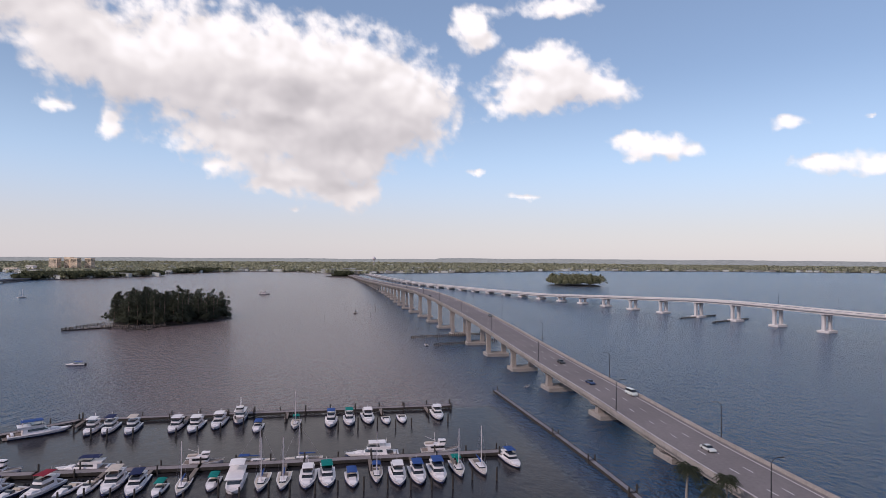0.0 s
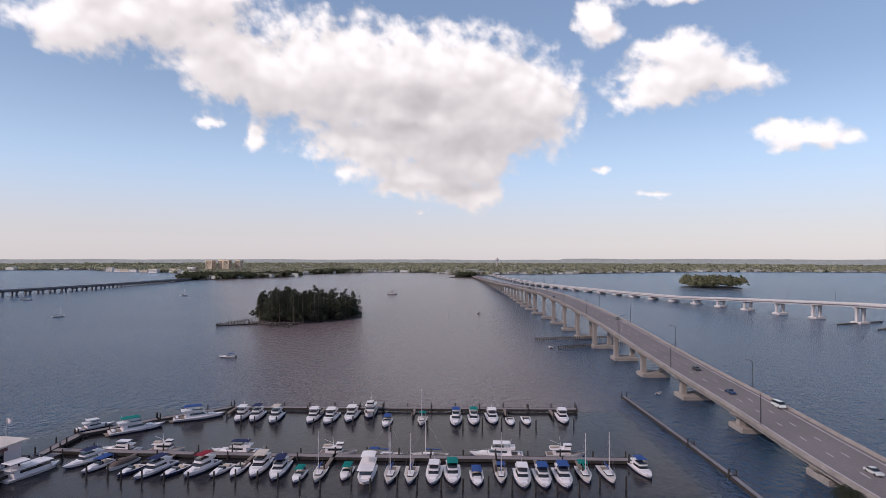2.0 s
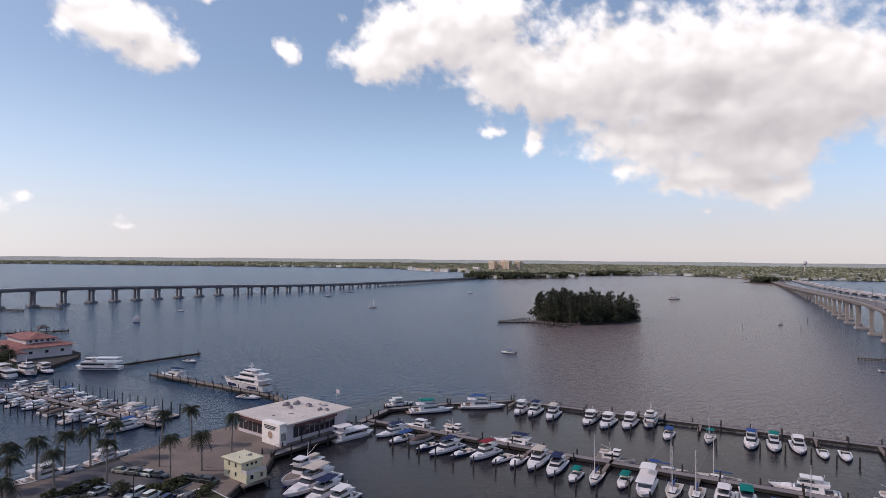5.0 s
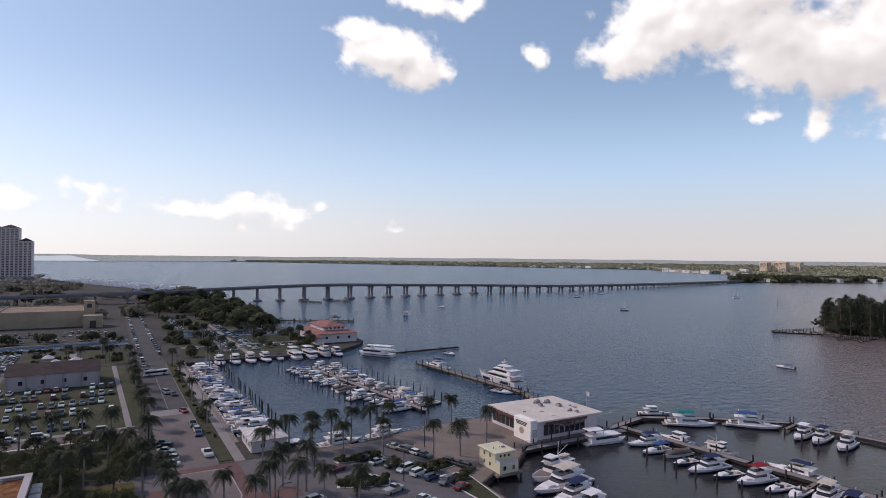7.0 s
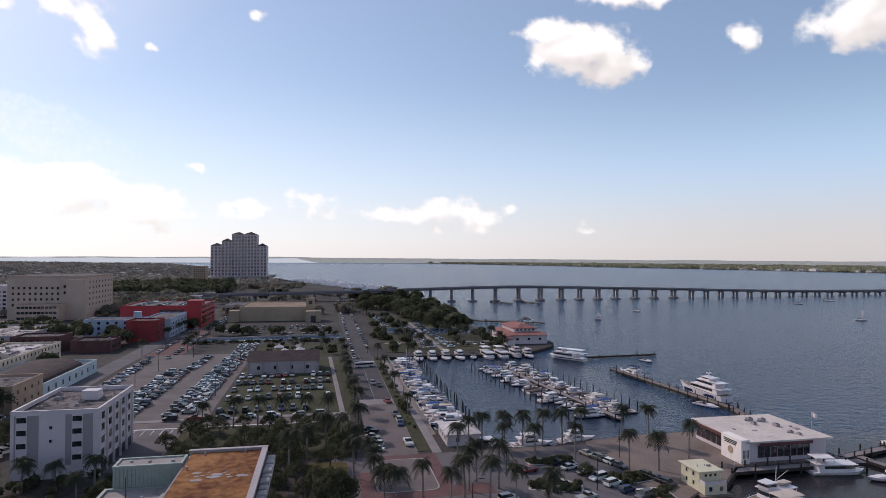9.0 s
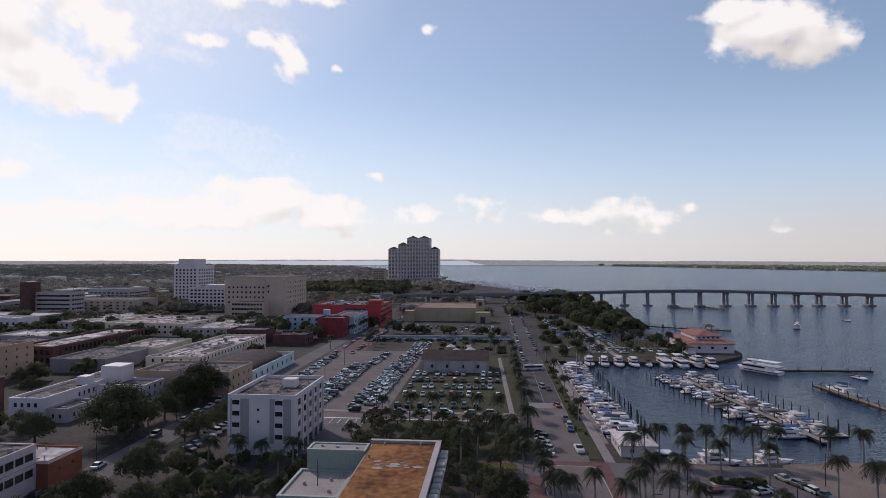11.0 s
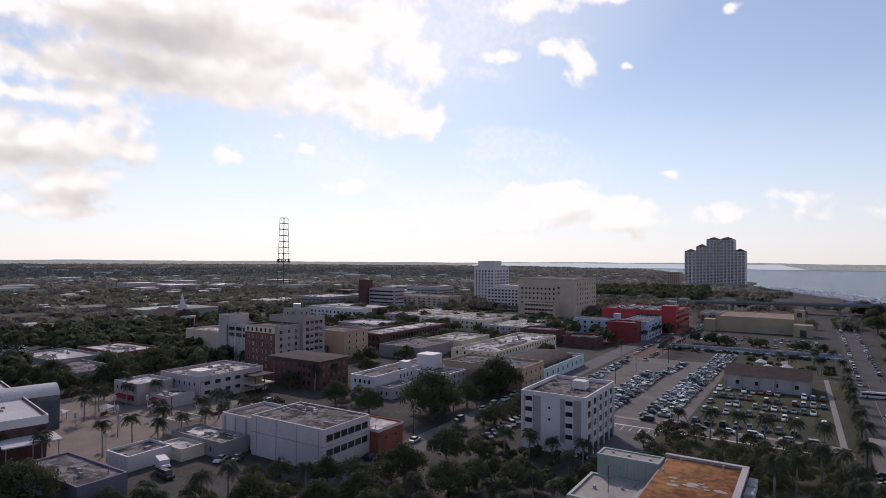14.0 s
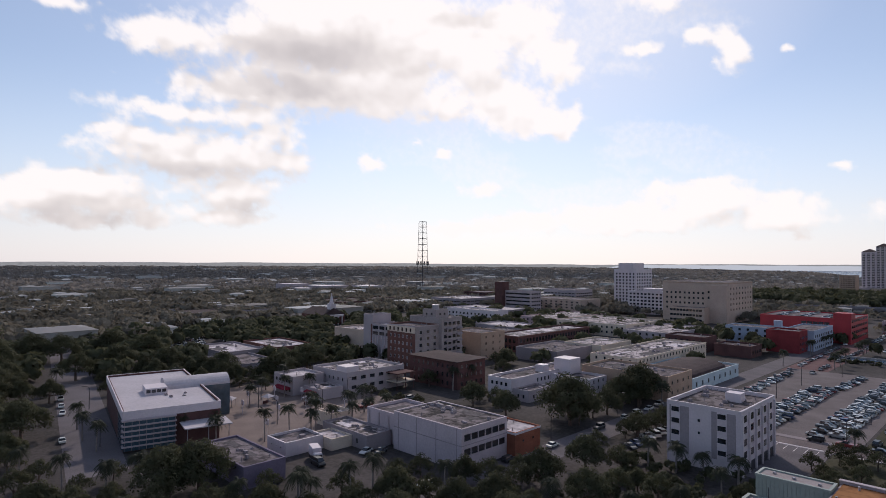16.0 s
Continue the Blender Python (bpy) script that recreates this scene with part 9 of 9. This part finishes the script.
# dark canopy in front of the white blocks
ring_rs = random.Random(31)
front = []
for _ in range(4000):
    d, a = ring_rs.uniform(84, 150), radians(ring_rs.uniform(101, 177))
    x, y = -math.sin(a) * d, math.cos(a) * d
    if any(p < x < q and r < y < t for p, q, r, t in BLOCKS) or (-114 < x < -70 and -40 < y < -4) or (-98 < x < -74 and -150 < y < -112):
        continue
    if x > -160 and x < -104 and -104 < y < -92 and ring_rs.random() < 0.7:
        continue
    if all((x - p) ** 2 + (y - q) ** 2 > 42 for p, q in front):
        front.append((x, y))
for x, y in front[:132]:
    if ring_rs.random() < 0.16:
        plant(PALMS, ring_rs.choice((0, 1)), x, y, ring_rs.uniform(0.8, 1.0))
    else:
        plant(OAKS, ring_rs.choice((1, 2, 2)), x, y, ring_rs.uniform(0.72, 0.98) * (0.62 if x < -112 and -84 < y < -36 else 1.0))

# ---------------------------------------------------------------- street furniture and small things
def light_pole(x, y, h=1.0, heading=0):
    lamp_post(Vector((x, y, LAND)), heading, h)


for x, y, a in ((-205, -40, 90), (-240, -40, 90), (-275, -40, 90), (-310, -40, 90), (-225, -74, 0), (-260, -74, 0), (-295, -74, 0), (-330, -66, 0), (-210, 28, 90), (-245, 28, 90), (-280, 28, 90), (-312, 28, 90),
                (-190, 11, -90), (-228, 11, -90), (-266, 11, -90), (-140, 44, 0), (-128, 62, 90), (-148, 78, 0), (-118, 30, 90), (-120, -180, 0), (-100, -176, 0), (-138, -190, 90), (-106, -200, 0), (-130, -214, 90),
                (-340, 60, 0), (-360, 90, 0), (-380, 70, 90), (-330, 24, 90), (-400, 24, 90), (-52, -190, 0), (-62, -240, 0), (-72, -300, 0), (-150, -104, 90), (-190, -104, 90)):
    light_pole(x, y, 0.85, a)


def railing(label, pts, gap=2.4, material=WHITE, z=LAND + 0.14, h=1.05):
    """Posts and two rails along a line."""
    t = thing("railing", label, "railing", "railings")
    for a, b in zip(pts, pts[1:]):
        a, b = Vector((*a, z)), Vector((*b, z))
        n = max(1, round((b - a).length / gap))
        for k in range(n + 1):
            p = a + (b - a) * k / n
            part("post", Shape().tube(p, p + Vector((0, 0, h)), 0.06, 0.06, 5), material, t)
        for r in (h, h * 0.55):
            part("rail", Shape().tube(a + Vector((0, 0, r)), b + Vector((0, 0, r)), 0.05, 0.05, 5), material, t)
    return t


railing("pale railing along the waterfront promenade", [(-184, 33.2), (-314, 33.2)], 5.0, CONCRETE_PALE)
railing("white railing round the harbour quay", [(-136.4, 104), (-136.4, 137)], 3.0)
railing("pale balustrade along the basin edge", [(-160.6, 50), (-160.6, 62), (-165, 90)], 3.0, CONCRETE_PALE, LAND)

# city bus and a box truck
def bus(m):
    t = thing("city_bus", "long white and grey city bus on the waterfront road", "bus")
    part("body", Shape().box(-6, 6, -1.27, 1.27, 0.35, 3.1, 0.18), WHITE, t)
    part("side_window", Shape().box(-5.7, 5.2, -1.29, 1.29, 1.5, 2.5), GLASS, t)
    part("windscreen", Shape().box(5.9, 6.03, -1.1, 1.1, 1.2, 2.6), GLASS, t)
    part("roof_unit", Shape().box(-3, 0, -0.8, 0.8, 3.1, 3.35, 0.08), STEEL, t)
    for x in (-3.6, 3.8):
        for y in (-1.15, 1.15):
            o = part("wheel", WHEEL[0], RUBBER, t)
            o.matrix_local = Matrix.Translation((x, y, 0.48)) @ Matrix.Scale(1.45, 4)
    t.matrix_world = m


bus(at(-290, 19.5, LAND + 0.03, 100, 0.8))


def box_truck(m):
    t = thing("box_truck", "white box truck parked in a yard", "truck")
    part("cargo_box", Shape().box(-3.4, 1.4, -1.2, 1.2, 0.9, 3.4, 0.05), WHITE, t)
    part("cab", Shape().box(1.5, 3.3, -1.1, 1.1, 0.5, 2.5, 0.3), WHITE, t)
    part("windscreen", Shape().box(3.25, 3.34, -0.95, 0.95, 1.4, 2.15), GLASS, t)
    part("chassis", Shape().box(-3.3, 3.2, -0.5, 0.5, 0.45, 0.89), DARK_METAL, t)
    for x in (-2.2, 2.4):
        for y in (-1.0, 1.0):
            o = part("wheel", WHEEL[0], RUBBER, t)
            o.matrix_local = Matrix.Translation((x, y, 0.45)) @ Matrix.Scale(1.35, 4)
    t.matrix_world = m


box_truck(at(-90, -138, LAND + 0.06, 70))

# gazebo at the end of the fishing pier, tents by the canal, fountain
g = thing("gazebo", "small pier gazebo with a grey hipped roof", "gazebo")
for x in (-471, -465):
    for y in (160, 166):
        part("post", Shape().tube((x, y, -1), (x, y, 4.0), 0.18), WHITE, g)
part("floor", Shape().box(-472.5, -463.5, 158.5, 167.5, 0.9, 1.28), TIMBER, g)
hip_roof(g, -471, -465, 160, 166, 4.0, 2.2, ROOF_GREY, 0.7)
for x, y in ((-330, -20), (-334, -12), (-345, -24)):
    t = thing("market_tent", "white pointed market tent beside the canal", "tent", "market tents")
    part("canopy", Shape().add([(x - 2.5, y - 2.5, LAND + 2.4), (x + 2.5, y - 2.5, LAND + 2.4), (x + 2.5, y + 2.5, LAND + 2.4), (x - 2.5, y + 2.5, LAND + 2.4), (x, y, LAND + 4)], [(0, 1, 4), (1, 2, 4), (2, 3, 4), (3, 0, 4), (3, 2, 1, 0)]), WHITE, t)
    for dx in (-2.4, 2.4):
        for dy in (-2.4, 2.4):
            part("leg", Shape().tube((x + dx, y + dy, LAND), (x + dx, y + dy, LAND + 2.4), 0.05, 0.05, 4), STEEL, t)

# far marina under the tower: hulls too small to tell apart
mr = random.Random(5)
hulls, cabins = Shape(), Shape()
src = hull_shape(10, 3.4, 1.3)
for k in range(190):
    f = mr.random()
    x = -975 - 360 * f
    y = 34 - 128 * f + mr.uniform(8, 78)
    if inside(x, y, SOUTH_SHORE):
        continue
    m = at(x, y, 0, mr.choice((70, 250)) + mr.uniform(-5, 5), mr.uniform(0.8, 1.6))
    hulls.add([m @ Vector(v) for v in src.v], src.f)
    c = cabin_shape(-3, 2, 1.3, 1.2, 3.4, 0.6)
    cabins.add([m @ Vector(v) for v in c.v], c.f)
mt = thing("far_marina", "rows of white boats in a distant marina", "boats", "", None, "stuff")
tagged(part("far_hulls", hulls, GEL, mt), kind="stuff")
tagged(part("far_cabins", cabins, GEL, mt), kind="stuff")

# channel marker piles out in the river
for x, y in ((-60, 610), (-75, 570), (-58, 545), (-230, 560), (-300, 640), (-310, 650), (-420, 690), (-95, 520)):
    mooring_post(x, y, 4.5)

tagged(part("distant_mooring_posts", FAR_PILES, PILE), "dark timber mooring piles farther off in the basin", "piles", "", "stuff")

# old timber docks by the island, kerbed planting beds in the marina car park
for pts in ([(-267, 432), (-260, 474)], [(-219, 428), (-223, 462)], [(-236, 440), (-206, 462)], [(-250, 452), (-226, 453)]):
    pile_row("old_dock", "derelict dark timber dock by the wooded island", "dock", pts, 3.6, 2.2, 0.3, 1.5, "old docks")
BEDS = [[(-149, 52), (-147.4, 65), (-145, 65), (-146.6, 52)], [(-135, 48), (-131.5, 60), (-127, 58.5), (-131, 46.5)], [(-134, 65), (-136, 79), (-131.5, 80), (-129, 67)], [(-118, 20), (-112, 34), (-106, 32), (-110, 18)], [(-127, 70), (-127, 78), (-108, 76.5), (-108, 72)]]
bed_rs = random.Random(17)
bushes = []
for k, bed in enumerate(BEDS):
    cx, cy = sum(p[0] for p in bed) / 4, sum(p[1] for p in bed) / 4
    sheet("planting_bed_%d" % (k + 1), bed, LAND + 0.16, CONCRETE_PALE, "pale concrete kerb of a planting bed", "kerb", 0.3)
    sheet("planting_soil_%d" % (k + 1), [(cx + (x - cx) * 0.9, cy + (y - cy) * 0.9) for x, y in bed], LAND + 0.2, GRASS, "grass and mulch inside a kerbed bed", "planting bed")
    for _ in range(22 if k < 4 else 4):
        p, q = bed_rs.random(), bed_rs.random()
        x = (bed[0][0] * (1 - p) + bed[1][0] * p) * (1 - q) + (bed[3][0] * (1 - p) + bed[2][0] * p) * q
        y = (bed[0][1] * (1 - p) + bed[1][1] * p) * (1 - q) + (bed[3][1] * (1 - p) + bed[2][1] * p) * q
        bushes.append((cx + (x - cx) * 0.8, cy + (y - cy) * 0.8, LAND, bed_rs.uniform(1.2, 2.2), bed_rs.uniform(0.9, 2.0)))
for k in range(60):                 # hedge along the promenade and the lawn path
    if bed_rs.random() < 0.25:
        bushes.append((-184 - 2.2 * k, 27.6 + bed_rs.uniform(-0.6, 0.6), LAND, bed_rs.uniform(0.8, 1.6), bed_rs.uniform(0.5, 1.3)))
    bushes.append((-182 - 2.2 * k, 11.4 + bed_rs.uniform(-0.3, 0.3), LAND, bed_rs.uniform(1.0, 2.0), bed_rs.uniform(0.6, 1.6)))
for k in range(46):
    bushes.append((bed_rs.uniform(-155, -132), bed_rs.uniform(-78, -40), LAND, bed_rs.uniform(1.8, 3.2), bed_rs.uniform(1.6, 3.4)))
woods("shrubs", "low dark green shrubs in beds and along the promenade", bushes, LEAF, 40, 44)


def banner_pole(x, y):
    """White pole with a boxed sign, on the plaza."""
    t = thing("banner_pole", "white steel pole with a square panel on the plaza", "pole", "banner poles")
    part("pole", Shape().tube((x, y, LAND), (x, y, LAND + 5.2), 0.12, 0.1), WHITE, t)
    part("panel", Shape().box(x - 0.15, x + 0.15, y - 0.8, y + 0.8, LAND + 3.2, LAND + 4.8, 0.03), WHITE, t)


def kiosk(x, y, turn):
    """Small plaza kiosk: four posts, a counter and a pitched roof."""
    t = thing("kiosk", "small open plaza kiosk with pale roof", "kiosk", "kiosks")
    m = at(x, y, LAND + 0.05, turn)
    bits = [("counter", Shape().box(-1.4, 1.4, -1.2, -0.8, 0, 1.0, 0.03), BRICK_DARK)]
    bits += [("post", Shape().tube((a, b, 0), (a, b, 2.6), 0.09), STEEL) for a in (-1.5, 1.5) for b in (-1.4, 1.4)]
    bits += [("roof", Shape().rings([[(-2, -1.9, 2.6), (2, -1.9, 2.6), (2, 1.9, 2.6), (-2, 1.9, 2.6)], [(-0.3, -0.3, 3.6), (0.3, -0.3, 3.6), (0.3, 0.3, 3.6), (-0.3, 0.3, 3.6)]]), ROOF_CLEAN)]
    for name, s, material in bits:
        part(name, s, material, t).matrix_world = m


for x, y in ((-98, -196), (-104, -182), (-110, -194), (-117, -186), (-124, -200), (-106, -208), (-118, -210), (-92, -168), (-128, -178)):
    banner_pole(x, y)
for x, y, a in ((-112, -204, 20), (-122, -192, 0), (-100, -210, 40)):
    kiosk(x, y, a)
